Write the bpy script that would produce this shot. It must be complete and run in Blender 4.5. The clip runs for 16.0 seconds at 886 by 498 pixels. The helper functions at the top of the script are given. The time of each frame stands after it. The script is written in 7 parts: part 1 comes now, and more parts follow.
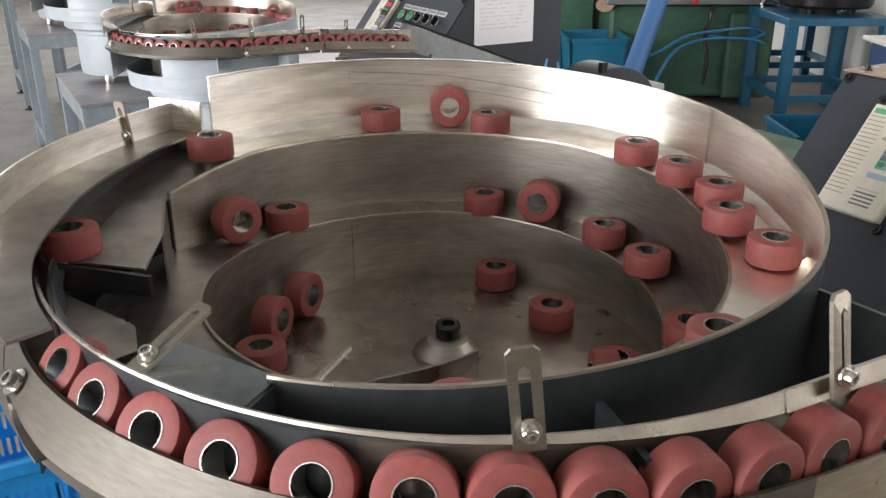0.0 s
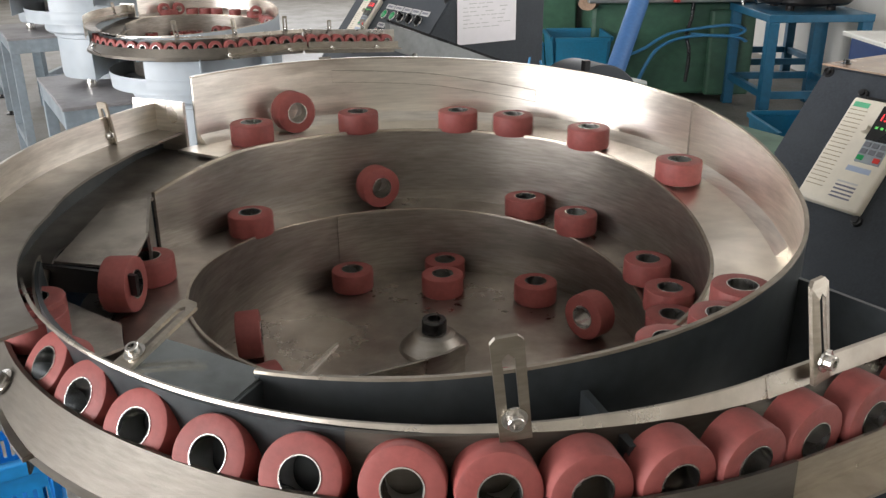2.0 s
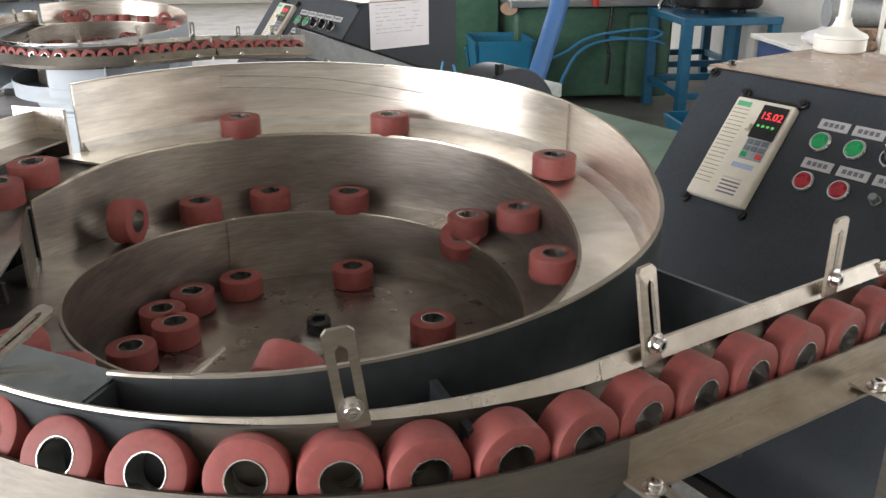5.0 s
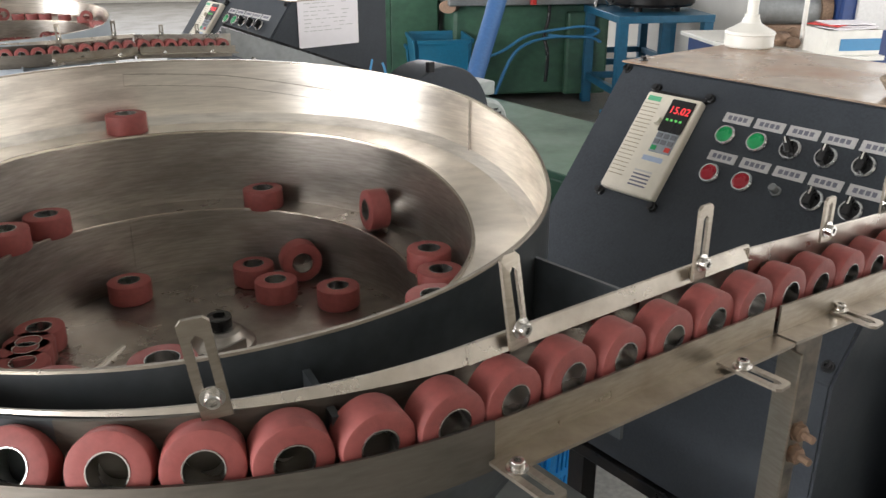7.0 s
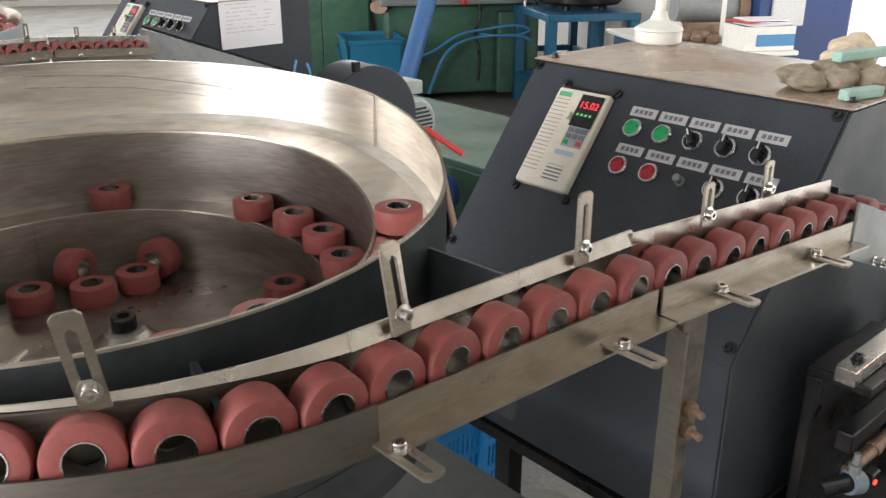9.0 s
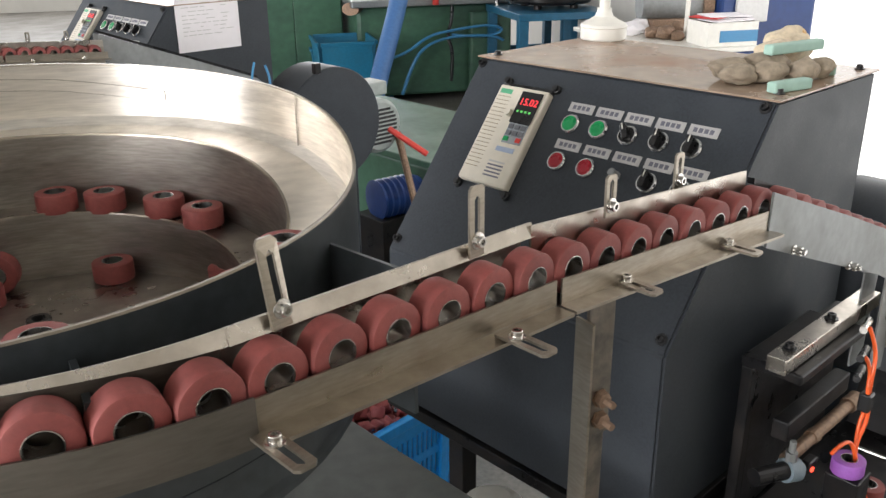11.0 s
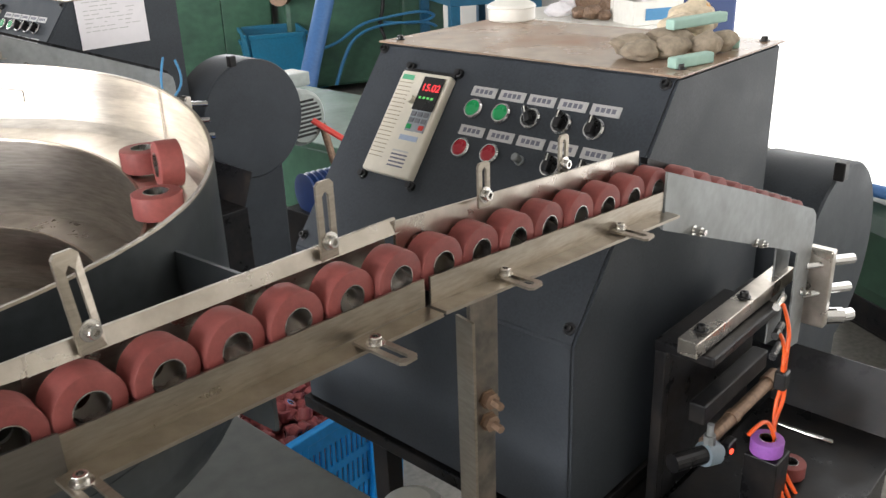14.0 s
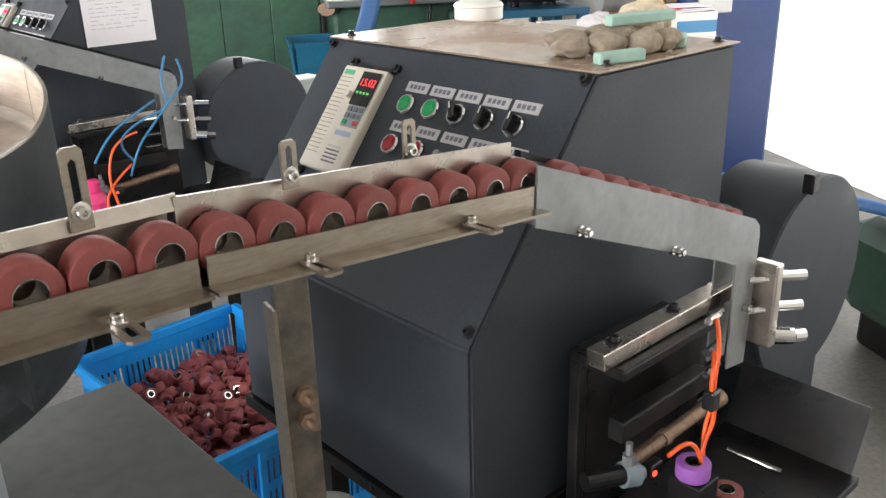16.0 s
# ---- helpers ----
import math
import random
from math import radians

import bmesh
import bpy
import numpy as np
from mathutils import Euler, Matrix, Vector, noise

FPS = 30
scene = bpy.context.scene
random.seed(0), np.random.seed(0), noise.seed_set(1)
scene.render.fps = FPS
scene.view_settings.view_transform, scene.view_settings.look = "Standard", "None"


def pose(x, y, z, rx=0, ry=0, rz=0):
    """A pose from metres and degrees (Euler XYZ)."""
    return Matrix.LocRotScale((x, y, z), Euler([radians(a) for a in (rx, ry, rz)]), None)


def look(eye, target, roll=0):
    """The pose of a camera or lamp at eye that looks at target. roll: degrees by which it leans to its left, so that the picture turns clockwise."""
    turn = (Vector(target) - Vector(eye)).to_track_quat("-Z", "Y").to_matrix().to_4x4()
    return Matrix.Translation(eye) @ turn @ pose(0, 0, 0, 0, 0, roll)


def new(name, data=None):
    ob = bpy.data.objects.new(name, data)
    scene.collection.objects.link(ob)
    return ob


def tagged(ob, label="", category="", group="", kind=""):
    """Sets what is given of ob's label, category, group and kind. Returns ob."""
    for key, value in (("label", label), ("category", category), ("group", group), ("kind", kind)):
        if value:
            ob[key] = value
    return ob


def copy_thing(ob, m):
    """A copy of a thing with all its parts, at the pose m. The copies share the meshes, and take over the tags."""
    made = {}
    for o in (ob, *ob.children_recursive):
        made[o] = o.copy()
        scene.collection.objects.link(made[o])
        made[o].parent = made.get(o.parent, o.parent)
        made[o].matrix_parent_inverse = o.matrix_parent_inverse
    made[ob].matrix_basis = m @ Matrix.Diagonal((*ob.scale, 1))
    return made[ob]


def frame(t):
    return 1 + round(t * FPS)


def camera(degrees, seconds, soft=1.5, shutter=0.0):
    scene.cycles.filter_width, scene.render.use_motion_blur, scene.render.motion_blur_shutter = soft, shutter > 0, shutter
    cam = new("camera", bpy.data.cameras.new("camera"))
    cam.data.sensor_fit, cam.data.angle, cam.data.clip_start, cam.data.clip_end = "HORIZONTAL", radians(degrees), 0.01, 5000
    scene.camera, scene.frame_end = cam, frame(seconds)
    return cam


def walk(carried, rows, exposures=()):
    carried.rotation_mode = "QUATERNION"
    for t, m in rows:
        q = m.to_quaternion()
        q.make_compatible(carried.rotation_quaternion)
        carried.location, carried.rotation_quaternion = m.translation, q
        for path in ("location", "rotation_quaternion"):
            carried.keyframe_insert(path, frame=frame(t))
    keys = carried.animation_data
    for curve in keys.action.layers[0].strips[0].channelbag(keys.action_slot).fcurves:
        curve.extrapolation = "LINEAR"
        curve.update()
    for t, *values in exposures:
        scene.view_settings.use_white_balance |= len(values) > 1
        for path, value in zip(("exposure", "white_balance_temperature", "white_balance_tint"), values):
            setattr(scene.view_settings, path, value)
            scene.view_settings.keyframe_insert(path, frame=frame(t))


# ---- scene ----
cam = camera(54.4, 16.0, soft=1.4, shutter=0.5)
# the hub of the bowl stands at the origin; the floor is z = 0
METRES, EYE, TILT, LEAN, TURN = 0.638, 1.45, -22.0, 0.0, 0.0
START = pose(-0.0048, -0.7589, EYE, TILT, LEAN, TURN)
ROWS = [
    (0.0, 0.0, 0.0, 0.0, 0.0, 0.0, -0.0),
    (0.5, -0.0127, 0.0089, -0.002, 0.21, 0.05, 0.03),
    (1.0, -0.0089, 0.0145, -0.0037, -0.35, -0.08, 0.22),
    (1.5, -0.004, 0.0072, -0.0046, -0.65, -0.17, 0.58),
    (2.0, 0.0019, -0.0073, -0.0073, -0.9, 0.03, 0.79),
    (2.5, 0.0096, -0.0122, -0.0093, -1.31, 0.13, 0.93),
    (3.0, 0.0273, -0.0091, -0.0106, -2.01, 0.08, 1.11),
    (3.5, 0.0499, -0.0097, -0.0114, -2.94, 0.04, 1.54),
    (4.0, 0.0602, -0.0184, -0.0126, -3.63, 0.1, 1.85),
    (6.5, 0.1446, -0.0643, -0.0267, -7.57, 0.26, 2.98),
    (7.0, 0.1639, -0.0685, -0.0303, -8.41, -0.0, 3.32),
    (7.5, 0.1809, -0.0731, -0.0344, -9.38, -0.23, 3.74),
    (8.0, 0.1926, -0.0824, -0.0382, -10.45, -0.32, 4.12),
    (8.5, 0.2012, -0.0957, -0.0414, -11.45, -0.27, 4.42),
    (9.0, 0.2205, -0.1068, -0.0461, -12.22, -0.25, 4.84),
    (9.5, 0.256, -0.1165, -0.0516, -12.74, -0.36, 5.08),
    (12.0, 0.3961, -0.1453, -0.0741, -13.23, -0.18, 6.12),
    (12.5, 0.4495, -0.136, -0.078, -13.12, -0.32, 5.86),
    (13.0, 0.4797, -0.117, -0.0778, -12.92, -0.64, 5.82),
    (13.5, 0.4516, -0.1029, -0.07, -14.22, -1.13, 7.04),
    (14.0, 0.4624, -0.0865, -0.0683, -16.39, -1.45, 8.62),
    (14.5, 0.5811, -0.0794, -0.0663, -16.22, -1.3, 8.29),
    (15.0, 0.705, -0.0885, -0.0779, -14.26, -0.88, 7.14),
    (15.5, 0.7758, -0.1017, -0.1036, -12.55, -0.35, 6.59),
    (16.0, 0.8004, -0.0989, -0.1519, -11.93, 0.2, 6.44),
]
walk(cam, [(t, START @ pose(METRES * x, METRES * y, METRES * z, 90 + pitch, roll, yaw)) for t, x, y, z, yaw, pitch, roll in ROWS],
     exposures=[(0.0, -0.10), (6.0, -0.08), (10.0, -0.02), (13.0, 0.04), (16.0, 0.12)])

# ---------- world, light ----------
world = bpy.data.worlds.new("world")
scene.world = world
world.use_nodes = True
wn = world.node_tree.nodes
sky = wn.new("ShaderNodeTexSky")
sky.sky_type = "NISHITA"
sky.sun_disc = False
sky.sun_elevation, sky.sun_rotation = radians(40), radians(250)
world.node_tree.links.new(sky.outputs[0], wn["Background"].inputs[0])
wn["Background"].inputs[1].default_value = 0.12


def window_light(name, place, target, wide, high, watts, tint=(1.0, 0.985, 1.0)):
    data = bpy.data.lights.new(name, "AREA")
    data.shape, data.size, data.size_y, data.energy, data.color = "RECTANGLE", wide, high, watts, tint
    ob = new(name, data)
    ob.matrix_world = look(place, target)
    return ob


window_light("daylight_left", (-6.95, -2.6, 1.9), (0, -2.6, 1.9), 3.4, 2.8, 800)
window_light("daylight_front_left", (-5.05, -4.45, 2.0), (-5.05, 0, 2.0), 3.3, 2.4, 300)
window_light("daylight_west", (-6.95, 8.0, 3.1), (0, 8.0, 2.2), 7.5, 2.8, 240)
window_light("daylight_doorway", (3.28, 1.3, 2.1), (0, 1.3, 1.6), 4.0, 3.8, 28)
window_light("daylight_north", (-1.5, 13.9, 3.1), (-1.5, 0, 1.6), 8.5, 3.4, 560)

# ---------- materials ----------


def material(name, colour, rough=0.5, metal=0.0, vary=0.12, scale=40.0, bump=0.0, stain=None, stain_scale=6.0,
             stain_amount=0.35, stretch=(1, 1, 1), rough_vary=0.1, coat=0.0, random_tone=0.0, brushed=0.0, spec=0.5, smear=None):
    m = bpy.data.materials.new(name)
    m.use_nodes = True
    n, l = m.node_tree.nodes, m.node_tree.links
    b = n["Principled BSDF"]
    b.inputs["Metallic"].default_value = metal
    b.inputs["Coat Weight"].default_value = coat
    b.inputs["Specular IOR Level"].default_value = spec
    tc = n.new("ShaderNodeTexCoord")
    mp = n.new("ShaderNodeMapping")
    mp.inputs["Scale"].default_value = stretch
    l.new(tc.outputs["Object"], mp.inputs[0])
    fine = n.new("ShaderNodeTexNoise")
    fine.inputs["Scale"].default_value, fine.inputs["Detail"].default_value = scale, 6
    l.new(mp.outputs[0], fine.inputs["Vector"])
    big = n.new("ShaderNodeTexNoise")
    big.inputs["Scale"].default_value, big.inputs["Detail"].default_value = stain_scale, 8
    big.inputs["Roughness"].default_value = 0.62
    if smear is None:
        l.new(tc.outputs["Object"], big.inputs["Vector"])
    else:
        sm = n.new("ShaderNodeMapping")
        sm.inputs["Scale"].default_value = smear
        l.new(tc.outputs["Object"], sm.inputs[0])
        l.new(sm.outputs[0], big.inputs["Vector"])
    tone = n.new("ShaderNodeMapRange")
    tone.inputs[1].default_value, tone.inputs[2].default_value = 0.3, 0.7
    tone.inputs[3].default_value, tone.inputs[4].default_value = 1 - vary, 1 + vary
    l.new(fine.outputs[0], tone.inputs[0])
    mul = n.new("ShaderNodeVectorMath")
    mul.operation = "SCALE"
    mul.inputs[0].default_value = colour
    l.new(tone.outputs[0], mul.inputs[3])
    last = mul.outputs[0]
    if random_tone:
        info = n.new("ShaderNodeObjectInfo")
        rr = n.new("ShaderNodeMapRange")
        rr.inputs[3].default_value, rr.inputs[4].default_value = 1 - random_tone, 1 + random_tone
        l.new(info.outputs["Random"], rr.inputs[0])
        mul2 = n.new("ShaderNodeVectorMath")
        mul2.operation = "SCALE"
        l.new(last, mul2.inputs[0])
        l.new(rr.outputs[0], mul2.inputs[3])
        last = mul2.outputs[0]
    if stain is not None:
        ramp = n.new("ShaderNodeMapRange")
        ramp.inputs[1].default_value, ramp.inputs[2].default_value = 0.46, 0.68
        ramp.inputs[3].default_value, ramp.inputs[4].default_value = 0.0, stain_amount
        l.new(big.outputs[0], ramp.inputs[0])
        mix = n.new("ShaderNodeMix")
        mix.data_type = "RGBA"
        l.new(ramp.outputs[0], mix.inputs[0])
        l.new(last, mix.inputs[6])
        mix.inputs[7].default_value = (*stain, 1)
        last = mix.outputs[2]
    l.new(last, b.inputs["Base Color"])
    rmap = n.new("ShaderNodeMapRange")
    rmap.inputs[1].default_value, rmap.inputs[2].default_value = 0.3, 0.7
    rmap.inputs[3].default_value, rmap.inputs[4].default_value = max(0.03, rough - rough_vary), min(1, rough + rough_vary)
    l.new(big.outputs[0], rmap.inputs[0])
    l.new(rmap.outputs[0], b.inputs["Roughness"])
    if brushed:
        tg = n.new("ShaderNodeTangent")
        tg.direction_type, tg.axis = "RADIAL", "Z"
        l.new(tg.outputs[0], b.inputs["Tangent"])
        b.inputs["Anisotropic"].default_value = brushed
        b.inputs["Anisotropic Rotation"].default_value = 0.25
    if bump:
        bp = n.new("ShaderNodeBump")
        bp.inputs["Strength"].default_value, bp.inputs["Distance"].default_value = bump, 0.002
        l.new(fine.outputs[0], bp.inputs["Height"])
        l.new(bp.outputs[0], b.inputs["Normal"])
    return m


def glow(name, colour, power):
    m = bpy.data.materials.new(name)
    m.use_nodes = True
    b = m.node_tree.nodes["Principled BSDF"]
    b.inputs["Base Color"].default_value = (*[c * 0.3 for c in colour], 1)
    b.inputs["Emission Color"].default_value = (*colour, 1)
    b.inputs["Emission Strength"].default_value = power
    return m


STEEL = material("brushed_steel", (0.58, 0.54, 0.485), 0.36, 1.0, 0.14, 30, 0.10, (0.34, 0.30, 0.26), 6.0, 0.6, (1, 1, 14), 0.1, brushed=0.75)
# light and shade painted as tones of one steel: pale wall, darker well
WALL_STEEL = material("lit_brushed_steel", (0.88, 0.835, 0.765), 0.38, 1.0, 0.10, 30, 0.10, (0.36, 0.32, 0.275), 5.0, 0.75, (1, 1, 14), 0.08, brushed=0.8, smear=(1, 1, 5))
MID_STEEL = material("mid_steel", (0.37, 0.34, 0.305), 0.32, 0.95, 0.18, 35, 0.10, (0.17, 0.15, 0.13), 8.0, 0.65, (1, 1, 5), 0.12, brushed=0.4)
OILY = material("oily_dark_steel", (0.26, 0.285, 0.29), 0.14, 0.85, 0.2, 30, 0.05, (0.03, 0.035, 0.033), 14, 0.7)
SHADED_STEEL = material("worn_shaded_steel", (0.36, 0.33, 0.295), 0.38, 0.95, 0.18, 40, 0.1, (0.15, 0.13, 0.115), 5.0, 0.75, (1, 1, 9), 0.1, brushed=0.5, smear=(1, 1, 4))
# darker copy of the rail steel, tones down light on the curved length
SHADED_RAIL = material("shaded_rail_steel", (0.115, 0.104, 0.088), 0.50, 0.75, 0.14, 60, 0.1, (0.15, 0.13, 0.11), 14.0, 0.5, (1, 1, 6), 0.1)
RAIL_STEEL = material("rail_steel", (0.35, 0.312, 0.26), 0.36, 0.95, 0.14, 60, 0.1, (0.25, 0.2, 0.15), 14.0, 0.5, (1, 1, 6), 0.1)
BRIGHT = material("bright_steel", (0.62, 0.60, 0.57), 0.22, 1.0, 0.08, 80, 0.05)
POLISHED = material("worn_bright_strip", (0.50, 0.46, 0.41), 0.30, 1.0, 0.12, 60, 0.06, (0.30, 0.26, 0.21), 12.0, 0.6)
CHUTE_STEEL = material("dull_chute_steel", (0.56, 0.52, 0.47), 0.5, 1.0, 0.14, 40, 0.08, (0.26, 0.23, 0.20), 14.0, 0.7)
SLEEVE_STEEL = material("sleeve_steel", (0.62, 0.61, 0.59), 0.27, 1.0, 0.06, 120)
CHROME = material("turned_steel", (0.72, 0.72, 0.72), 0.14, 1.0, 0.05, 120)
GUNMETAL = material("grey_zinc", (0.27, 0.28, 0.28), 0.5, 0.6, 0.1, 60, 0.05, (0.2, 0.2, 0.19), 9, 0.5)
RUBBER = material("red_rubber", (0.225, 0.052, 0.046), 0.62, 0.0, 0.10, 220, 0.15, (0.26, 0.074, 0.066), 25, 0.5, random_tone=0.12)
HEAP_RUBBER = material("wine_rubber", (0.25, 0.05, 0.05), 0.6, 0.0, 0.15, 160, 0.15, (0.12, 0.03, 0.03), 20, 0.5)
PURPLE = material("purple_rubber", (0.30, 0.10, 0.42), 0.55, 0.0, 0.08, 200, 0.1)
PAINT = material("slate_paint", (0.039, 0.045, 0.053), 0.5, 0.0, 0.14, 260, 0.07, (0.050, 0.057, 0.066), 9.0, 0.8, spec=0.22)
BOWL_PAINT = material("dark_bowl_paint", (0.055, 0.064, 0.070), 0.33, 0.55, 0.2, 60, 0.08, (0.09, 0.095, 0.095), 5.0, 0.6)
BLACK = material("black_steel", (0.009, 0.009, 0.010), 0.36, 0.0, 0.25, 60, 0.15, (0.028, 0.022, 0.018), 14, 0.6, rough_vary=0.16, spec=0.2)
BLACK_PLASTIC = material("black_plastic", (0.012, 0.012, 0.013), 0.3, 0.0, 0.1, 90)
CREAM = material("cream_plastic", (0.70, 0.65, 0.55), 0.45, 0.0, 0.05, 60)
TABLE = material("grey_green_table", (0.105, 0.113, 0.106), 0.45, 0.1, 0.15, 40, 0.1, (0.11, 0.11, 0.10), 5, 0.5)
LEGPAINT = material("blue_grey_paint", (0.17, 0.215, 0.25), 0.4, 0.0, 0.12, 40, 0.06, (0.1, 0.11, 0.12), 6, 0.5)
FRAME_PAINT = material("pale_frame_paint", (0.22, 0.26, 0.29), 0.42, 0.0, 0.12, 40, 0.06, (0.14, 0.15, 0.16), 6, 0.5)
MAUVE_TOP = material("worn_table_paint", (0.24, 0.23, 0.235), 0.4, 0.0, 0.12, 30, 0.05, (0.15, 0.14, 0.14), 5, 0.5)
DRUM = material("pale_blue_paint", (0.40, 0.44, 0.475), 0.4, 0.0, 0.08, 20, 0.03, (0.28, 0.33, 0.36), 5, 0.5)
GREEN = material("machine_green", (0.055, 0.135, 0.085), 0.42, 0.0, 0.15, 20, 0.06, (0.03, 0.07, 0.05), 3, 0.7)
DARK_GREEN = material("dark_machine_green", (0.022, 0.058, 0.036), 0.4, 0.0, 0.15, 20, 0.06, (0.012, 0.03, 0.02), 3, 0.7)
TEAL = material("blue_green_paint", (0.014, 0.11, 0.20), 0.42, 0.0, 0.12, 30, 0.06, (0.02, 0.09, 0.15), 4, 0.5)
BLUE = material("deep_blue_paint", (0.008, 0.035, 0.15), 0.4, 0.0, 0.12, 30, 0.05, (0.02, 0.05, 0.15), 3, 0.5)
CRATE = material("crate_blue", (0.01, 0.27, 0.68), 0.42, 0.0, 0.08, 60, 0.05, (0.02, 0.17, 0.42), 5, 0.4)
CRATE_TEAL = material("crate_teal", (0.01, 0.16, 0.28), 0.5, 0.0, 0.08, 60, 0.05, (0.03, 0.13, 0.2), 5, 0.4)
HOSE = material("blue_hose", (0.07, 0.18, 0.42), 0.45, 0.0, 0.08, 60)
ORANGE = material("orange_tube", (0.85, 0.12, 0.025), 0.35, 0.0, 0.05, 60)
SKYBLUE = material("light_blue_tube", (0.05, 0.22, 0.42), 0.35, 0.0, 0.05, 60)
RED = material("signal_red", (0.62, 0.04, 0.03), 0.4, 0.0, 0.08, 60)
PAPER = material("paper", (0.80, 0.77, 0.79), 0.8, 0.0, 0.02, 40)
INK = material("ink", (0.16, 0.16, 0.20), 0.8)
LABEL = material("label_plate", (0.52, 0.51, 0.50), 0.4, 0.3, 0.06, 90)
TOPBROWN = material("rusty_top", (0.34, 0.255, 0.19), 0.25, 0.0, 0.18, 25, 0.05, (0.30, 0.13, 0.06), 4.5, 0.65, rough_vary=0.18)
CONCRETE = material("grey_floor", (0.19, 0.18, 0.16), 0.55, 0.0, 0.22, 60, 0.08, (0.13, 0.12, 0.10), 3.0, 0.7)
WALLPAINT = material("hall_wall", (0.62, 0.60, 0.55), 0.8, 0.0, 0.05, 5, 0.02, (0.5, 0.47, 0.42), 0.8, 0.4)
CEILING = material("hall_ceiling", (0.27, 0.27, 0.26), 0.8, 0.0, 0.05, 5)
CLOTH = material("glove_cloth", (0.31, 0.255, 0.19), 0.95, 0.0, 0.25, 90, 0.6, (0.20, 0.16, 0.12), 18, 0.7)
CLOTH_TIP = material("glove_yellow", (0.66, 0.40, 0.16), 0.95, 0.0, 0.2, 90, 0.5)
MINT = material("mint_bar", (0.33, 0.50, 0.43), 0.7, 0.0, 0.06, 60, 0.1)
WHITE_ENAMEL = material("white_enamel", (0.74, 0.72, 0.66), 0.35, 0.0, 0.05, 30)
PINK = material("pink_plastic", (0.75, 0.05, 0.20), 0.35, 0.0, 0.06, 60)
RUSTY = material("rusty_nut", (0.24, 0.16, 0.11), 0.5, 0.6, 0.25, 120, 0.2)
GREEN_LENS = material("green_lens", (0.01, 0.33, 0.10), 0.3, 0.0, 0.05, 60)
RED_LENS = material("red_lens", (0.36, 0.012, 0.025), 0.3, 0.0, 0.05, 60)
DISPLAY = glow("red_digits", (1.0, 0.05, 0.06), 1.6)
GREEN_LED = glow("green_led", (0.2, 0.9, 0.2), 0.6)
RED_LED = glow("red_led", (1.0, 0.06, 0.03), 3.0)
DAYLIGHT = glow("daylight", (1.0, 0.99, 0.97), 1.5)

# ---------- building tools ----------
DV, UV = Vector((0.872, 0.489, 0)), Vector((-0.489, 0.872, 0))   # along the machine, along the row of machines
MACHINE = Matrix(((DV.x, UV.x, 0, 0), (DV.y, UV.y, 0, 0), (0, 0, 1, 0), (0, 0, 0, 1)))   # d, u, z to world


def mesh_ob(name, bm, mat, parent=None, label="", smooth=True):
    bmesh.ops.recalc_face_normals(bm, faces=bm.faces)
    me = bpy.data.meshes.new(name)
    bm.to_mesh(me)
    bm.free()
    me.materials.append(mat)
    if smooth:
        me.shade_smooth()
        me.set_sharp_from_angle(angle=radians(19))
    ob = new(name, me)
    if parent is not None:
        ob.parent = parent
    if label:
        ob["label"] = label
    return ob


def part(name, bm, mat, parent, label="", smooth=True):
    return mesh_ob(name, bm, mat, parent, label, smooth)


def thing(name, label, category, group="", m=None):
    ob = new(name)
    ob.empty_display_size = 0.05
    if m is not None:
        ob.matrix_world = m
    return tagged(ob, label, category, group)


def box(bm, x0, x1, y0, y1, z0, z1, bevel=0.0, m=None):
    r = bmesh.ops.create_cube(bm, size=1.0)
    vs = r["verts"]
    for v in vs:
        v.co = Vector(((x0 + x1) / 2 + v.co.x * (x1 - x0), (y0 + y1) / 2 + v.co.y * (y1 - y0), (z0 + z1) / 2 + v.co.z * (z1 - z0)))
    if bevel:
        es = list({e for v in vs for e in v.link_edges})
        r2 = bmesh.ops.bevel(bm, geom=es, offset=bevel, segments=2, affect="EDGES", profile=0.5)
        vs = list({v for f in r2["faces"] for v in f.verts} | {v for v in vs if v.is_valid})
    if m is not None:
        bmesh.ops.transform(bm, matrix=m, verts=[v for v in vs if v.is_valid])
    return bm


def nb():
    return bmesh.new()


def bx(*a, **k):
    return box(nb(), *a, **k)


def lathe(bm, profile, n=32, m=None, closed=True):
    """profile: (radius, z) pairs, turned about z; closed joins the last pair to the first."""
    rings = []
    for r, z in profile:
        if r < 1e-6:
            rings.append([bm.verts.new((0, 0, z))] * n)
        else:
            rings.append([bm.verts.new((r * math.cos(2 * math.pi * i / n), r * math.sin(2 * math.pi * i / n), z)) for i in range(n)])
    pairs = list(zip(rings, rings[1:]))
    if closed:
        pairs.append((rings[-1], rings[0]))
    for a, b in pairs:
        for i in range(n):
            j = (i + 1) % n
            vs = []
            for v in (a[i], a[j], b[j], b[i]):
                if v not in vs:
                    vs.append(v)
            if len(vs) > 2:
                bm.faces.new(vs)
    if m is not None:
        bmesh.ops.transform(bm, matrix=m, verts=list({v for ring in rings for v in ring}))
    return bm


def rod(bm, a, b, r, n=12, r2=None):
    a, b = Vector(a), Vector(b)
    h = (b - a).length
    q = (b - a).to_track_quat("Z", "Y").to_matrix().to_4x4()
    r2 = r if r2 is None else r2
    return lathe(bm, [(0, 0), (r, 0), (r2, h), (0, h)], n, Matrix.Translation(a) @ q, closed=False)


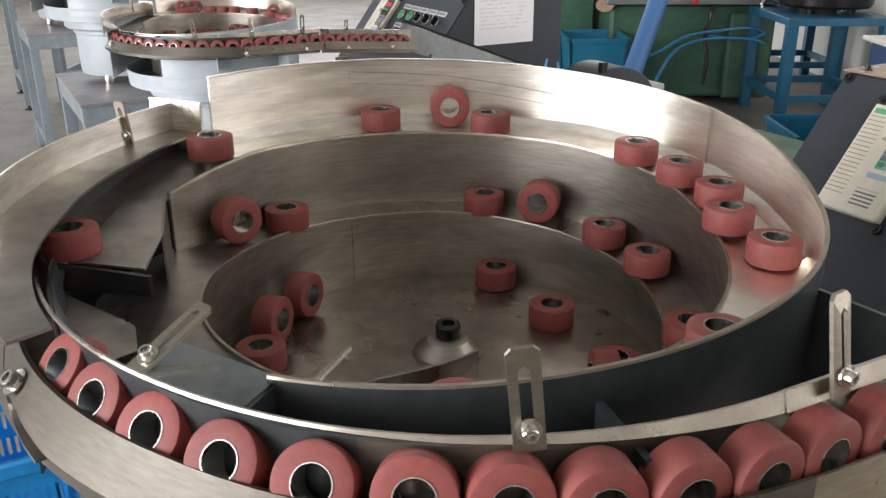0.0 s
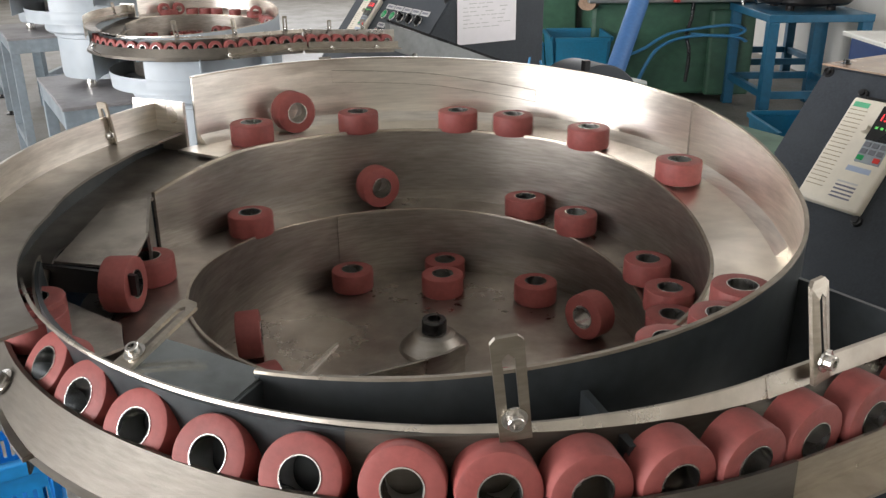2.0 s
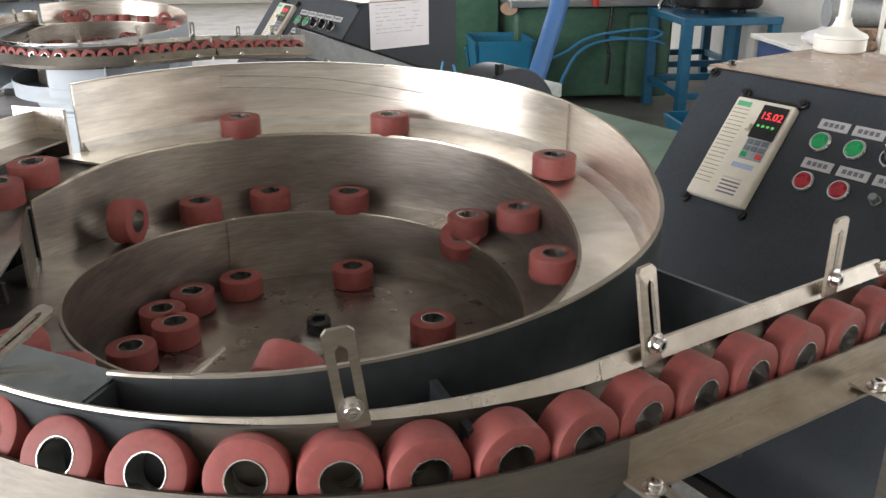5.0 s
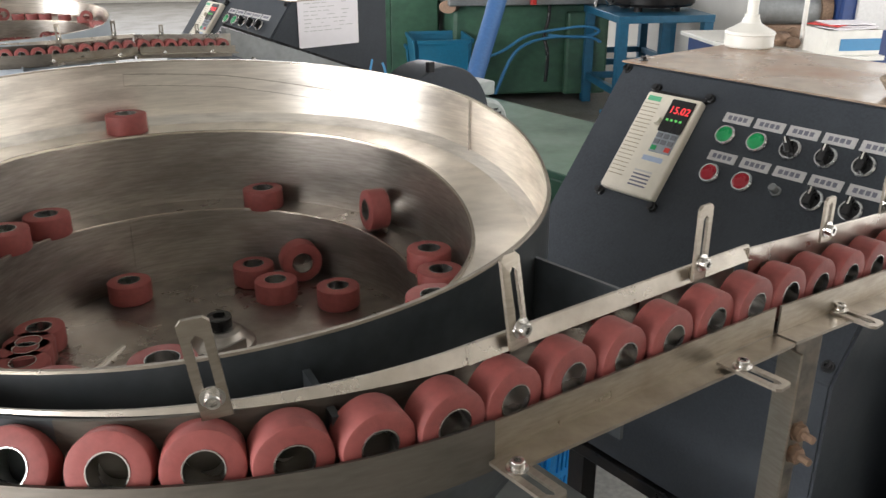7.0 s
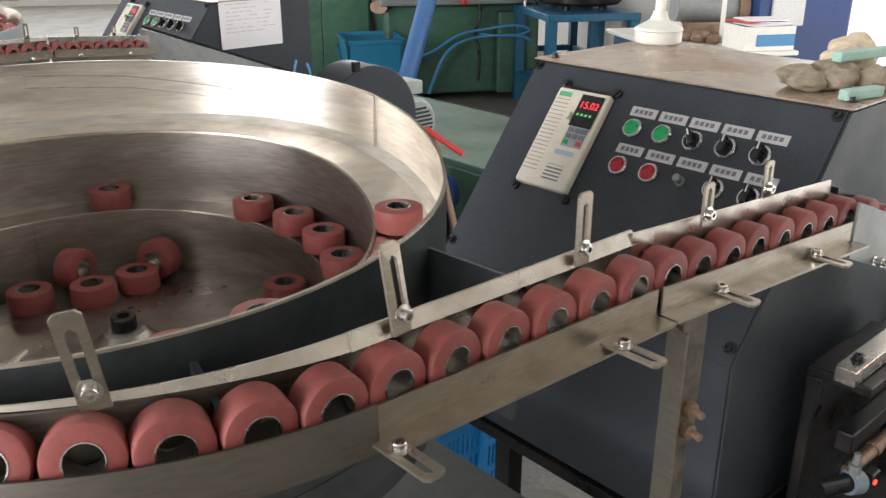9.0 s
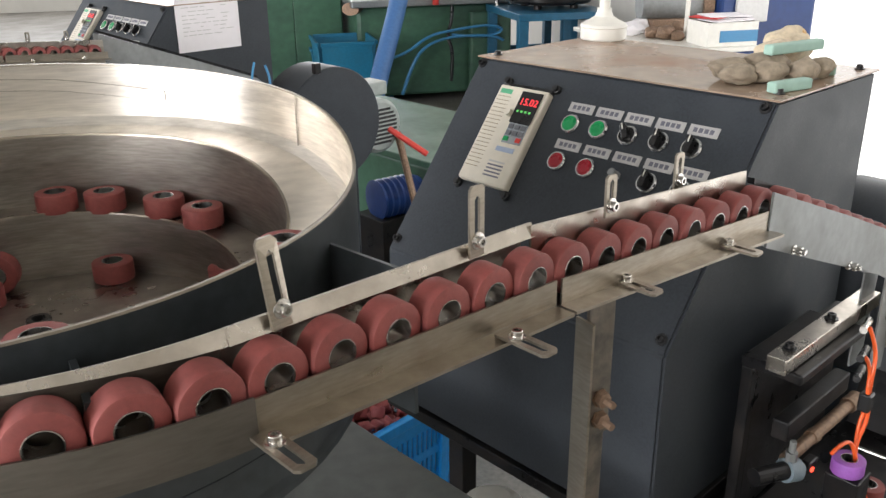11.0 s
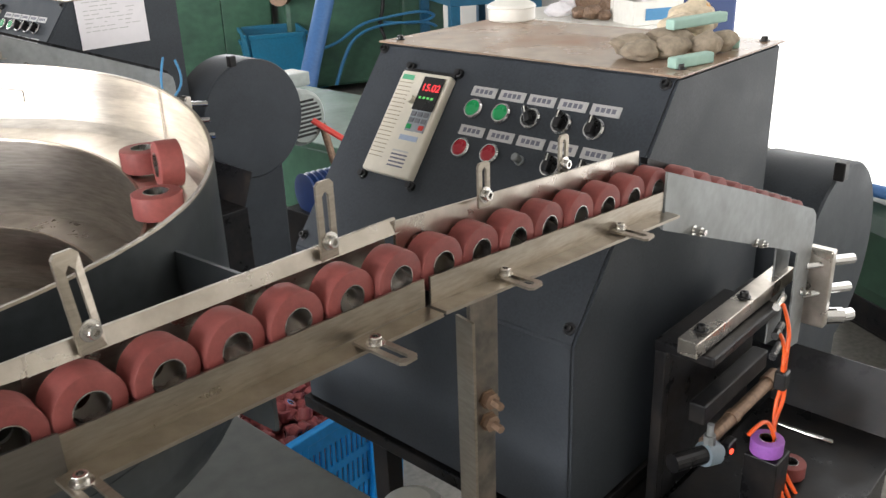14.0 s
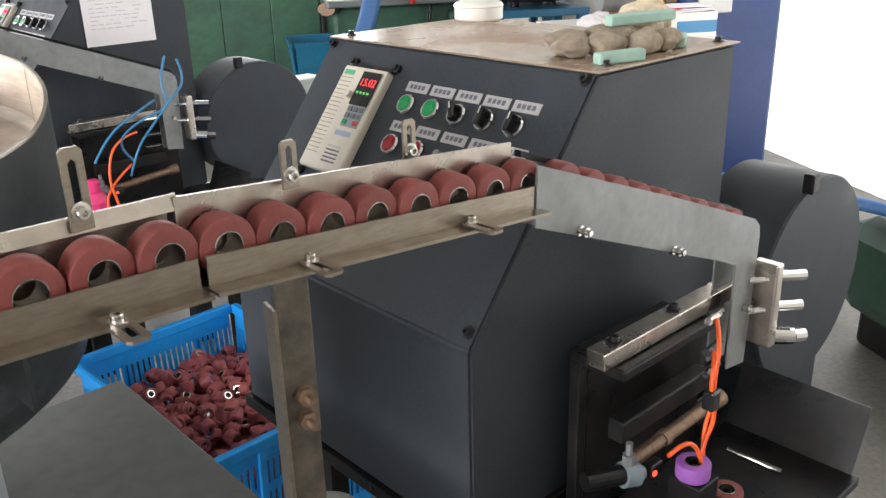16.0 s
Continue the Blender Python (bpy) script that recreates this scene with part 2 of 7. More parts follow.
def prism(bm, poly, axis_map, depth):
    """poly: 2D points; axis_map(a, b, k) gives the 3D place for k = 0 and 1 (the two faces)."""
    f = [bm.verts.new(axis_map(a, b, depth[0])) for a, b in poly]
    g = [bm.verts.new(axis_map(a, b, depth[1])) for a, b in poly]
    bm.faces.new(f)
    bm.faces.new(g[::-1])
    for i in range(len(poly)):
        j = (i + 1) % len(poly)
        bm.faces.new((f[i], g[i], g[j], f[j]))
    return bm


def table_of(pairs):
    xs, ys = [p[0] for p in pairs], [p[1] for p in pairs]
    return lambda t: float(np.interp(t, xs, ys))


def polar(r, deg, z):
    a = radians(deg)
    return Vector((r * math.sin(a), -r * math.cos(a), z))


def sweep(bm, section, a0, a1, step=3.0):
    """section(angle) gives a closed loop of (radius, z); swept round the hub from a0 to a1 degrees (0 in front, counter-clockwise)."""
    n = max(2, int(abs(a1 - a0) / step) + 1)
    loops = []
    for i in range(n + 1):
        a = a0 + (a1 - a0) * i / n
        loops.append([bm.verts.new(polar(r, a, z)) for r, z in section(a)])
    k = len(loops[0])
    for p, q in zip(loops, loops[1:]):
        for i in range(k):
            j = (i + 1) % k
            bm.faces.new((p[i], p[j], q[j], q[i]))
    bm.faces.new(loops[0][::-1])
    bm.faces.new(loops[-1])
    return bm


def wire(name, points, radius, mat, parent=None):
    cu = bpy.data.curves.new(name, "CURVE")
    cu.dimensions, cu.bevel_depth, cu.bevel_resolution = "3D", radius, 2
    sp = cu.splines.new("NURBS")
    sp.points.add(len(points) - 1)
    for p, co in zip(sp.points, points):
        p.co = (*co, 1)
    sp.order_u, sp.use_endpoint_u = 3, True
    cu.materials.append(mat)
    ob = new(name, cu)
    if parent is not None:
        ob.parent = parent
    return ob


def screw(parent, m, r=0.005, name="screw", mat=None):
    """A socket-head screw whose head stands on the xy plane of m."""
    bm = nb()
    lathe(bm, [(0, 0), (r * 1.55, 0), (r * 1.55, r * 0.25), (r, r * 0.3), (r, r * 1.2), (r * 0.9, r * 1.35), (r * 0.52, r * 1.35), (r * 0.45, r * 0.6), (0, r * 0.6)], 14, None, closed=False)
    ob = part(name, bm, mat or BRIGHT, parent)
    ob.matrix_parent_inverse = Matrix()
    ob.matrix_basis = m
    return ob

# ---------- the hall ----------
floor = mesh_ob("floor", bx(-7, 3.55, -4.5, 14, -0.05, 0), CONCRETE)
tagged(floor, "worn grey concrete factory floor", "floor", kind="structure")
ceil = mesh_ob("ceiling", bx(-7.2, 3.6, -4.7, 14.2, 5.5, 5.6), CEILING)
tagged(ceil, "plain pale ceiling of the hall", "ceiling", kind="structure")


def wall_with_opening(name, axis, at, thick, lo, hi, o0, o1, z0, z1, label):
    """A hall wall with one window opening through it; axis 'x' means the wall stands at x = at."""
    bm = nb()
    for a0, a1, b0, b1 in ((lo, o0, 0, 5.5), (o1, hi, 0, 5.5), (o0, o1, 0, z0), (o0, o1, z1, 5.5)):
        if a1 - a0 < 0.01 or b1 - b0 < 0.01:
            continue
        if axis == "x":
            box(bm, at, at + thick, a0, a1, b0, b1)
        else:
            box(bm, a0, a1, at, at + thick, b0, b1)
    return tagged(mesh_ob(name, bm, WALLPAINT), label, "wall", kind="structure")


bm = nb()
for y0, y1, z0, z1 in ((-4.5, -4.3, 0, 5.5), (-0.9, 4.25, 0, 5.5), (11.75, 14.0, 0, 5.5), (-4.3, -0.9, 0, 0.5), (-4.3, -0.9, 3.3, 5.5), (4.25, 11.75, 0, 1.7), (4.25, 11.75, 4.5, 5.5)):
    box(bm, -7.2, -7.0, y0, y1, z0, z1)
tagged(mesh_ob("wall_west", bm, WALLPAINT), "pale hall wall with two long window openings", "wall", kind="structure")
wall_with_opening("wall_south", "y", -4.7, 0.2, -7.2, 3.55, -6.7, -3.4, 0.8, 3.2, "pale hall wall with a tall bright window opening")
wall_with_opening("wall_north", "y", 14.0, 0.2, -7.2, 3.55, -5.75, 2.75, 1.4, 4.8, "pale hall wall with a long window opening")
wall_with_opening("wall_east", "x", 3.35, 0.2, -4.5, 14, -0.8, 4.1, 0.0, 4.2, "pale hall wall with a wide bright doorway")
bm = nb()
box(bm, 4.2, 4.22, -3.5, 6.0, -0.06, 5.4)
box(bm, 3.55, 4.2, -3.5, 6.0, -0.06, -0.04)
tagged(mesh_ob("backdrop", bm, DAYLIGHT), "overexposed daylight outside the doorway", "backdrop", kind="structure")

# ---------- the bowl feeder ----------
# heights of the winding track along its turn (degrees from the front, counter-clockwise)
TRACK = table_of([(-60, 1.029), (0, 1.045), (45, 1.062), (90, 1.076), (118, 1.088), (138, 1.096), (178, 1.105), (215, 1.109),
                  (245, 1.116), (273, 1.124), (300, 1.128), (360, 1.134), (405, 1.141), (445, 1.150), (460, 1.161), (475, 1.173),
                  (490, 1.181), (507, 1.186), (546, 1.190), (586, 1.194), (616, 1.198), (660, 1.203)])
RIM = table_of([(-22, 1.183), (0, 1.188), (12, 1.192), (26, 1.196), (44, 1.201), (65, 1.205), (82, 1.211), (92, 1.220), (104, 1.232),
                (119, 1.244), (133, 1.251), (147, 1.257), (163, 1.262), (178, 1.266), (197, 1.269), (216, 1.270), (236, 1.270)])
WELL, OUTER, FLOOR_Z = 0.207, 0.322, 1.027
LEDGE_R = table_of([(-60, 0.255), (225, 0.255), (240, 0.256), (252, 0.263), (260, 0.282)])
M_DROP = table_of([(-60, 0.0), (236, 0.0), (252, 0.008), (260, 0.020)])      # the step wall falls away at its end
# the lower track widens outwards on its way to the front
L_IN = table_of([(-60, 0.207), (225, 0.207), (260, 0.212), (300, 0.235), (340, 0.255), (420, 0.255)])
L_OUT = table_of([(-60, 0.255), (235, 0.255), (262, 0.292), (285, 0.318), (420, 0.318)])

bowl = thing("bowl_feeder", "large round stepped steel vibratory bowl with a winding track", "bowl feeder")
# well, step wall and lower ledge take the darker tones for their shade
bm = nb()
lathe(bm, [(0, FLOOR_Z + 0.006), (0.10, FLOOR_Z + 0.003), (0.214, FLOOR_Z), (0.214, FLOOR_Z - 0.008), (0, FLOOR_Z - 0.008)], 72, closed=False)
part("well_floor", bm, MID_STEEL, bowl, "worn steel floor of the well, darkened for shade")
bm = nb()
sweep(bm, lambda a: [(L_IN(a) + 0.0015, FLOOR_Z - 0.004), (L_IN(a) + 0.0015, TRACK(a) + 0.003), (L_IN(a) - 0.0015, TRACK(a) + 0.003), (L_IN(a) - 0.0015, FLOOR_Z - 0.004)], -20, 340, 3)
part("well_wall", bm, SHADED_STEEL, bowl, "worn steel wall of the well, darkened for shade")
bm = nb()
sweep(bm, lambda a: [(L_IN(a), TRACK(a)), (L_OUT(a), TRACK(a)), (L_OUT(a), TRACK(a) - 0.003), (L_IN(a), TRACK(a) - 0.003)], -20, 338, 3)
part("lower_track", bm, MID_STEEL, bowl, "worn steel ledge, darkened for shade")
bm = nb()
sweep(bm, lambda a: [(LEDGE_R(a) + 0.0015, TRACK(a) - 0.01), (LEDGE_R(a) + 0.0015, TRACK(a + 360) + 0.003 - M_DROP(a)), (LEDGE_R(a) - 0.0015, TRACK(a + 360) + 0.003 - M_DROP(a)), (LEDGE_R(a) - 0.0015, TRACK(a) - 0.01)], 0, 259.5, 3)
part("middle_wall", bm, SHADED_STEEL, bowl, "brushed steel step wall, darkened for shade")
# upper ledge and outer wall take the paler tone for the light there
bm = nb()
sweep(bm, lambda a: [(LEDGE_R(a), TRACK(a + 360)), (OUTER, TRACK(a + 360)), (OUTER, TRACK(a + 360) - 0.003), (LEDGE_R(a), TRACK(a + 360) - 0.003)], -20, 240, 3)
part("upper_track", bm, WALL_STEEL, bowl, "worn steel ledge, lightened as lit")
# a rolled bead where the upper ledge meets the wall
bm = nb()
sweep(bm, lambda a: [(OUTER - 0.010, TRACK(a + 360)), (OUTER, TRACK(a + 360)), (OUTER, TRACK(a + 360) + 0.010), (OUTER - 0.004, TRACK(a + 360) + 0.006)], 80, 234, 3)
part("weld_bead", bm, WALL_STEEL, bowl)
bm = nb()
sweep(bm, lambda a: [(OUTER, TRACK(a + 360) - 0.01), (OUTER, RIM(a)), (OUTER + 0.0022, RIM(a)), (OUTER + 0.0022, TRACK(a + 360) - 0.01)], -20, 234.5, 2)
part("outer_wall", bm, WALL_STEEL, bowl, "brushed steel wall, lightened as lit")
bm = nb()
sweep(bm, lambda a: [(OUTER + 0.0022, 1.0), (OUTER + 0.0022, RIM(a) - 0.001), (OUTER + 0.0030, RIM(a) - 0.001), (OUTER + 0.0030, 1.0)], -20, 234.5, 2)
part("outer_skin", bm, BOWL_PAINT, bowl, "dark blue-grey outside of the bowl")
bm = nb()
sweep(bm, lambda a: [(OUTER - 0.004, 0.985), (OUTER, 1.035), (OUTER + 0.004, 1.035), (OUTER, 0.985)], -20, 340, 4)
sweep(bm, lambda a: [(0.10, 0.985), (OUTER, 0.985), (OUTER, 0.978), (0.10, 0.978)], 0, 360, 6)
part("underside", bm, BOWL_PAINT, bowl)
# lap seams of the wall sheets
for a, r, z0, z1 in ((118, OUTER - 0.001, TRACK(478) + 0.006, RIM(118)), (212, WELL - 0.0022, FLOOR_Z, TRACK(212) + 0.002)):
    bm = nb()
    sweep(bm, lambda b: [(r, z0), (r, z1), (r - 0.0005, z1), (r - 0.0005, z0)], a, a + 0.4, 0.4)
    part("lap_seam", bm, STEEL if a == 118 else SHADED_STEEL, bowl)
# welded patch strip on the wall
bm = nb()
patch_top = table_of([(150, 1.226), (165, 1.236), (180, 1.247), (202, 1.256)])
sweep(bm, lambda a: [(OUTER - 0.0005, patch_top(a)), (OUTER - 0.0016, patch_top(a)), (OUTER - 0.0016, patch_top(a) - 0.014), (OUTER - 0.0005, patch_top(a) - 0.014)], 156, 202, 3)
part("patch_strip", bm, WALL_STEEL, bowl, "welded steel patch strip")
for off in (0.0, -0.014):
    bm = nb()
    sweep(bm, lambda a: [(OUTER - 0.0005, patch_top(a) + off + 0.0008), (OUTER - 0.0028, patch_top(a) + off + 0.0004 * math.sin(a * 2.1)), (OUTER - 0.0005, patch_top(a) + off - 0.0008)], 156, 202, 1.0)
    part("weld_line", bm, BRIGHT, bowl)
# worn bright edges of the steps and the rim
for name, sec, a0, a1 in (("edge_well", lambda a: [(L_IN(a) - 0.0017, TRACK(a) + 0.0018), (L_IN(a) + 0.0017, TRACK(a) + 0.0018), (L_IN(a) + 0.0012, TRACK(a) + 0.0034), (L_IN(a) - 0.0012, TRACK(a) + 0.0034)], -10, 338),
                          ("edge_ledge", lambda a: [(LEDGE_R(a) - 0.0019, TRACK(a + 360) - M_DROP(a) + 0.001), (LEDGE_R(a) + 0.0019, TRACK(a + 360) - M_DROP(a) + 0.001), (LEDGE_R(a) + 0.0014, TRACK(a + 360) - M_DROP(a) + 0.0036), (LEDGE_R(a) - 0.0014, TRACK(a + 360) - M_DROP(a) + 0.0036)], 0, 259.5),
                          ("rim_edge", lambda a: [(OUTER - 0.0004, RIM(a) - 0.0010), (OUTER + 0.0034, RIM(a) - 0.0010), (OUTER + 0.0030, RIM(a) + 0.0010), (OUTER, RIM(a) + 0.0010)], -20, 234.5)):
    bm = nb()
    sweep(bm, sec, a0, a1, 2.5)
    part(name, bm, RAIL_STEEL, bowl, "bright worn edge")
# hub: cone, nut and bolt
bm = nb()
lathe(bm, [(0.036, FLOOR_Z + 0.003), (0.034, FLOOR_Z + 0.009), (0.021, FLOOR_Z + 0.022), (0.016, FLOOR_Z + 0.024), (0, FLOOR_Z + 0.024)], 40, closed=False)
hub = part("hub_cone", bm, MID_STEEL, bowl, "steel hub washer")
bm = nb()
lathe(bm, [(0.0125, FLOOR_Z + 0.022), (0.0125, FLOOR_Z + 0.036), (0.0115, FLOOR_Z + 0.038), (0.0070, FLOOR_Z + 0.038), (0.0065, FLOOR_Z + 0.032), (0, FLOOR_Z + 0.032)], 20, closed=False)
part("hub_bolt", bm, BLACK_PLASTIC, hub, "black socket-head bolt")
# deflector strip on the well floor, and the line where the ramp begins
bm = nb()
prism(bm, [(-0.120, -0.124), (-0.071, -0.101), (-0.022, -0.079), (0.010, -0.060), (0.027, -0.044), (0.029, -0.046), (0.012, -0.0625), (-0.021, -0.082), (-0.070, -0.104), (-0.119, -0.127)], lambda a, b, k: Vector((a, b, k)), (FLOOR_Z + 0.001, FLOOR_Z + 0.033))
part("deflector", bm, MID_STEEL, bowl, "curved steel deflector strip")
bm = nb()
prism(bm, [(-0.155, -0.115), (-0.100, 0.015), (-0.097, 0.013), (-0.151, -0.118)], lambda a, b, k: Vector((a, b, k)), (FLOOR_Z, FLOOR_Z + 0.005))
part("ramp_seam", bm, BRIGHT, bowl)

# ----- the outlet side on the left -----
bm = nb()
P_IN = table_of([(234, 0.329), (257, 0.320), (283, 0.331), (299, 0.352), (311, 0.365), (319, 0.374)])
P_OUT = table_of([(234, 0.362), (252, 0.365), (281, 0.381), (319, 0.402)])
P_Z = table_of([(234, 1.212), (319, 1.203)])
sweep(bm, lambda a: [(P_IN(a), P_Z(a)), (P_OUT(a), P_Z(a)), (P_OUT(a), P_Z(a) - 0.0025), (P_IN(a), P_Z(a) - 0.0025)], 236, 318, 2.5)
part("cover_plate", bm, SHADED_STEEL, bowl, "curved flat steel cover plate")
bm = nb()
sweep(bm, lambda a: [(P_OUT(a), P_Z(a) - 0.045), (P_OUT(a), P_Z(a) + 0.030), (P_OUT(a) + 0.0025, P_Z(a) + 0.030), (P_OUT(a) + 0.0025, P_Z(a) - 0.045)], 238, 300, 2.5)
part("cover_wall", bm, WALL_STEEL, bowl, "upright steel side strip")
bm = nb()
prism(bm, [(-0.272, 0.175), (-0.336, 0.205), (-0.335, 0.208), (-0.270, 0.178)], lambda a, b, k: Vector((a, b, k)), (1.19, 1.245))
part("end_strip", bm, STEEL, bowl)
# the outer skirt below the cover plate
bm = nb()
sweep(bm, lambda a: [(P_IN(a) + 0.030, 1.195), (P_IN(a) + 0.032, 1.195), (P_IN(a) + 0.032, 1.0), (P_IN(a) + 0.030, 1.0)], 238, 294, 3)
part("back_skirt", bm, BOWL_PAINT, bowl)
# shelf on which the rollers leave the upper track and tip outwards
bm = nb()
S_Z = table_of([(228, 1.192), (246, 1.188), (260, 1.177), (285, 1.163), (305, 1.135), (322, 1.125)])
S_IN = table_of([(228, 0.256), (244, 0.257), (252, 0.263), (260, 0.282), (280, 0.335), (320, 0.345)])
sweep(bm, lambda a: [(S_IN(a), S_Z(a)), (P_IN(a) + 0.03, S_Z(a)), (P_IN(a) + 0.03, S_Z(a) - 0.003), (S_IN(a), S_Z(a) - 0.003)], 236, 320, 3)
# dark tone for the shade beneath the cover plate
part("outlet_shelf", bm, SHADED_STEEL, bowl)


def sheet(name, corners, mat, parent, thick=0.0025, label=""):
    """A flat or bent sheet through its corners, with thickness."""
    vs = [Vector(c) for c in corners]
    nrm = Vector((0, 0, 0))
    for i in range(1, len(vs) - 1):
        nrm += (vs[i] - vs[0]).cross(vs[i + 1] - vs[0])
    nrm = nrm.normalized() * thick
    bm = nb()
    a = [bm.verts.new(v) for v in vs]
    b = [bm.verts.new(v - nrm) for v in vs]
    bm.faces.new(a)
    bm.faces.new(b[::-1])
    for i in range(len(vs)):
        j = (i + 1) % len(vs)
        bm.faces.new((a[i], b[i], b[j], a[j]))
    return part(name, bm, mat, parent, label)


sheet("return_chute", [(-0.279, 0.049, 1.179), (-0.318, 0.042, 1.176), (-0.322, -0.085, 1.167), (-0.255, -0.095, 1.164), (-0.258, -0.030, 1.171)], CHUTE_STEEL, bowl, label="sloping steel return chute")
sheet("chute_side", [(-0.2785, 0.0485, 1.1795), (-0.2575, -0.030, 1.1715), (-0.2575, -0.030, 1.10), (-0.2785, 0.0485, 1.10)], SHADED_STEEL, bowl)
sheet("rubber_flap", [(-0.332, -0.086, 1.166), (-0.243, -0.113, 1.166), (-0.243, -0.113, 1.148), (-0.332, -0.086, 1.142)], BLACK_PLASTIC, bowl, 0.004, "black rubber flap")
sheet("low_plate", [(-0.328, -0.092, 1.140), (-0.318, -0.150, 1.140), (-0.262, -0.215, 1.138), (-0.235, -0.185, 1.138), (-0.248, -0.150, 1.139)], CHUTE_STEEL, bowl)
bm = nb()
E_R = table_of([(283, 0.343), (300, 0.345), (318, 0.352), (340, 0.352)])
sweep(bm, lambda a: [(E_R(a), 1.11), (E_R(a), 1.172), (E_R(a) + 0.002, 1.172), (E_R(a) + 0.002, 1.11)], 284, 303, 3)
part("guide_strip", bm, STEEL, bowl, "curved steel guide strip")
sheet("front_plate", [(-0.105, -0.300, 1.178), (-0.120, -0.336, 1.178), (-0.196, -0.296, 1.176), (-0.182, -0.250, 1.176), (-0.150, -0.270, 1.177)], OILY, bowl, label="dark shiny steel cover plate")
sheet("front_web", [(-0.103, -0.300, 1.178), (-0.120, -0.340, 1.178), (-0.120, -0.340, 1.10), (-0.103, -0.300, 1.10)], BOWL_PAINT, bowl)
bm = nb()
box(bm, -0.0025, 0.0025, -0.386, -0.322, 1.06, 1.171, 0, Matrix.Rotation(radians(16), 4, "Z"))
part("web_plate", bm, BOWL_PAINT, bowl, "dark steel bracket web")
# a taller plate joins the bowl to the straight length
bm = nb()
prism(bm, [(0.272, -0.158), (0.332, -0.250), (0.3352, -0.2485), (0.2752, -0.1560)], lambda a, b, k: Vector((a, b, k)), (1.05, 1.178))
part("web_plate", bm, BOWL_PAINT, bowl, "tall dark steel bracket plate")

# ----- ring track and straight track -----
track = thing("roller_track", "curved and straight steel guide track full of rollers", "feed track")
RAIL_R = table_of([(284, 0.352), (300, 0.358), (330, 0.370), (350, 0.381), (360, 0.385), (389.3, 0.389)])
GUARD_R = table_of([(286, 0.372), (303, 0.370), (318, 0.373), (326, 0.375), (334, 0.378), (340, 0.382), (346, 0.387), (360, 0.396), (372, 0.403), (389.3, 0.412)])
CH_Z = 1.1245                     # the channel's floor
bm = nb()
R_LOW = table_of([(300, 1.1900), (350, 1.1897), (365, 1.1880), (378, 1.1845), (389.3, 1.1800)])       # the strip widens towards the straight length
R_OUT = table_of([(300, 0.0040), (355, 0.0038), (389.3, 0.0)])
R_TOP = table_of([(300, 0.0045), (355, 0.0045), (389.3, 0.0035)])
sweep(bm, lambda a: [(RAIL_R(a) - R_OUT(a), R_LOW(a)), (RAIL_R(a) - R_TOP(a), 1.192), (RAIL_R(a) - R_TOP(a) - 0.0017, 1.192), (RAIL_R(a) - R_OUT(a) - 0.0020, R_LOW(a))], 300, 389.3, 2.5)
part("inner_rail", bm, POLISHED, track, "curved bright steel guide strip")
# left length borrows the dark bowl paint for the shade under the rail
for a0, a1, mat in ((290, 352, BOWL_PAINT), (352, 389.3, SHADED_RAIL)):
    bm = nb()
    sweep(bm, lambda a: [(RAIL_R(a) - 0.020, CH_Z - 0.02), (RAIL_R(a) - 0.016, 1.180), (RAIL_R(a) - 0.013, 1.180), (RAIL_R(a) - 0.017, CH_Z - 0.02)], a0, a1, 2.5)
    part("inner_wall", bm, mat, track, "worn steel channel wall behind the rollers, darkened for shade")
bm = nb()
C_Z = table_of([(284, 1.1265), (330, 1.1265), (345, 1.1285), (360, 1.1325), (372, 1.1310), (389.3, 1.1285)])
sweep(bm, lambda a: [(RAIL_R(a) - 0.018, C_Z(a)), (GUARD_R(a) + 0.003, C_Z(a)), (GUARD_R(a) + 0.003, C_Z(a) - 0.004), (RAIL_R(a) - 0.018, C_Z(a) - 0.004)], 299, 389.3, 2.5)
part("channel_floor", bm, SHADED_STEEL, track)
# the outer guard: a leaning plate on the left, turning upright to the right
G_TOP = table_of([(284, 1.150), (318, 1.152), (346, 1.153), (360, 1.153), (389.3, 1.152)])
G_LEAN = table_of([(284, 0.022), (330, 0.021), (345, 0.017), (358, 0.010), (372, 0.003), (389.3, 0.001)])
G_LOW = table_of([(284, 1.127), (340, 1.126), (372, 1.126), (389.3, 1.126)])
# same strip as the straight guard, its colour darkened against the window light
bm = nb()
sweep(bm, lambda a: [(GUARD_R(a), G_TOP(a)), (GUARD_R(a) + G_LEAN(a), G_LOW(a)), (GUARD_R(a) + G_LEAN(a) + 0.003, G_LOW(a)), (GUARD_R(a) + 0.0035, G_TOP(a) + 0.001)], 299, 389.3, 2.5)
part("outer_guard", bm, SHADED_RAIL, track, "leaning curved steel guard strip")
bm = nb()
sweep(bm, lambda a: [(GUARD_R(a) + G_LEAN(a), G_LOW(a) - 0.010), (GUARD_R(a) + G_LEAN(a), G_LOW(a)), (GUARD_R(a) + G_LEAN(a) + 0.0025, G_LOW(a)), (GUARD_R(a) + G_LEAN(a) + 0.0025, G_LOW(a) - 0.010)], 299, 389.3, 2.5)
part("guard_lip", bm, SHADED_RAIL, track)
put_screw = screw(track, Matrix(), 0.0065)
put_screw.matrix_basis = Matrix.Translation(polar(GUARD_R(309) + 0.014, 309, 1.142)) @ pose(0, 0, 0, 0, 0, 309) @ pose(0, 0, 0, 38, 0, 0)


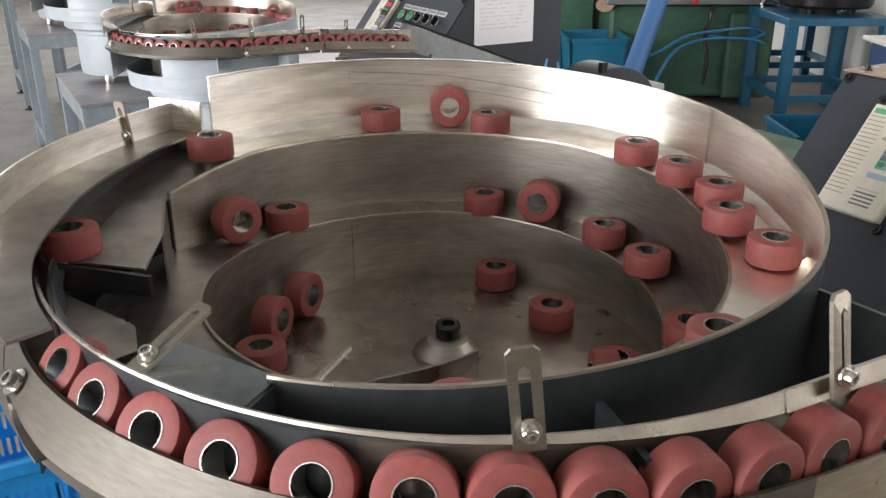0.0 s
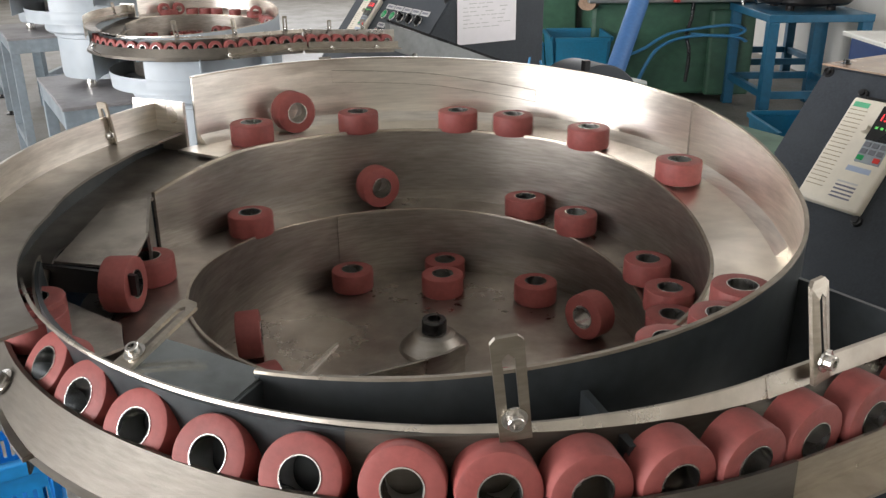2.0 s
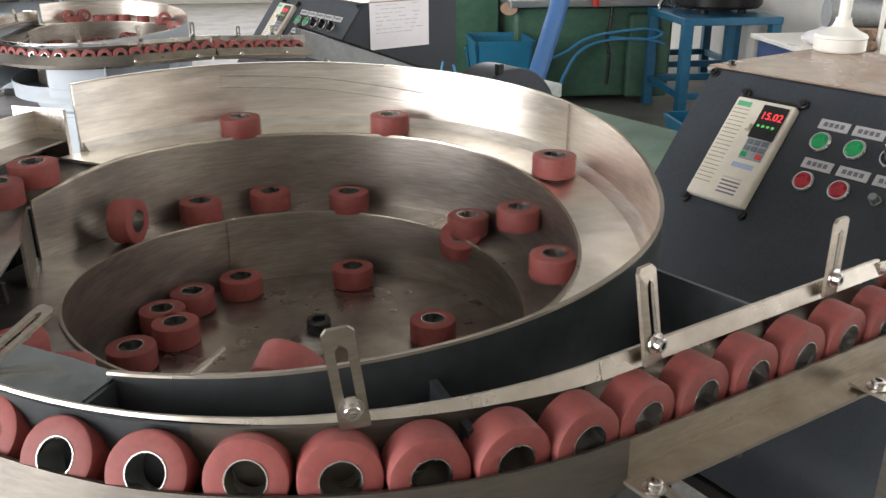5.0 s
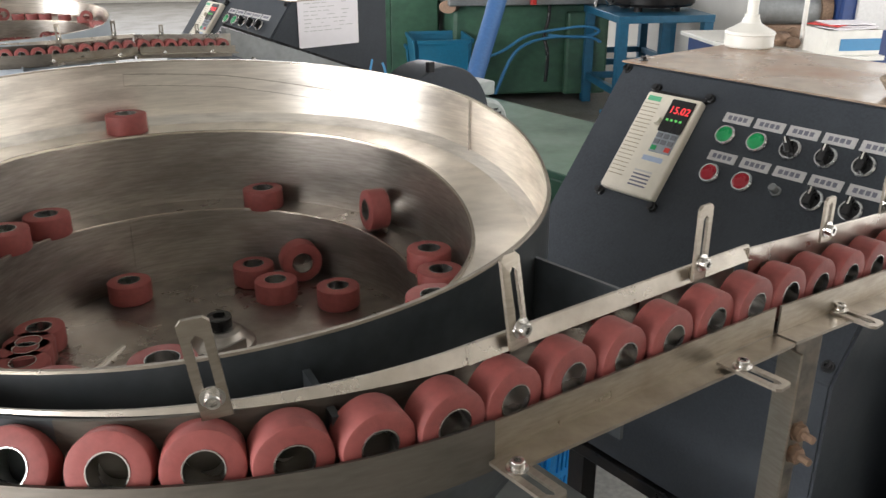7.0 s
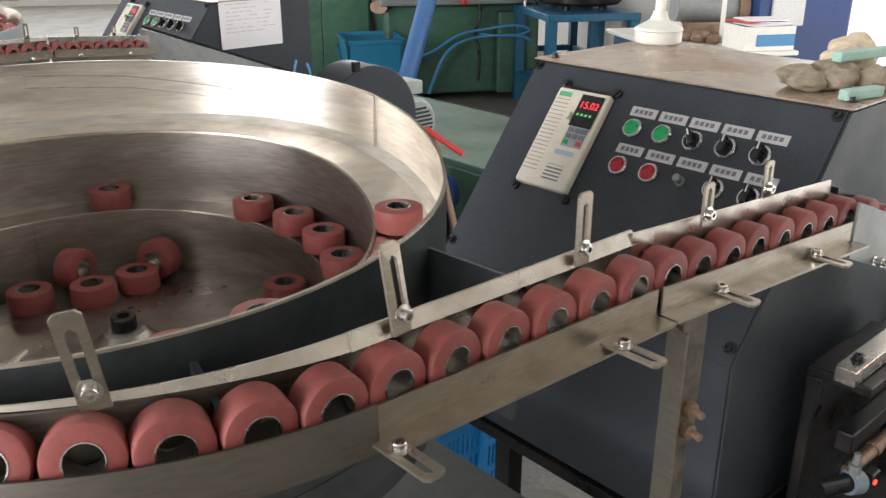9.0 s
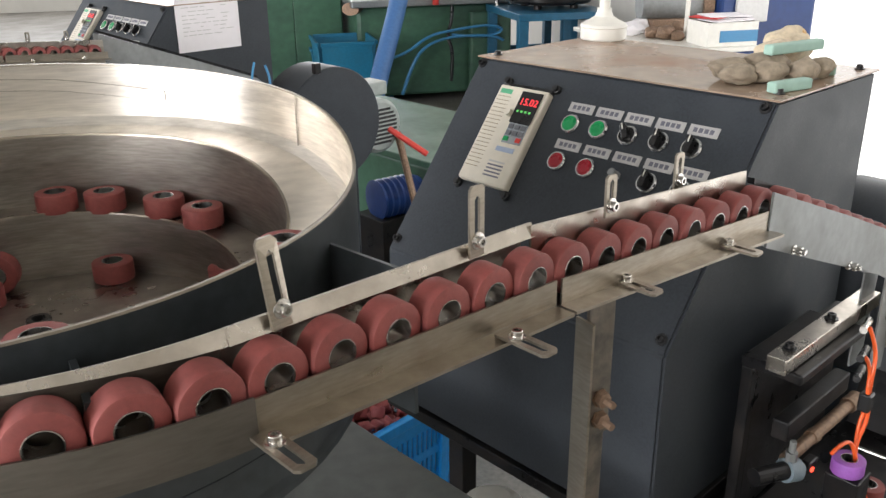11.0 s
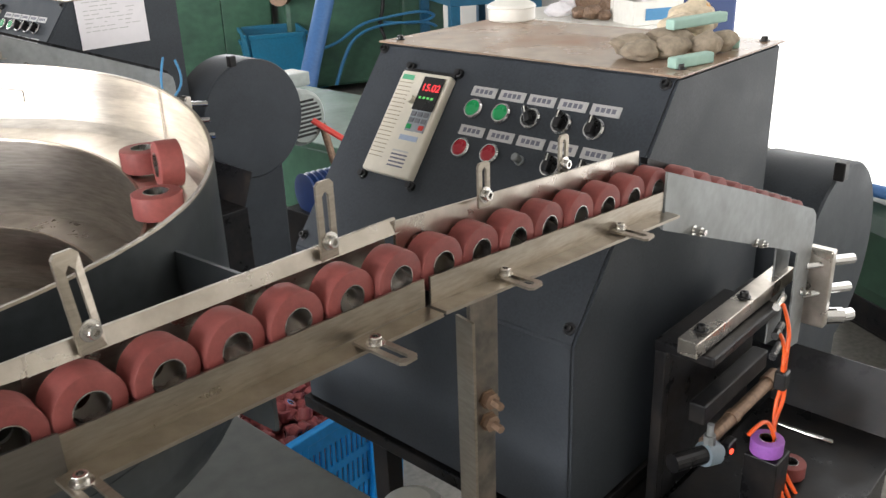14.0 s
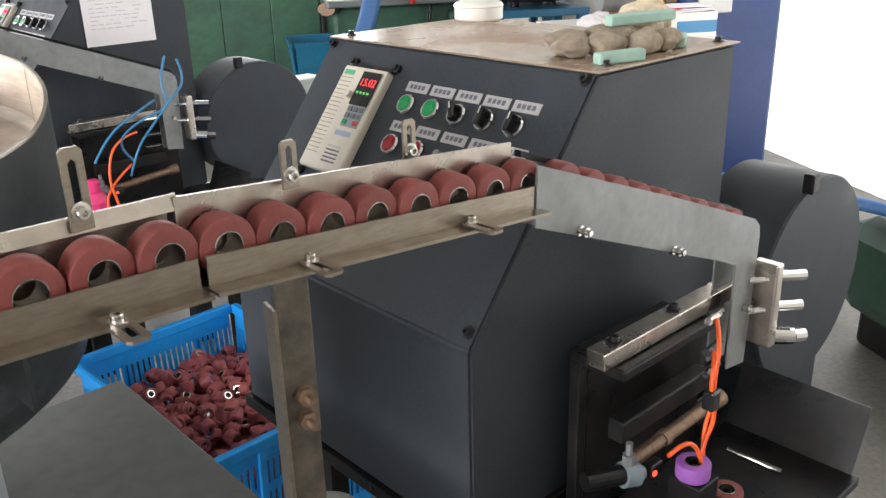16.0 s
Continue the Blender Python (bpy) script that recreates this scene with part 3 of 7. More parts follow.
def straight(name, d0, d1, u0, u1, sec, z_at, mat, label="", parent=None):
    """A strip along the machine: sec is a loop of (du, dz) about the line from (d0, u0) to (d1, u1)."""
    bm = nb()
    loops = []
    for d, u in ((d0, u0), (d1, u1)):
        loops.append([bm.verts.new(MACHINE @ Vector((d, u + a, z_at(d) + b))) for a, b in sec])
    k = len(sec)
    for i in range(k):
        j = (i + 1) % k
        bm.faces.new((loops[0][i], loops[0][j], loops[1][j], loops[1][i]))
    bm.faces.new(loops[0][::-1])
    bm.faces.new(loops[1])
    return part(name, bm, mat, parent or track, label)


FALL = lambda d: CH_Z - max(0.0, d - 0.30) * 0.075      # the second length runs downhill
GAP = 0.287
def rect(a0, a1, b0, b1):
    return [(a0, b0), (a1, b0), (a1, b1), (a0, b1)]


straight("inner_rail", 0.0, GAP + 0.006, -0.390, -0.399, [(0, 0.0555), (0.004, 0.0675), (0.0065, 0.0675), (0.0025, 0.0555)], FALL, POLISHED, "bright steel guide strip")
straight("inner_wall", 0.0, GAP, -0.374, -0.388, rect(0, 0.003, -0.02, 0.054), FALL, MID_STEEL)
straight("channel_floor", 0.0, GAP, -0.413, -0.431, rect(0, 0.042, -0.004, 0.003), FALL, SHADED_STEEL)
straight("outer_guard", 0.0, GAP, -0.412, -0.4285, rect(-0.002, 0, 0.0, 0.026), FALL, RAIL_STEEL, "steel guard strip")
straight("guard_flange", 0.0, GAP, -0.412, -0.4285, rect(-0.022, 0, -0.001, 0.002), FALL, RAIL_STEEL)
straight("inner_rail", GAP + 0.002, 0.652, -0.399, -0.406, [(0, 0.040), (0.0005, 0.066), (0.003, 0.066), (0.003, 0.040)], FALL, POLISHED, "straight steel guide strip")
straight("inner_wall", GAP + 0.004, 0.652, -0.397, -0.404, rect(0, 0.003, -0.02, 0.041), FALL, RAIL_STEEL)
straight("channel_floor", GAP + 0.004, 0.655, -0.436, -0.442, rect(0, 0.045, -0.004, 0), FALL, SHADED_STEEL)
straight("outer_guard", GAP + 0.006, 0.652, -0.4295, -0.436, rect(-0.002, 0, 0.002, 0.0258), FALL, RAIL_STEEL, "straight steel guard strip")
straight("guard_flange", GAP + 0.004, 0.658, -0.4295, -0.436, rect(-0.020, 0, -0.001, 0.002), FALL, RAIL_STEEL)


def slot_bracket(m, width, length, slot0, slot1, bolt_at, mat=RAIL_STEEL, thick=0.0025, label="slotted steel bracket", bend=0.0):
    """A slotted strap: local x across, z along its length, y its thickness; the bolt sits on the -y side."""
    bm = nb()
    w, s = width / 2, width * 0.19
    c = w * 0.35

    def ring(y, zoff=0):
        outer = [(-w, 0), (w, 0), (w, length - c), (w - c, length), (-w + c, length), (-w, length - c)]
        inner = [(-s, slot0 + s), (0, slot0), (s, slot0 + s), (s, slot1 - s), (0, slot1), (-s, slot1 - s)]
        bendy = lambda z: y - bend * (z / length) ** 2
        return [bm.verts.new((x, bendy(z), z)) for x, z in outer], [bm.verts.new((x, bendy(z), z)) for x, z in inner]

    oa, ia = ring(0)
    ob, ib = ring(thick)
    for o, i, flip in ((oa, ia, False), (ob, ib, True)):
        quads = [(o[0], o[1], i[2], i[1], i[0]), (o[1], o[2], i[3], i[2]), (o[2], o[3], o[4], o[5], i[5], i[4], i[3]), (o[5], o[0], i[0], i[5])]
        for q in quads:
            bm.faces.new(q if not flip else q[::-1])
    for a, b in ((oa, ob), (ia, ib)):
        for k in range(6):
            j = (k + 1) % 6
            bm.faces.new((a[k], b[k], b[j], a[j]))
    br = part("slot_bracket", bm, mat, track, label)
    br.matrix_basis = m
    screw(br, pose(0, -bend * (bolt_at / length) ** 2, bolt_at, 90, 0, 0), 0.0047)
    return br


def upright_at(x, y, z, yaw, lean=0):
    return pose(x, y, z, lean, 0, yaw)


# upright slotted brackets on the inner rail
slot_bracket(upright_at(0.041, -0.381, 1.183, 6, 6) @ pose(0, 0, 0, 0, -7, 0), 0.0175, 0.066, 0.012, 0.056, 0.015)
slot_bracket(upright_at(0.227, -0.327, 1.183, 36, 0), 0.0175, 0.062, 0.012, 0.054, 0.014, bend=-0.012)
slot_bracket(upright_at(0.388, -0.242, 1.183, 31, 0), 0.0165, 0.060, 0.012, 0.052, 0.014)
slot_bracket(upright_at(0.537, -0.170, 1.178, 29, 0), 0.015, 0.040, 0.008, 0.036, 0.011)
slot_bracket(upright_at(0.652, -0.087, 1.168, 29, 0), 0.015, 0.040, 0.008, 0.036, 0.011)
slot_bracket(upright_at(-0.340, 0.135, 1.207, -28, 8), 0.014, 0.050, 0.010, 0.044, 0.014)
slot_bracket(pose(-0.197, -0.290, 1.180, -68, 0, -38), 0.0165, 0.062, 0.006, 0.056, 0.012)
# flat slotted brackets under the outer guard
for x, y, z in ((0.213, -0.383, 1.131), (0.407, -0.288, 1.131), (0.545, -0.195, 1.123), (0.703, -0.112, 1.111)):
    o = Vector((x, y, z)) + UV * 0.016
    slot_bracket(Matrix(((-DV.x, 0, -UV.x, o.x), (-DV.y, 0, -UV.y, o.y), (0, -1, 0, o.z), (0, 0, 0, 1))), 0.0175, 0.052, 0.008, 0.048, 0.016)

STAND_STEEL = material("worn_flat_steel", (0.24, 0.21, 0.18), 0.40, 0.9, 0.22, 50, 0.15, (0.07, 0.075, 0.075), 22, 0.8, (1, 1, 0.3), 0.14)
# stand of the straight track
stand = thing("track_stand", "worn bolted flat-steel stand carrying the straight track", "stand")
m = Matrix.Translation((0.527, -0.185, 0)) @ Matrix.Rotation(radians(18), 4, "Z")
part("upper_strap", bx(-0.0155, 0.0155, -0.003, 0.003, 0.955, 1.105, 0.001, m), STAND_STEEL, stand, "worn flat-steel strap")
part("lower_strap", bx(-0.017, 0.017, 0.004, 0.010, 0.0, 1.035, 0.001, m), STAND_STEEL, stand, "flat-steel post")
part("side_strip", bx(-0.0205, -0.0175, -0.012, 0.012, 0.0, 1.085, 0, m), RAIL_STEEL, stand)
for z in (0.973, 0.997):
    bm = nb()
    lathe(bm, [(0, 0), (0.010, 0), (0.010, 0.002), (0.0085, 0.002), (0.0085, 0.008), (0.004, 0.009), (0.004, 0.020), (0, 0.020)], 6, Matrix.Translation((0.002, -0.003, z)) @ Matrix.Rotation(radians(90), 4, "X"), closed=False)
    bmesh.ops.transform(bm, matrix=m, verts=bm.verts)
    part("nut", bm, RUSTY, stand, "rusty nut and bolt end")

# ----- drive and table under the bowl -----
feeder_table = thing("feeder_table", "grey-green steel table under the bowl drive", "table")
m = MACHINE
part("tabletop", bx(-0.40, 0.466, -0.46, 0.30, 0.655, 0.68, 0.003, m), TABLE, feeder_table)
part("skirt", bx(-0.39, 0.456, -0.45, 0.29, 0.60, 0.655, 0, m), TABLE, feeder_table)
for d in (-0.37, 0.436):
    for u in (-0.43, 0.27):
        part("leg", bx(d - 0.025, d + 0.025, u - 0.025, u + 0.025, 0, 0.60, 0.003, m), LEGPAINT, feeder_table)
drive = thing("bowl_drive", "pale blue painted drum-shaped vibratory drive", "drive unit")
bm = nb()
lathe(bm, [(0, 0.72), (0.20, 0.72), (0.205, 0.74), (0.205, 0.90), (0.215, 0.905), (0.215, 0.925), (0, 0.925)], 48, closed=False)
part("drum", bm, DRUM, drive)
bm = nb()
lathe(bm, [(0, 0.925), (0.24, 0.925), (0.25, 0.935), (0.25, 0.978), (0, 0.978)], 48, closed=False)
part("top_plate", bm, DRUM, drive)
for i in range(3):
    a = radians(120 * i + 20)
    bm = nb()
    lathe(bm, [(0, 0.68), (0.022, 0.68), (0.024, 0.70), (0.02, 0.72), (0, 0.72)], 16, Matrix.Translation((0.17 * math.cos(a), 0.17 * math.sin(a), 0)), closed=False)
    part("rubber_foot", bm, BRIGHT, drive)

# ---------- rollers ----------
ROLL_R, ROLL_L, BORE = 0.0240, 0.0235, 0.0118


def roller_mesh():
    h = ROLL_L / 2
    bm = nb()
    lathe(bm, [(BORE + 0.0005, -h), (ROLL_R - 0.002, -h), (ROLL_R - 0.0005, -h + 0.0006), (ROLL_R, -h + 0.002), (ROLL_R, h - 0.002), (ROLL_R - 0.0005, h - 0.0006), (ROLL_R - 0.002, h), (BORE + 0.0005, h)], 40, closed=True)
    bmesh.ops.recalc_face_normals(bm, faces=bm.faces)
    a = bpy.data.meshes.new("tyre")
    bm.to_mesh(a)
    bm.free()
    a.materials.append(RUBBER)
    bm = nb()
    lathe(bm, [(BORE - 0.0003, -h - 0.0005), (BORE + 0.0005, -h - 0.0005), (BORE + 0.0005, h + 0.0005), (BORE - 0.0003, h + 0.0005)], 32, closed=True)
    bmesh.ops.recalc_face_normals(bm, faces=bm.faces)
    b = bpy.data.meshes.new("sleeve")
    bm.to_mesh(b)
    bm.free()
    b.materials.append(SLEEVE_STEEL)
    for me in (a, b):
        me.shade_smooth()
        me.set_sharp_from_angle(angle=radians(40))
    return a, b


TYRE, SLEEVE = roller_mesh()


def roller(m, label, group, tyre=None):
    ob = thing("roller", label, "roller", group, m)
    t = new("tyre", tyre or TYRE)
    t.parent = ob
    s = new("sleeve", SLEEVE)
    s.parent = ob
    s["label"] = "bright steel sleeve"
    return ob


def queue_pose(place, along, tip=0.0):
    """A roller on its rim: its axis lies across the track, towards the outer guard."""
    x = Vector(along).normalized()
    zax = x.cross(Vector((0, 0, 1))).normalized()
    m = Matrix((x, zax.cross(x), zax)).transposed().to_4x4()
    return Matrix.Translation(place) @ m @ pose(0, 0, 0, -tip + random.uniform(-2, 2), 0, 0) @ pose(0, 0, 0, 0, random.uniform(-2, 2), 0) @ pose(0, 0, 0, 0, 0, random.uniform(0, 360))


LQ = "red rubber roller with steel sleeve standing in the track"
GQ = "rollers queued in the track"
PITCH = 0.0494
GUARD_U = table_of([(0, -0.412), (0.287, -0.4285), (0.655, -0.436)])
QUEUE_START = 0.0155
for k in range(14):
    d = 0.0245 + 0.0493 * min(k, 4) + 0.0475 * max(0, k - 4)      # they crowd together on the downhill length
    place = MACHINE @ Vector((d, GUARD_U(d) + 0.0155 + random.uniform(0, 0.002), FALL(d) + ROLL_R + (0.0054 if d < 0.30 else 0.003)))
    roller(queue_pose(place, DV - Vector((0, 0, 0.075 if d > 0.3 else 0)), -1), LQ, GQ)
TIP = table_of([(300, 40), (330, 39), (345, 31), (360, 15), (372, 3), (380, -3), (389.3, -5)])   # how far the rollers lean back
Q_R = table_of([(310, 0.352), (330, 0.362), (345, 0.3735), (360, 0.380), (372, 0.388), (389.3, 0.3965)])
Q_Z = table_of([(310, 1.150), (330, 1.151), (345, 1.1535), (360, 1.156), (372, 1.155), (389.3, 1.154)])
Q_ANGLE = table_of([(0, 385.9), (1, 378.9), (3, 364.6), (4, 357.1), (5, 348.7), (6, 340.0), (7, 330.8), (9, 312.4)])
for k in range(10):
    ang = Q_ANGLE(k)
    roller(queue_pose(polar(Q_R(ang), ang, Q_Z(ang)), Vector((math.cos(radians(ang)), math.sin(radians(ang)), 0)), TIP(ang)), LQ, GQ)

# ---------- control cabinet ----------
SL_TOP, SL_LOW = (0.925, 1.185), (0.685, 0.872)
SL = Vector((SL_LOW[0] - SL_TOP[0], 0, SL_LOW[1] - SL_TOP[1]))
SLOPE = math.degrees(math.atan2(SL_TOP[0] - SL_LOW[0], SL_TOP[1] - SL_LOW[1]))


def on_slope(u, s):
    """The pose of something on the sloping panel: u along the row, s metres down from its top edge; local x to the viewer's right, y up the slope, z outwards."""
    p = Vector((SL_TOP[0], 0, SL_TOP[1])) + SL.normalized() * s + Vector((0, u, 0))
    x = Vector((0, -1, 0))
    y = -SL.normalized()
    z = x.cross(y)
    return MACHINE @ Matrix.Translation(p) @ Matrix((x, y, z)).transposed().to_4x4()


def put(ob, m):
    ob.matrix_basis = m
    return ob


def cabinet(main):
    cab = thing("control_cabinet", "slate-painted steel control cabinet with a sloping panel", "control cabinet")
    prof = [(0.685, 0.57), (0.685, 0.872), (0.925, 1.185), (1.262, 1.185), (1.262, 0.57)]
    bm = nb()
    prism(bm, prof, lambda a, b, k: MACHINE @ Vector((a, k, b)), (-0.305, 0.275))
    bmesh.ops.bevel(bm, geom=bm.edges[:], offset=0.004, segments=2, affect="EDGES")
    part("body", bm, PAINT, cab)
    bm = nb()
    box(bm, 0.921, 1.268, -0.310, 0.280, 1.1853, 1.1885, 0.001, MACHINE)
    part("top_plate", bm, TOPBROWN, cab, "brown stained worn cabinet top")
    bm = nb()
    box(bm, 0.675, 1.272, -0.312, 0.282, 0.548, 0.571, 0.002, MACHINE)
    part("base_channel", bm, BLACK, cab, "black base frame")
    for d in (0.80, 1.22):
        for u in (-0.24, 0.20):
            bm = nb()
            box(bm, d - 0.02, d + 0.02, u - 0.02, u + 0.02, 0.0, 0.548, 0.002, MACHINE)
            part("leg", bm, BLACK, cab)
    # panel screws
    for u, s in ((0.262, 0.012), (-0.290, 0.012), (0.262, 0.372), (-0.290, 0.372)):
        put(screw(cab, Matrix(), 0.0058, mat=BLACK_PLASTIC), on_slope(u, s) @ pose(0, 0, 0.001))
    for d, u in ((0.95, 0.255), (0.965, -0.285), (1.245, -0.285)):
        put(screw(cab, Matrix(), 0.0055, mat=BLACK_PLASTIC), MACHINE @ pose(d, u, 1.1888))
    # frequency inverter
    inv = part("inverter", bx(-0.050, 0.050, -0.0835, 0.0835, -0.002, 0.014, 0.004), CREAM, cab, "cream frequency inverter with red digits")
    put(inv, on_slope(0.128, 0.142) @ Matrix.Diagonal((1.1, 1.1, 1.1, 1)))
    part("keypad", bx(0.004, 0.042, -0.012, 0.074, 0.0135, 0.0155, 0.001), material("keypad_grey", (0.30, 0.33, 0.36), 0.5), inv)
    part("display_bezel", bx(0.002, 0.044, 0.022, 0.076, 0.0155, 0.0170, 0.001), BLACK_PLASTIC, inv)
    cu = bpy.data.curves.new("digits", "FONT")
    cu.body, cu.size, cu.extrude, cu.align_x = "15.02", 0.0165, 0.0002, "CENTER"
    cu.materials.append(DISPLAY)
    dig = new("digits", cu)
    dig.parent = inv
    dig.matrix_basis = pose(0.024, 0.053, 0.0174)
    for k in range(4):
        part("lamp", bx(0.008 + k * 0.008, 0.012 + k * 0.008, 0.040, 0.0435, 0.0170, 0.0176), GREEN_LED, inv)
    bm = nb()
    lathe(bm, [(0, 0.0155), (0.0062, 0.0155), (0.0058, 0.024), (0, 0.024)], 18, pose(-0.004, 0.036, 0), closed=False)
    part("dial_knob", bm, CREAM, inv)
    greys = material("key_grey", (0.16, 0.17, 0.19), 0.5)
    for r in range(3):
        for c in range(3):
            mt = greys
            if r == 2 and c == 0:
                mt = GREEN_LENS
            if r == 2 and c == 2:
                mt = RED
            if r == 2 and c == 1:
                continue
            x0 = 0.006 + c * 0.0125
            part("key", bx(x0, x0 + 0.0095, 0.012 - r * 0.0105, 0.0195 - r * 0.0105, 0.0155, 0.0172, 0.0006), mt, inv)
    for k in range(19):
        part("vent_slot", bx(-0.046, -0.018, -0.060 + k * 0.0068, -0.0588 + k * 0.0068, 0.0135, 0.0143), material("slot_shadow", (0.34, 0.29, 0.20), 0.6) if k == 0 else bpy.data.materials["slot_shadow"], inv)
    for k in range(5):
        part("text_bar", bx(-0.002, 0.030, -0.046 - k * 0.006, -0.0435 - k * 0.006, 0.0138, 0.0143), INK if k else LABEL, inv)
    part("text_bar", bx(0.0, 0.036, -0.027, -0.019, 0.0138, 0.0145), material("blue_print", (0.35, 0.42, 0.55), 0.5), inv)
    part("maker_mark", bx(-0.044, -0.020, 0.068, 0.076, 0.0138, 0.0145), material("green_print", (0.10, 0.40, 0.22), 0.5), inv)
    for x, y in ((-0.047, 0.093), (0.052, 0.093), (-0.052, -0.090), (0.050, -0.090)):
        bm = nb()
        lathe(bm, [(0, 0), (0.0075, 0), (0.0075, 0.006), (0.005, 0.007), (0.005, 0.011), (0, 0.011)], 8, pose(x, y, 0), closed=False)
        part("clamp_nut", bm, BLACK_PLASTIC, inv)
    part("clamp_bar", bx(-0.047, 0.050, 0.0835, 0.0895, 0, 0.008, 0.001), BLACK_PLASTIC, inv, "black clamp bar")

    def ring(parent, m, lens=None):
        bm = nb()
        lathe(bm, [(0.0115, 0), (0.0148, 0), (0.0148, 0.004), (0.0135, 0.0062), (0.0118, 0.0062), (0.0115, 0.003)], 30)
        b = put(part("button_ring", bm, CHROME, parent), m @ Matrix.Diagonal((1.14, 1.14, 1.14, 1)))
        bm = nb()
        if lens is not None:
            lathe(bm, [(0, 0.0075), (0.009, 0.0075), (0.0116, 0.006), (0.0116, 0), (0, 0)], 28, closed=False)
            part("button_lens", bm, lens, b, "green push button" if lens is GREEN_LENS else "red push button")
        return b

    row1, row2 = 0.094, 0.161
    for k, u in enumerate((0.014, -0.042, -0.098, -0.154, -0.210)):
        m = on_slope(u, row1)
        if k < 2:
            ring(cab, m, GREEN_LENS)
        else:
            selector(cab, m, ring, (35, 5, 5)[k - 2])
        label_plate(cab, on_slope(u - 0.006, row1 - 0.031))
    for k, u in enumerate((0.007, -0.051, -0.108, -0.165, -0.222)):
        m = on_slope(u, row2)
        if k < 2:
            ring(cab, m, RED_LENS)
        elif k == 2:
            bm = nb()
            lathe(bm, [(0, 0), (0.008, 0), (0.008, 0.003), (0.006, 0.004), (0.0065, 0.016), (0.005, 0.018), (0, 0.018)], 20, closed=False)
            put(part("small_knob", bm, GUNMETAL, cab, "small grey knob"), m)
        else:
            selector(cab, m, ring, 5)
        label_plate(cab, on_slope(u - 0.006, row2 - 0.031))
    return cab


def selector(cab, m, ring, turn):
    b = ring(cab, m)
    bm = nb()
    lathe(bm, [(0, 0.005), (0.0112, 0.005), (0.0112, 0.001), (0, 0.001)], 24, closed=False)
    box(bm, -0.0042, 0.0042, -0.011, 0.013, 0.004, 0.017, 0.0015)
    k = part("selector_knob", bm, BLACK_PLASTIC, b, "black selector knob")
    k.matrix_basis = pose(0, 0, 0, 0, 0, turn)
    w = part("pointer_mark", bx(-0.0009, 0.0009, 0.003, 0.0128, 0.0168, 0.0174), WHITE_ENAMEL, b)
    w.matrix_basis = pose(0, 0, 0, 0, 0, turn)


def label_plate(cab, m):
    pl = put(part("label_plate", bx(-0.0245, 0.0245, -0.0085, 0.0085, 0, 0.0012, 0.0004), LABEL, cab), m)
    for k in range(4):
        part("text_bar", bx(-0.017 + k * 0.009, -0.0105 + k * 0.009, -0.0035, 0.0038, 0.0012, 0.0015), INK, pl)


near_cabinet = cabinet(True)


# ---------- magazine and grinding unit at the end of the track ----------
def M(d, u, z):
    return MACHINE @ Vector((d, u, z))


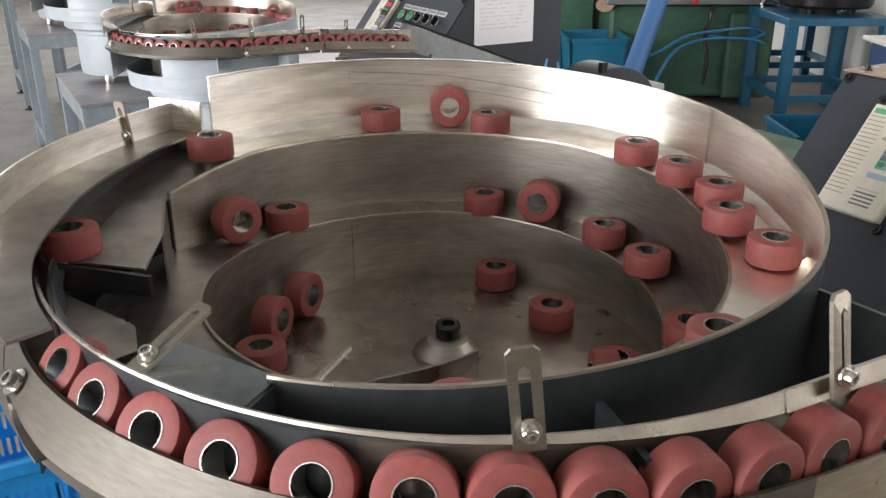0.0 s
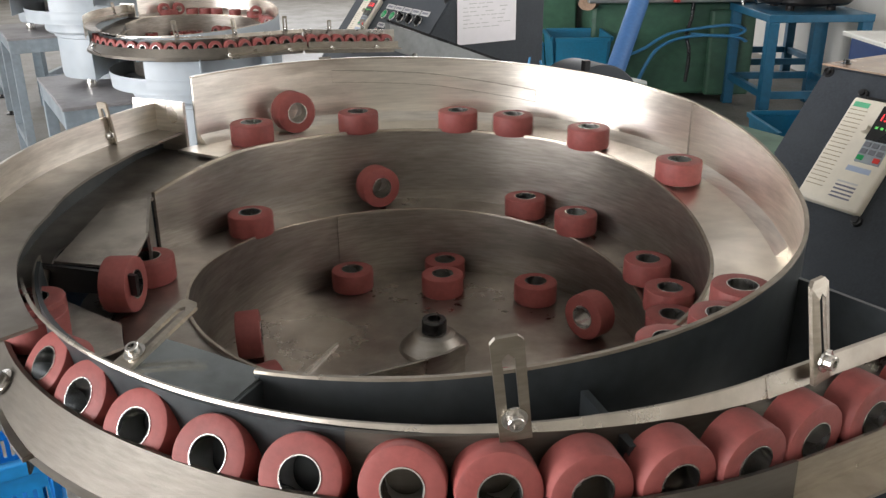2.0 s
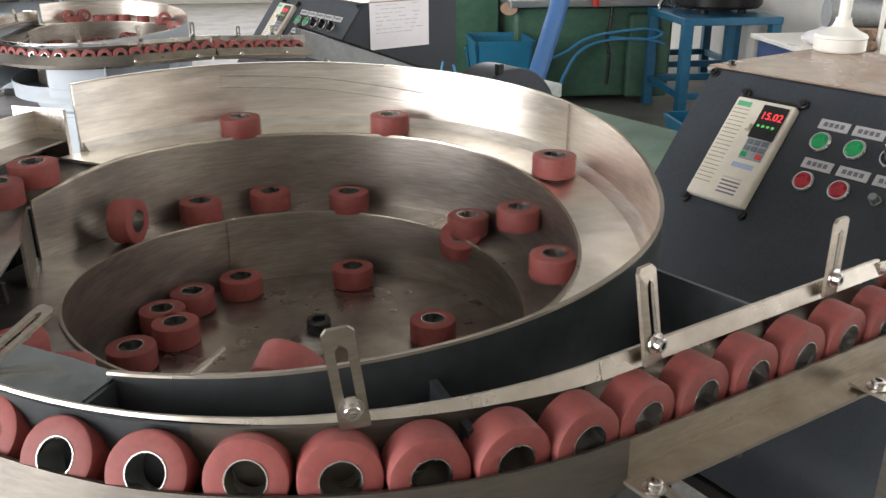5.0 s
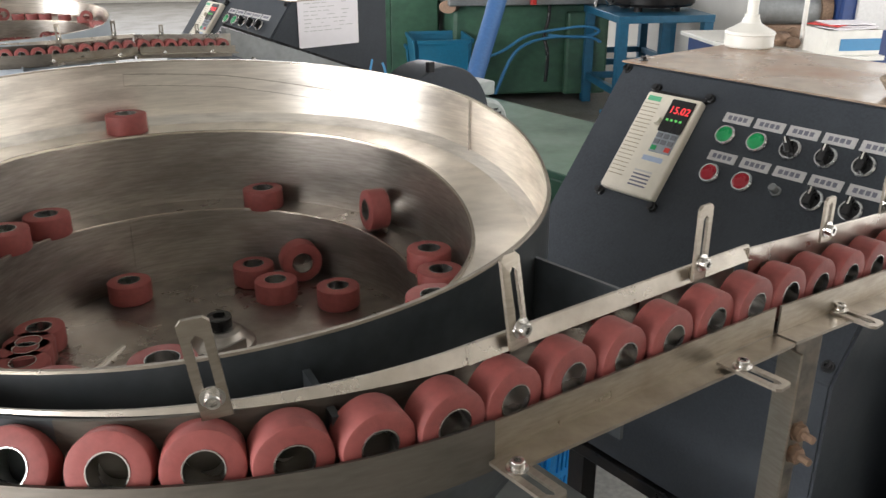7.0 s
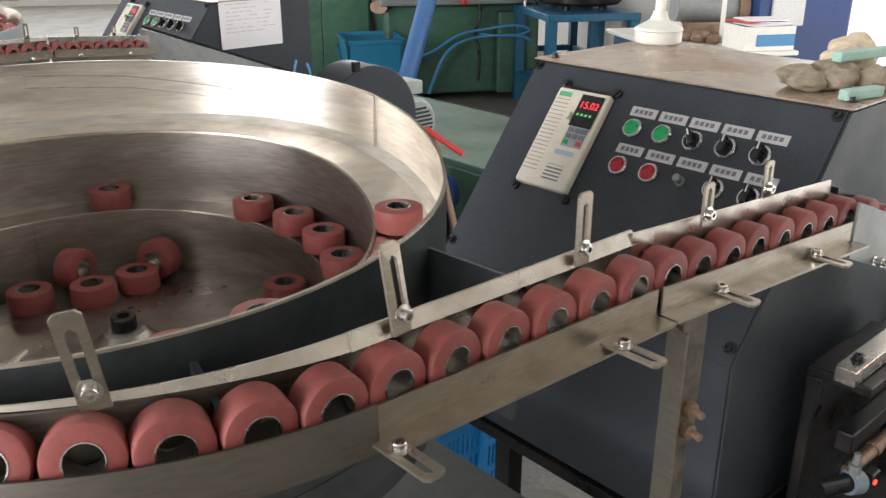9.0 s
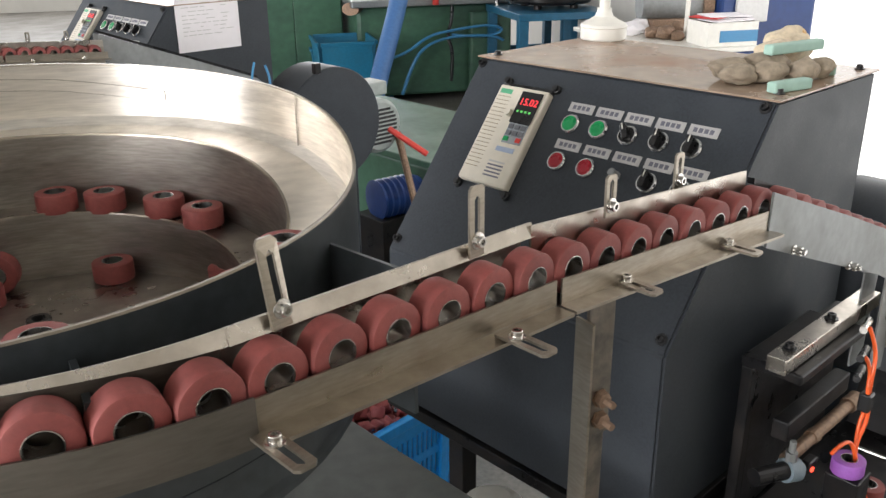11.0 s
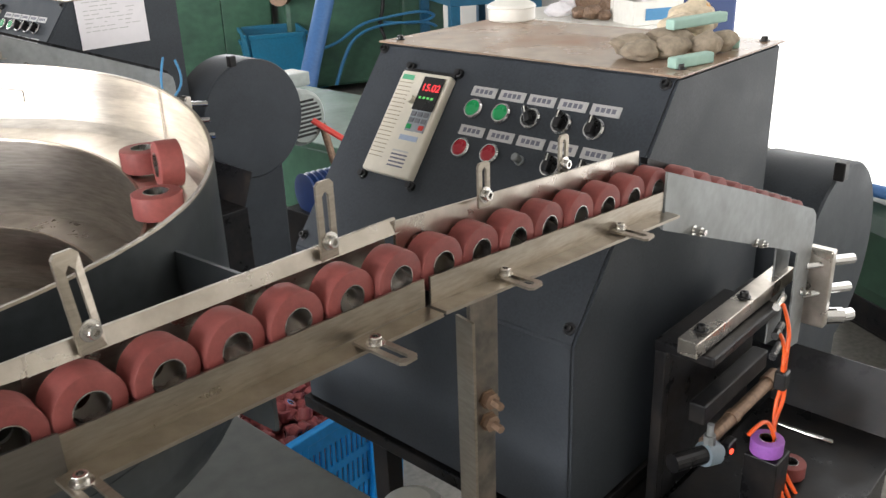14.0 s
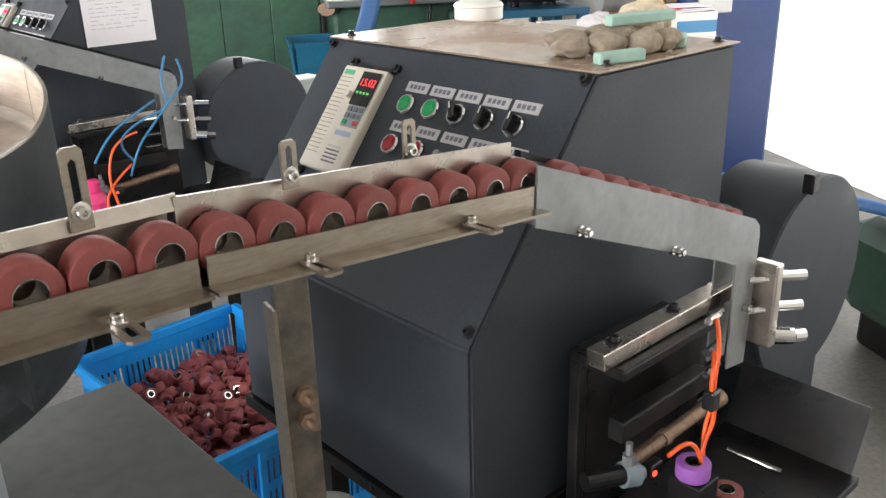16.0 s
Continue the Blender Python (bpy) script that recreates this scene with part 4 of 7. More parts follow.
def grinding_unit(tubes):
    mag = thing("roller_magazine", "bent grey steel magazine leading rollers down to the grinder", "magazine")
    arm = [(0.655, 1.146), (0.652, 1.080), (1.045, 0.926), (1.078, 0.910), (1.081, 0.744), (1.130, 0.737), (1.138, 0.938), (1.134, 0.956), (1.120, 0.969), (1.100, 0.977), (0.90, 1.055)]
    for name, u0, u1, lab in (("front_plate", -0.440, -0.437, "grey zinc side plate"), ("back_plate", -0.408, -0.405, "")):
        bm = nb()
        prism(bm, arm, lambda a, b, k: M(a, k, b), (u0, u1))
        part(name, bm, GUNMETAL, mag, lab)
    bm = nb()
    prism(bm, [(0.660, 1.148), (1.09, 0.984), (1.128, 0.966), (1.139, 0.945), (1.145, 0.947), (1.134, 0.972), (1.093, 0.990), (0.660, 1.155)], lambda a, b, k: M(a, k, b), (-0.412, -0.403))
    part("cover_strip", bm, BLACK, mag, "black cover strip")
    for d, z in ((0.7245, 1.058), (0.914, 0.981), (1.1116, 0.835)):
        bm = nb()
        rod(bm, M(d, -0.442, z), M(d, -0.437, z), 0.0065, 6)
        rod(bm, M(d, -0.456, z), M(d, -0.442, z), 0.0035, 10)
        rod(bm, M(d, -0.451, z), M(d, -0.446, z), 0.006, 6)
        part("plate_bolt", bm, BRIGHT, mag)
    unit = thing("grinding_unit", "black grinding unit with bar clamp, cylinders and catch tray", "grinding unit")
    bm = nb()
    box(bm, 0.812, 1.135, -0.418, -0.388, 0.838, 0.862, 0.0015, MACHINE)
    bar = part("clamp_bar", bm, POLISHED, unit, "milled aluminium bar")
    for d in (0.85, 0.985):
        put(screw(bar, Matrix(), 0.0065, mat=BLACK_PLASTIC), MACHINE @ pose(d, -0.403, 0.862))
    for name, a in (("top_shelf", (0.832, 1.05, -0.434, -0.343, 0.82, 0.836)), ("post", (0.833, 0.852, -0.362, -0.344, 0.545, 0.82)),
                    ("back_plate", (0.852, 1.15, -0.36, -0.345, 0.55, 0.82)), ("lower_bar", (0.868, 1.085, -0.412, -0.386, 0.700, 0.733))):
        part(name, bx(*a, 0.003, MACHINE), BLACK, unit)
    # cylinder block with three pins
    part("cylinder_block", bx(1.145, 1.165, -0.47, -0.43, 0.764, 0.897, 0.003, MACHINE), POLISHED, unit, "machined steel guide block")
    for k, (z, r, l) in enumerate(((0.872, 0.0082, 0.046), (0.823, 0.0082, 0.046), (0.776, 0.014, 0.030))):
        bm = nb()
        rod(bm, M(1.165, -0.455, z), M(1.165 + l, -0.480, z - 0.004), r, 18)
        if k == 2:
            rod(bm, M(1.165 + l, -0.480, z - 0.004), M(1.165 + l + 0.02, -0.488, z - 0.006), 0.0105, 18)
        part("guide_pin", bm, CHROME, unit)
    for z in (0.872, 0.823):
        bm = nb()
        rod(bm, M(1.125, -0.437, z), M(1.15, -0.455, z), 0.006, 12)
        part("guide_rod", bm, CHROME, unit)
    # round guard of the grinding belt, its face across the row
    bm = nb()
    R = 0.197
    lathe(bm, [(0, 0), (R - 0.004, 0), (R, 0.004), (R, 0.16), (R - 0.004, 0.164), (0, 0.164)], 64,
          MACHINE @ Matrix.Translation((1.50, -0.37, 0.735)) @ Matrix.Rotation(radians(-90), 4, "X"), closed=False)
    part("wheel_guard", bm, PAINT, unit, "slate-painted round wheel guard")
    part("guard_lug", bx(1.42, 1.445, -0.385, -0.365, 0.92, 0.955, 0.003, MACHINE), BLACK, unit)
    part("guard_foot", bx(1.40, 1.60, -0.36, -0.22, 0.0, 0.60, 0.01, MACHINE), PAINT, unit)
    bm = nb()
    lathe(bm, [(0, 0.0), (0.088, 0.0), (0.102, 0.014), (0.102, 0.06), (0.094, 0.066), (0.094, 0.24), (0, 0.24)], 40,
          MACHINE @ Matrix.Translation((1.735, -0.27, 0.685)) @ Matrix.Rotation(radians(-90), 4, "X"), closed=False)
    motor = part("motor", bm, material("motor_grey", (0.36, 0.40, 0.38), 0.4), unit, "pale grey-green electric motor")
    bm = nb()
    for k in range(9):
        w = 0.076 * math.sqrt(1 - ((k - 4) / 5) ** 2)
        box(bm, 1.735 - w, 1.735 + w, -0.2712, -0.2702, 0.685 + (k - 4) * 0.0155 - 0.0045, 0.685 + (k - 4) * 0.0155 + 0.0045, 0, MACHINE)
    part("motor_grille", bm, BLACK_PLASTIC, motor)
    part("terminal_box", bx(1.70, 1.87, -0.15, -0.04, 0.770, 0.822, 0.006, MACHINE), bpy.data.materials["motor_grey"], motor, "grey-green terminal box")
    # catch tray below
    part("tray_floor", bx(0.80, 1.225, -0.60, -0.37, 0.545, 0.56, 0.002, MACHINE), BLACK, unit, "black oily catch tray")
    bm = nb()
    prism(bm, [(1.222, 0.5605), (1.262, 0.662), (1.2655, 0.661), (1.2255, 0.5605)], lambda a, b, k: M(a, k, b), (-0.588, -0.375))
    part("tray_wall", bm, BLACK, unit, "thin black sheet wall leaning outwards")
    part("machine_bed", bx(0.80, 1.24, -0.58, -0.20, 0.30, 0.545, 0.004, MACHINE), BLACK, unit)
    for d in (0.84, 1.20):
        for u in (-0.55, -0.25):
            part("bed_leg", bx(d - 0.03, d + 0.03, u - 0.03, u + 0.03, 0, 0.30, 0.003, MACHINE), BLACK, unit)
    bm = nb()
    rod(bm, M(1.148, -0.422, 0.564), M(1.151, -0.512, 0.564), 0.0042, 10)
    part("loose_rod", bm, BRIGHT, unit)
    # air cylinder and fittings
    bm = nb()
    rod(bm, M(0.862, -0.418, 0.658), M(0.884, -0.426, 0.654), 0.0185, 20)
    rod(bm, M(0.884, -0.426, 0.654), M(0.894, -0.430, 0.652), 0.010, 16)
    part("air_valve", bm, LEGPAINT, unit, "blue-grey air valve body")
    bm = nb()
    rod(bm, M(0.806, -0.398, 0.664), M(0.862, -0.418, 0.658), 0.0135, 16)
    part("valve_arm", bm, BLACK, unit)
    bm = nb()
    rod(bm, M(0.872, -0.421, 0.672), M(0.872, -0.421, 0.688), 0.009, 8)
    rod(bm, M(0.872, -0.421, 0.688), M(0.872, -0.421, 0.706), 0.005, 10)
    part("fitting", bm, GUNMETAL, unit)
    bm = nb()
    rod(bm, M(0.900, -0.402, 0.650), M(1.085, -0.416, 0.672), 0.0105, 16)
    rod(bm, M(1.085, -0.416, 0.672), M(1.112, -0.419, 0.676), 0.014, 16)
    rod(bm, M(0.972, -0.4075, 0.6586), M(0.984, -0.4085, 0.660), 0.0125, 16)
    part("air_cylinder", bm, RUSTY, unit, "oily worn air cylinder")
    part("sensor", bx(0.902, 0.930, -0.440, -0.424, 0.640, 0.660, 0.003, MACHINE), BLACK_PLASTIC, unit)
    part("sensor_lamp", bx(0.904, 0.910, -0.4430, -0.4395, 0.646, 0.652, 0, MACHINE), RED_LED, unit)
    for d, u, z in ((1.035, -0.435, 0.845), (1.03, -0.44, 0.80), (1.03, -0.44, 0.765)):
        bm = nb()
        rod(bm, M(d - 0.02, u - 0.006, z), M(d + 0.03, u + 0.004, z - 0.004), 0.006, 10)
        part("tube_fitting", bm, BRIGHT if d > 1.03 else BLACK_PLASTIC, unit)
    return mag, unit


magazine, grinder = grinding_unit(True)
for k, pts in enumerate((
        [(1.03, -0.445, 0.845), (1.0, -0.47, 0.83), (0.985, -0.475, 0.79), (0.985, -0.475, 0.74), (0.975, -0.47, 0.70), (0.955, -0.49, 0.62), (0.975, -0.51, 0.56), (0.98, -0.52, 0.53)],
        [(1.02, -0.45, 0.80), (0.99, -0.47, 0.805), (0.975, -0.475, 0.77), (0.99, -0.48, 0.72), (0.965, -0.475, 0.68), (0.95, -0.49, 0.61), (0.96, -0.51, 0.56), (0.955, -0.52, 0.53)],
        [(0.89, -0.47, 0.70), (0.92, -0.475, 0.712), (0.95, -0.48, 0.69), (0.96, -0.49, 0.63), (0.985, -0.51, 0.57), (1.0, -0.52, 0.54)])):
    w = wire("air_tube", [M(*p) for p in pts], 0.0033, ORANGE)
    tagged(w, "bright orange plastic air tube hanging at the grinder", "air tube", "orange air tubes")
bm = nb()
box(bm, 0.972, 0.992, -0.483, -0.465, 0.735, 0.765, 0.003, MACHINE)
tube_clip = tagged(mesh_ob("tube_connector", bm, BLACK_PLASTIC), "black plastic tube connector on orange tubes", "connector")
# rollers in the magazine
for k in range(9):
    d = 0.708 + k * 0.0455
    roller(queue_pose(M(d, -0.4225, 1.119 - (d - 0.690) * 0.392), DV - Vector((0, 0, 0.392))), "red rubber roller with steel sleeve inside the magazine", "rollers in the magazine")
# loose finished rollers on the tray
PT = TYRE.copy()
PT.name = "purple_tyre"
PT.materials.clear()
PT.materials.append(PURPLE)
roller(Matrix.Translation(M(1.028, -0.488, 0.561 + ROLL_L / 2)), "red rubber roller lying flat on the black tray", "")
low = tagged(mesh_ob("steel_block", bx(0.92, 0.968, -0.505, -0.455, 0.5605, 0.646, 0.002, MACHINE), BLACK), "small black steel block on the tray", "block")
roller(Matrix.Translation(M(0.943, -0.4785, 0.6465 + ROLL_L / 2)) @ pose(0, 0, 0, 0, 0, 20), "purple rubber roller lying on the tray", "", PT)

# ---------- the neighbouring machine: the same kit again ----------
FAR = Matrix.Translation((-0.885, 1.650, 0.0))
FAR_BOWL = Matrix.Translation((-0.627, 1.611, 0.317)) @ Matrix.Diagonal((0.7, 0.7, 0.7, 1))          # the neighbour's feeder is smaller
for ob in (near_cabinet, magazine, grinder):
    twin = copy_thing(ob, FAR)
    for o in twin.children:
        if o.name.startswith(("wheel_guard", "guard_lug", "guard_foot")):
            o.matrix_basis = Matrix.Translation(DV * -0.05 + Vector((0, 0, 0.02))) @ o.matrix_basis
for cx, cy, cz, k in ((-0.627, 1.611, 0.317, 0.7), (-1.30, 2.80, 0.20, 0.85)):
    for ob in (bowl, track, drive):
        twin = copy_thing(ob, Matrix.Translation((cx, cy, cz)) @ Matrix.Diagonal((k, k, k, 1)))
        for o in twin.children:
            if o.name.startswith(("underside", "outer_skin", "back_skirt", "front_web", "web_plate")):
                o.data = o.data.copy()          # the neighbours' bowls are painted pale outside
                o.data.materials[0] = DRUM
copy_thing(feeder_table, Matrix.Translation((-0.627, 1.611, 0)) @ Matrix.Diagonal((0.7, 0.7, (0.68 * 0.7 + 0.317) / 0.68, 1)))


def frame_table(d0, d1, u0, u1, h, label, solid=True):
    """A welded frame of square tube, with or without a sheet top."""
    ft = thing("frame_table", label, "table", "welded frame tables")
    w = 0.045
    if solid:
        part("tabletop", bx(d0, d1, u0, u1, h - 0.012, h, 0.002, MACHINE), MAUVE_TOP, ft, "grey painted sheet top")
    top = h - (0.0122 if solid else 0.0)
    for u in (u0 + 0.004, u1 - 0.004 - w):
        part("rail", bx(d0 + 0.004, d1 - 0.004, u, u + w, top - 0.07, top, 0.003, MACHINE), FRAME_PAINT, ft)
    for d in (d0 + 0.006, d1 - 0.006 - w):
        part("rail", bx(d, d + w, u0 + 0.004 + w, u1 - 0.004 - w, top - 0.07, top, 0.003, MACHINE), FRAME_PAINT, ft)
        part("stretcher", bx(d + 0.004, d + w - 0.004, u0 + 0.004 + w, u1 - 0.004 - w, 0.16, 0.20, 0.002, MACHINE), FRAME_PAINT, ft)
        for u in (u0 + 0.006, u1 - 0.006 - w):
            lg = part("leg", bx(d, d + w, u, u + w, 0.028, top - 0.07, 0.003, MACHINE), FRAME_PAINT, ft)
            bm = nb()
            c = MACHINE @ Vector((d + w / 2, u + w / 2, 0))
            lathe(bm, [(0, 0), (0.035, 0), (0.035, 0.008), (0.010, 0.014), (0.010, 0.028), (0, 0.028)], 14, Matrix.Translation(c), closed=False)
            part("levelling_foot", bm, BLACK_PLASTIC, lg, "black levelling foot")
    return ft


frame_table(-0.02, 0.66, 2.606, 3.30, 0.778, "pale blue-grey steel frame table under the neighbouring feeder")
frame_table(-0.02, 0.66, 4.526, 5.20, 0.785, "pale blue-grey steel frame table farther along the row")
frame_table(-0.75, 0.075, 6.40, 7.15, 1.10, "open blue-grey steel frame standing far along the row", False)
row_drum = thing("bowl_drive", "pale painted drum-shaped drive on the farther table", "drive unit", m=Matrix.Translation(M(0.30, 4.90, 0)))
bm = nb()
lathe(bm, [(0, 0.83), (0.205, 0.83), (0.21, 0.85), (0.21, 1.03), (0.225, 1.04), (0.225, 1.06), (0, 1.06)], 40, closed=False)
part("drum", bm, DRUM, row_drum)
for i in range(3):
    t3 = radians(120 * i + 215)
    bm = nb()
    lathe(bm, [(0, 0.785), (0.022, 0.785), (0.024, 0.80), (0.02, 0.83), (0, 0.83)], 14, Matrix.Translation((0.16 * math.cos(t3), 0.16 * math.sin(t3), 0)), closed=False)
    part("rubber_foot", bm, BRIGHT, row_drum)
copy_thing(stand, Matrix.Translation((-0.79, 1.64, 0)) @ Matrix.Diagonal((1, 1, 0.98, 1)))
lever = thing("lever_handle", "red plastic lever handle at the neighbouring motor", "lever")
bm = nb()
rod(bm, M(1.72, -0.33, 0.69), M(1.80, -0.45, 0.60), 0.011, 12)
part("grip", bm, RED, lever)
lever.matrix_world = FAR
far_label = "red rubber roller in the neighbouring machine's track"
k = 0
while QUEUE_START + PITCH * k < 0.64:
    d = QUEUE_START + PITCH * k
    roller(FAR_BOWL @ queue_pose(MACHINE @ Vector((d, GUARD_U(d) + 0.0155, FALL(d) + ROLL_R + 0.002)), DV), far_label, "rollers in the neighbouring track")
    k += 1
ang = 384
while ang > 292:
    r = GUARD_R(ang) - 0.0155
    roller(FAR_BOWL @ queue_pose(polar(r, ang, CH_Z + ROLL_R + 0.002), Vector((math.cos(radians(ang)), math.sin(radians(ang)), 0)), 8), far_label, "rollers in the neighbouring track")
    ang -= math.degrees(PITCH / r)
rs = random.Random(4)
for k in range(24):
    top = k % 3
    a = rs.uniform(95, 228) if top else rs.uniform(130, 260)
    flat = rs.random() < 0.6
    r = (0.290 if top else 0.231) - rs.uniform(0, 0.008)
    z = TRACK(a + 360 if top else a) + 0.0006
    m = Matrix.Translation(polar(r, a, z + ROLL_L / 2)) if flat else Matrix.Translation(polar(r, a, z + ROLL_R)) @ pose(0, 0, 0, 90, 0, rs.uniform(0, 180))
    roller(FAR_BOWL @ m, "red rubber roller in the neighbouring bowl", "rollers in the neighbouring bowl")

# inspection sheet taped to the neighbouring cabinet
sheet_ob = thing("notice_sheet", "white handwritten paper sheet taped to the slate cabinet", "paper")
s0 = FAR @ MACHINE @ Matrix.Translation((1.048, -0.3075, 1.149)) @ Matrix.Rotation(radians(90), 4, "X") @ pose(0, 0, 0, 0, 0, 0)
put(part("paper", bx(-0.105, 0.105, -0.10, 0.11, 0.0, 0.0008), PAPER, sheet_ob), s0)
rs2 = random.Random(3)
for k in range(13):
    y = 0.085 - k * 0.0115
    x = -0.085
    while x < 0.06:
        w = rs2.uniform(0.008, 0.03)
        if rs2.random() < 0.62:
            put(part("text_bar", bx(x, x + w, y, y + 0.0022, 0.0008, 0.0012), LABEL, sheet_ob), s0)
        x += w + 0.006

# air tubes of the neighbouring grinder
for mat, lab, grp, pts in (
        (SKYBLUE, "light blue plastic air tube at the neighbouring grinder", "blue air tubes", [(1.10, -0.46, 1.02), (1.05, -0.50, 0.95), (1.09, -0.49, 0.88), (0.98, -0.50, 0.86), (0.90, -0.49, 0.80), (0.96, -0.47, 0.74)]),
        (SKYBLUE, "light blue plastic air tube at the neighbouring grinder", "blue air tubes", [(1.13, -0.47, 1.01), (1.15, -0.48, 0.95), (1.08, -0.50, 0.90), (1.02, -0.50, 0.84), (0.96, -0.50, 0.78), (0.94, -0.48, 0.70)]),
        (SKYBLUE, "light blue plastic air tube at the neighbouring grinder", "blue air tubes", [(1.05, -0.46, 0.90), (0.97, -0.50, 0.88), (0.88, -0.50, 0.83), (0.84, -0.49, 0.76)]),
        (ORANGE, "orange plastic air tube at the neighbouring grinder", "orange air tubes", [(0.98, -0.47, 0.82), (0.90, -0.50, 0.82), (0.86, -0.51, 0.72), (0.88, -0.52, 0.62), (0.89, -0.53, 0.50)]),
        (ORANGE, "orange plastic air tube at the neighbouring grinder", "orange air tubes", [(0.95, -0.47, 0.73), (0.88, -0.50, 0.70), (0.84, -0.51, 0.64), (0.87, -0.52, 0.58), (0.88, -0.53, 0.50)])):
    w = wire("air_tube", [FAR @ M(*q) for q in pts], 0.0036, mat)
    tagged(w, lab, "air tube", grp)

# ---------- things on the cabinet ----------
lamp = thing("work_lamp", "cream enamelled lamp stand on the cabinet top", "lamp stand")
lp = M(1.245, 0.235, 1.1888)
bm = nb()
lathe(bm, [(0, 0), (0.045, 0), (0.047, 0.003), (0.047, 0.024), (0.049, 0.026), (0.046, 0.031), (0.032, 0.038), (0.019, 0.046), (0.0145, 0.056), (0.0145, 0.062), (0, 0.062)], 40, Matrix.Translation(lp), closed=False)
part("foot", bm, WHITE_ENAMEL, lamp)
bm = nb()
rod(bm, lp + Vector((0, 0, 0.06)), lp + Vector((0, 0, 0.42)), 0.011, 20)
part("pole", bm, WHITE_ENAMEL, lamp)


def lumpy(bm, centre, size, seed, sub=4, base=1.1895):
    r = bmesh.ops.create_icosphere(bm, subdivisions=sub, radius=1.0)
    for v in r["verts"]:
        n = noise.noise(v.co * 1.4 + Vector((seed * 3.1, seed, 0))) * 0.26 + noise.noise(v.co * 3.4 + Vector((seed, 0, 5))) * 0.07
        v.co = Vector(centre) + Vector((v.co.x * size[0], v.co.y * size[1], v.co.z * size[2])) * (1 + n)
        v.co.z = max(v.co.z, base)
    return bm


gloves = thing("work_gloves", "dirty beige cloth work gloves heaped on the cabinet top", "gloves")
CREAMCLOTH = material("glove_cream", (0.62, 0.52, 0.38), 0.95, 0.0, 0.2, 90, 0.5)
for k, (name, mat, d, u, z, a, b, c) in enumerate((
        ("thumb", CLOTH, 1.02, -0.175, 1.205, 0.035, 0.022, 0.016), ("finger", CLOTH, 0.995, -0.205, 1.203, 0.03, 0.022, 0.017),
        ("finger", CLOTH, 1.03, -0.235, 1.205, 0.03, 0.018, 0.016), ("palm", CLOTH, 1.08, -0.20, 1.208, 0.04, 0.03, 0.018),
        ("finger", CLOTH, 1.08, -0.265, 1.205, 0.026, 0.018, 0.018), ("finger", CLOTH, 1.12, -0.27, 1.205, 0.025, 0.018, 0.016),
        ("cuff", CREAMCLOTH, 1.15, -0.19, 1.215, 0.045, 0.03, 0.022), ("cuff", CREAMCLOTH, 1.21, -0.175, 1.222, 0.04, 0.03, 0.028),
        ("cuff_edge", CLOTH_TIP, 1.235, -0.172, 1.232, 0.012, 0.03, 0.018))):
    bm = nb()
    lumpy(bm, M(d, u, z), (a, b, c), k + 1)
    part(name, bm, mat, gloves)
for (d, u, z, rz, l) in ((1.125, -0.225, 1.232, 12, 0.125), (0.995, -0.285, 1.1970, 10, 0.078), (1.175, -0.262, 1.1970, 55, 0.06)):
    bm = nb()
    box(bm, -l / 2, l / 2, -0.009, 0.009, -0.008, 0.008, 0.003)
    bm.transform(MACHINE @ pose(d, u, z, 0, 0, rz - 25))
    tagged(mesh_ob("polishing_bar", bm, MINT), "mint green polishing compound bar on the cabinet", "compound bar", "polishing bars")


# ---------- crates ----------
def crate(name, m, size, mat, label, slots=True, group="crates"):
    L, Wd, H = size
    c = thing(name, label, "crate", group, m)
    t = 0.006
    part("bottom", bx(-L / 2 + 0.02, L / 2 - 0.02, -Wd / 2 + 0.02, Wd / 2 - 0.02, 0.0, 0.008), mat, c)
    for side in range(4):
        ln = L if side % 2 == 0 else Wd
        off = (Wd if side % 2 == 0 else L) / 2
        bm = nb()
        n = max(6, int(ln / 0.016))
        rows = 3 if slots else 0
        if slots:
            zs = [0.0]
            for r in range(rows):
                z0 = 0.035 + r * (H - 0.08) / rows
                z1 = z0 + (H - 0.08) / rows - 0.022
                box(bm, -ln / 2, ln / 2, -t / 2, t / 2, zs[-1], z0)
                for k in range(n + 1):
                    x = -ln / 2 + ln * k / n
                    box(bm, max(-ln / 2, x - 0.0045), min(ln / 2, x + 0.0045), -t / 2, t / 2, z0, z1)
                zs.append(z1)
            box(bm, -ln / 2, ln / 2, -t / 2, t / 2, zs[-1], H)
        else:
            box(bm, -ln / 2, ln / 2, -t / 2, t / 2, 0, H)
        box(bm, -ln / 2 - 0.012, ln / 2 + 0.012, -t, 0.014, H - 0.028, H, 0.003)
        w = part("side_wall", bm, mat, c)
        w.matrix_basis = pose(0, 0, 0, 0, 0, 90 * side) @ pose(0, off, 0, -3 if slots else -6)
        if slots:
            for x in (-ln * 0.25, ln * 0.25):
                rb = part("rib", bx(x - 0.009, x + 0.009, t / 2, 0.014, 0.0, H - 0.02, 0.002), mat, w)
    return c


CRATE_M = Matrix.Translation(M(0.885, 0.80, 0)) @ Matrix.Rotation(math.atan2(DV.y, DV.x) + radians(2), 4, "Z")
crate("plastic_crate", CRATE_M, (0.43, 0.62, 0.335), CRATE, "bright blue slotted plastic crate full of red rollers on the floor")
# heap of rollers in the crate, one loose mass
rs3 = random.Random(8)


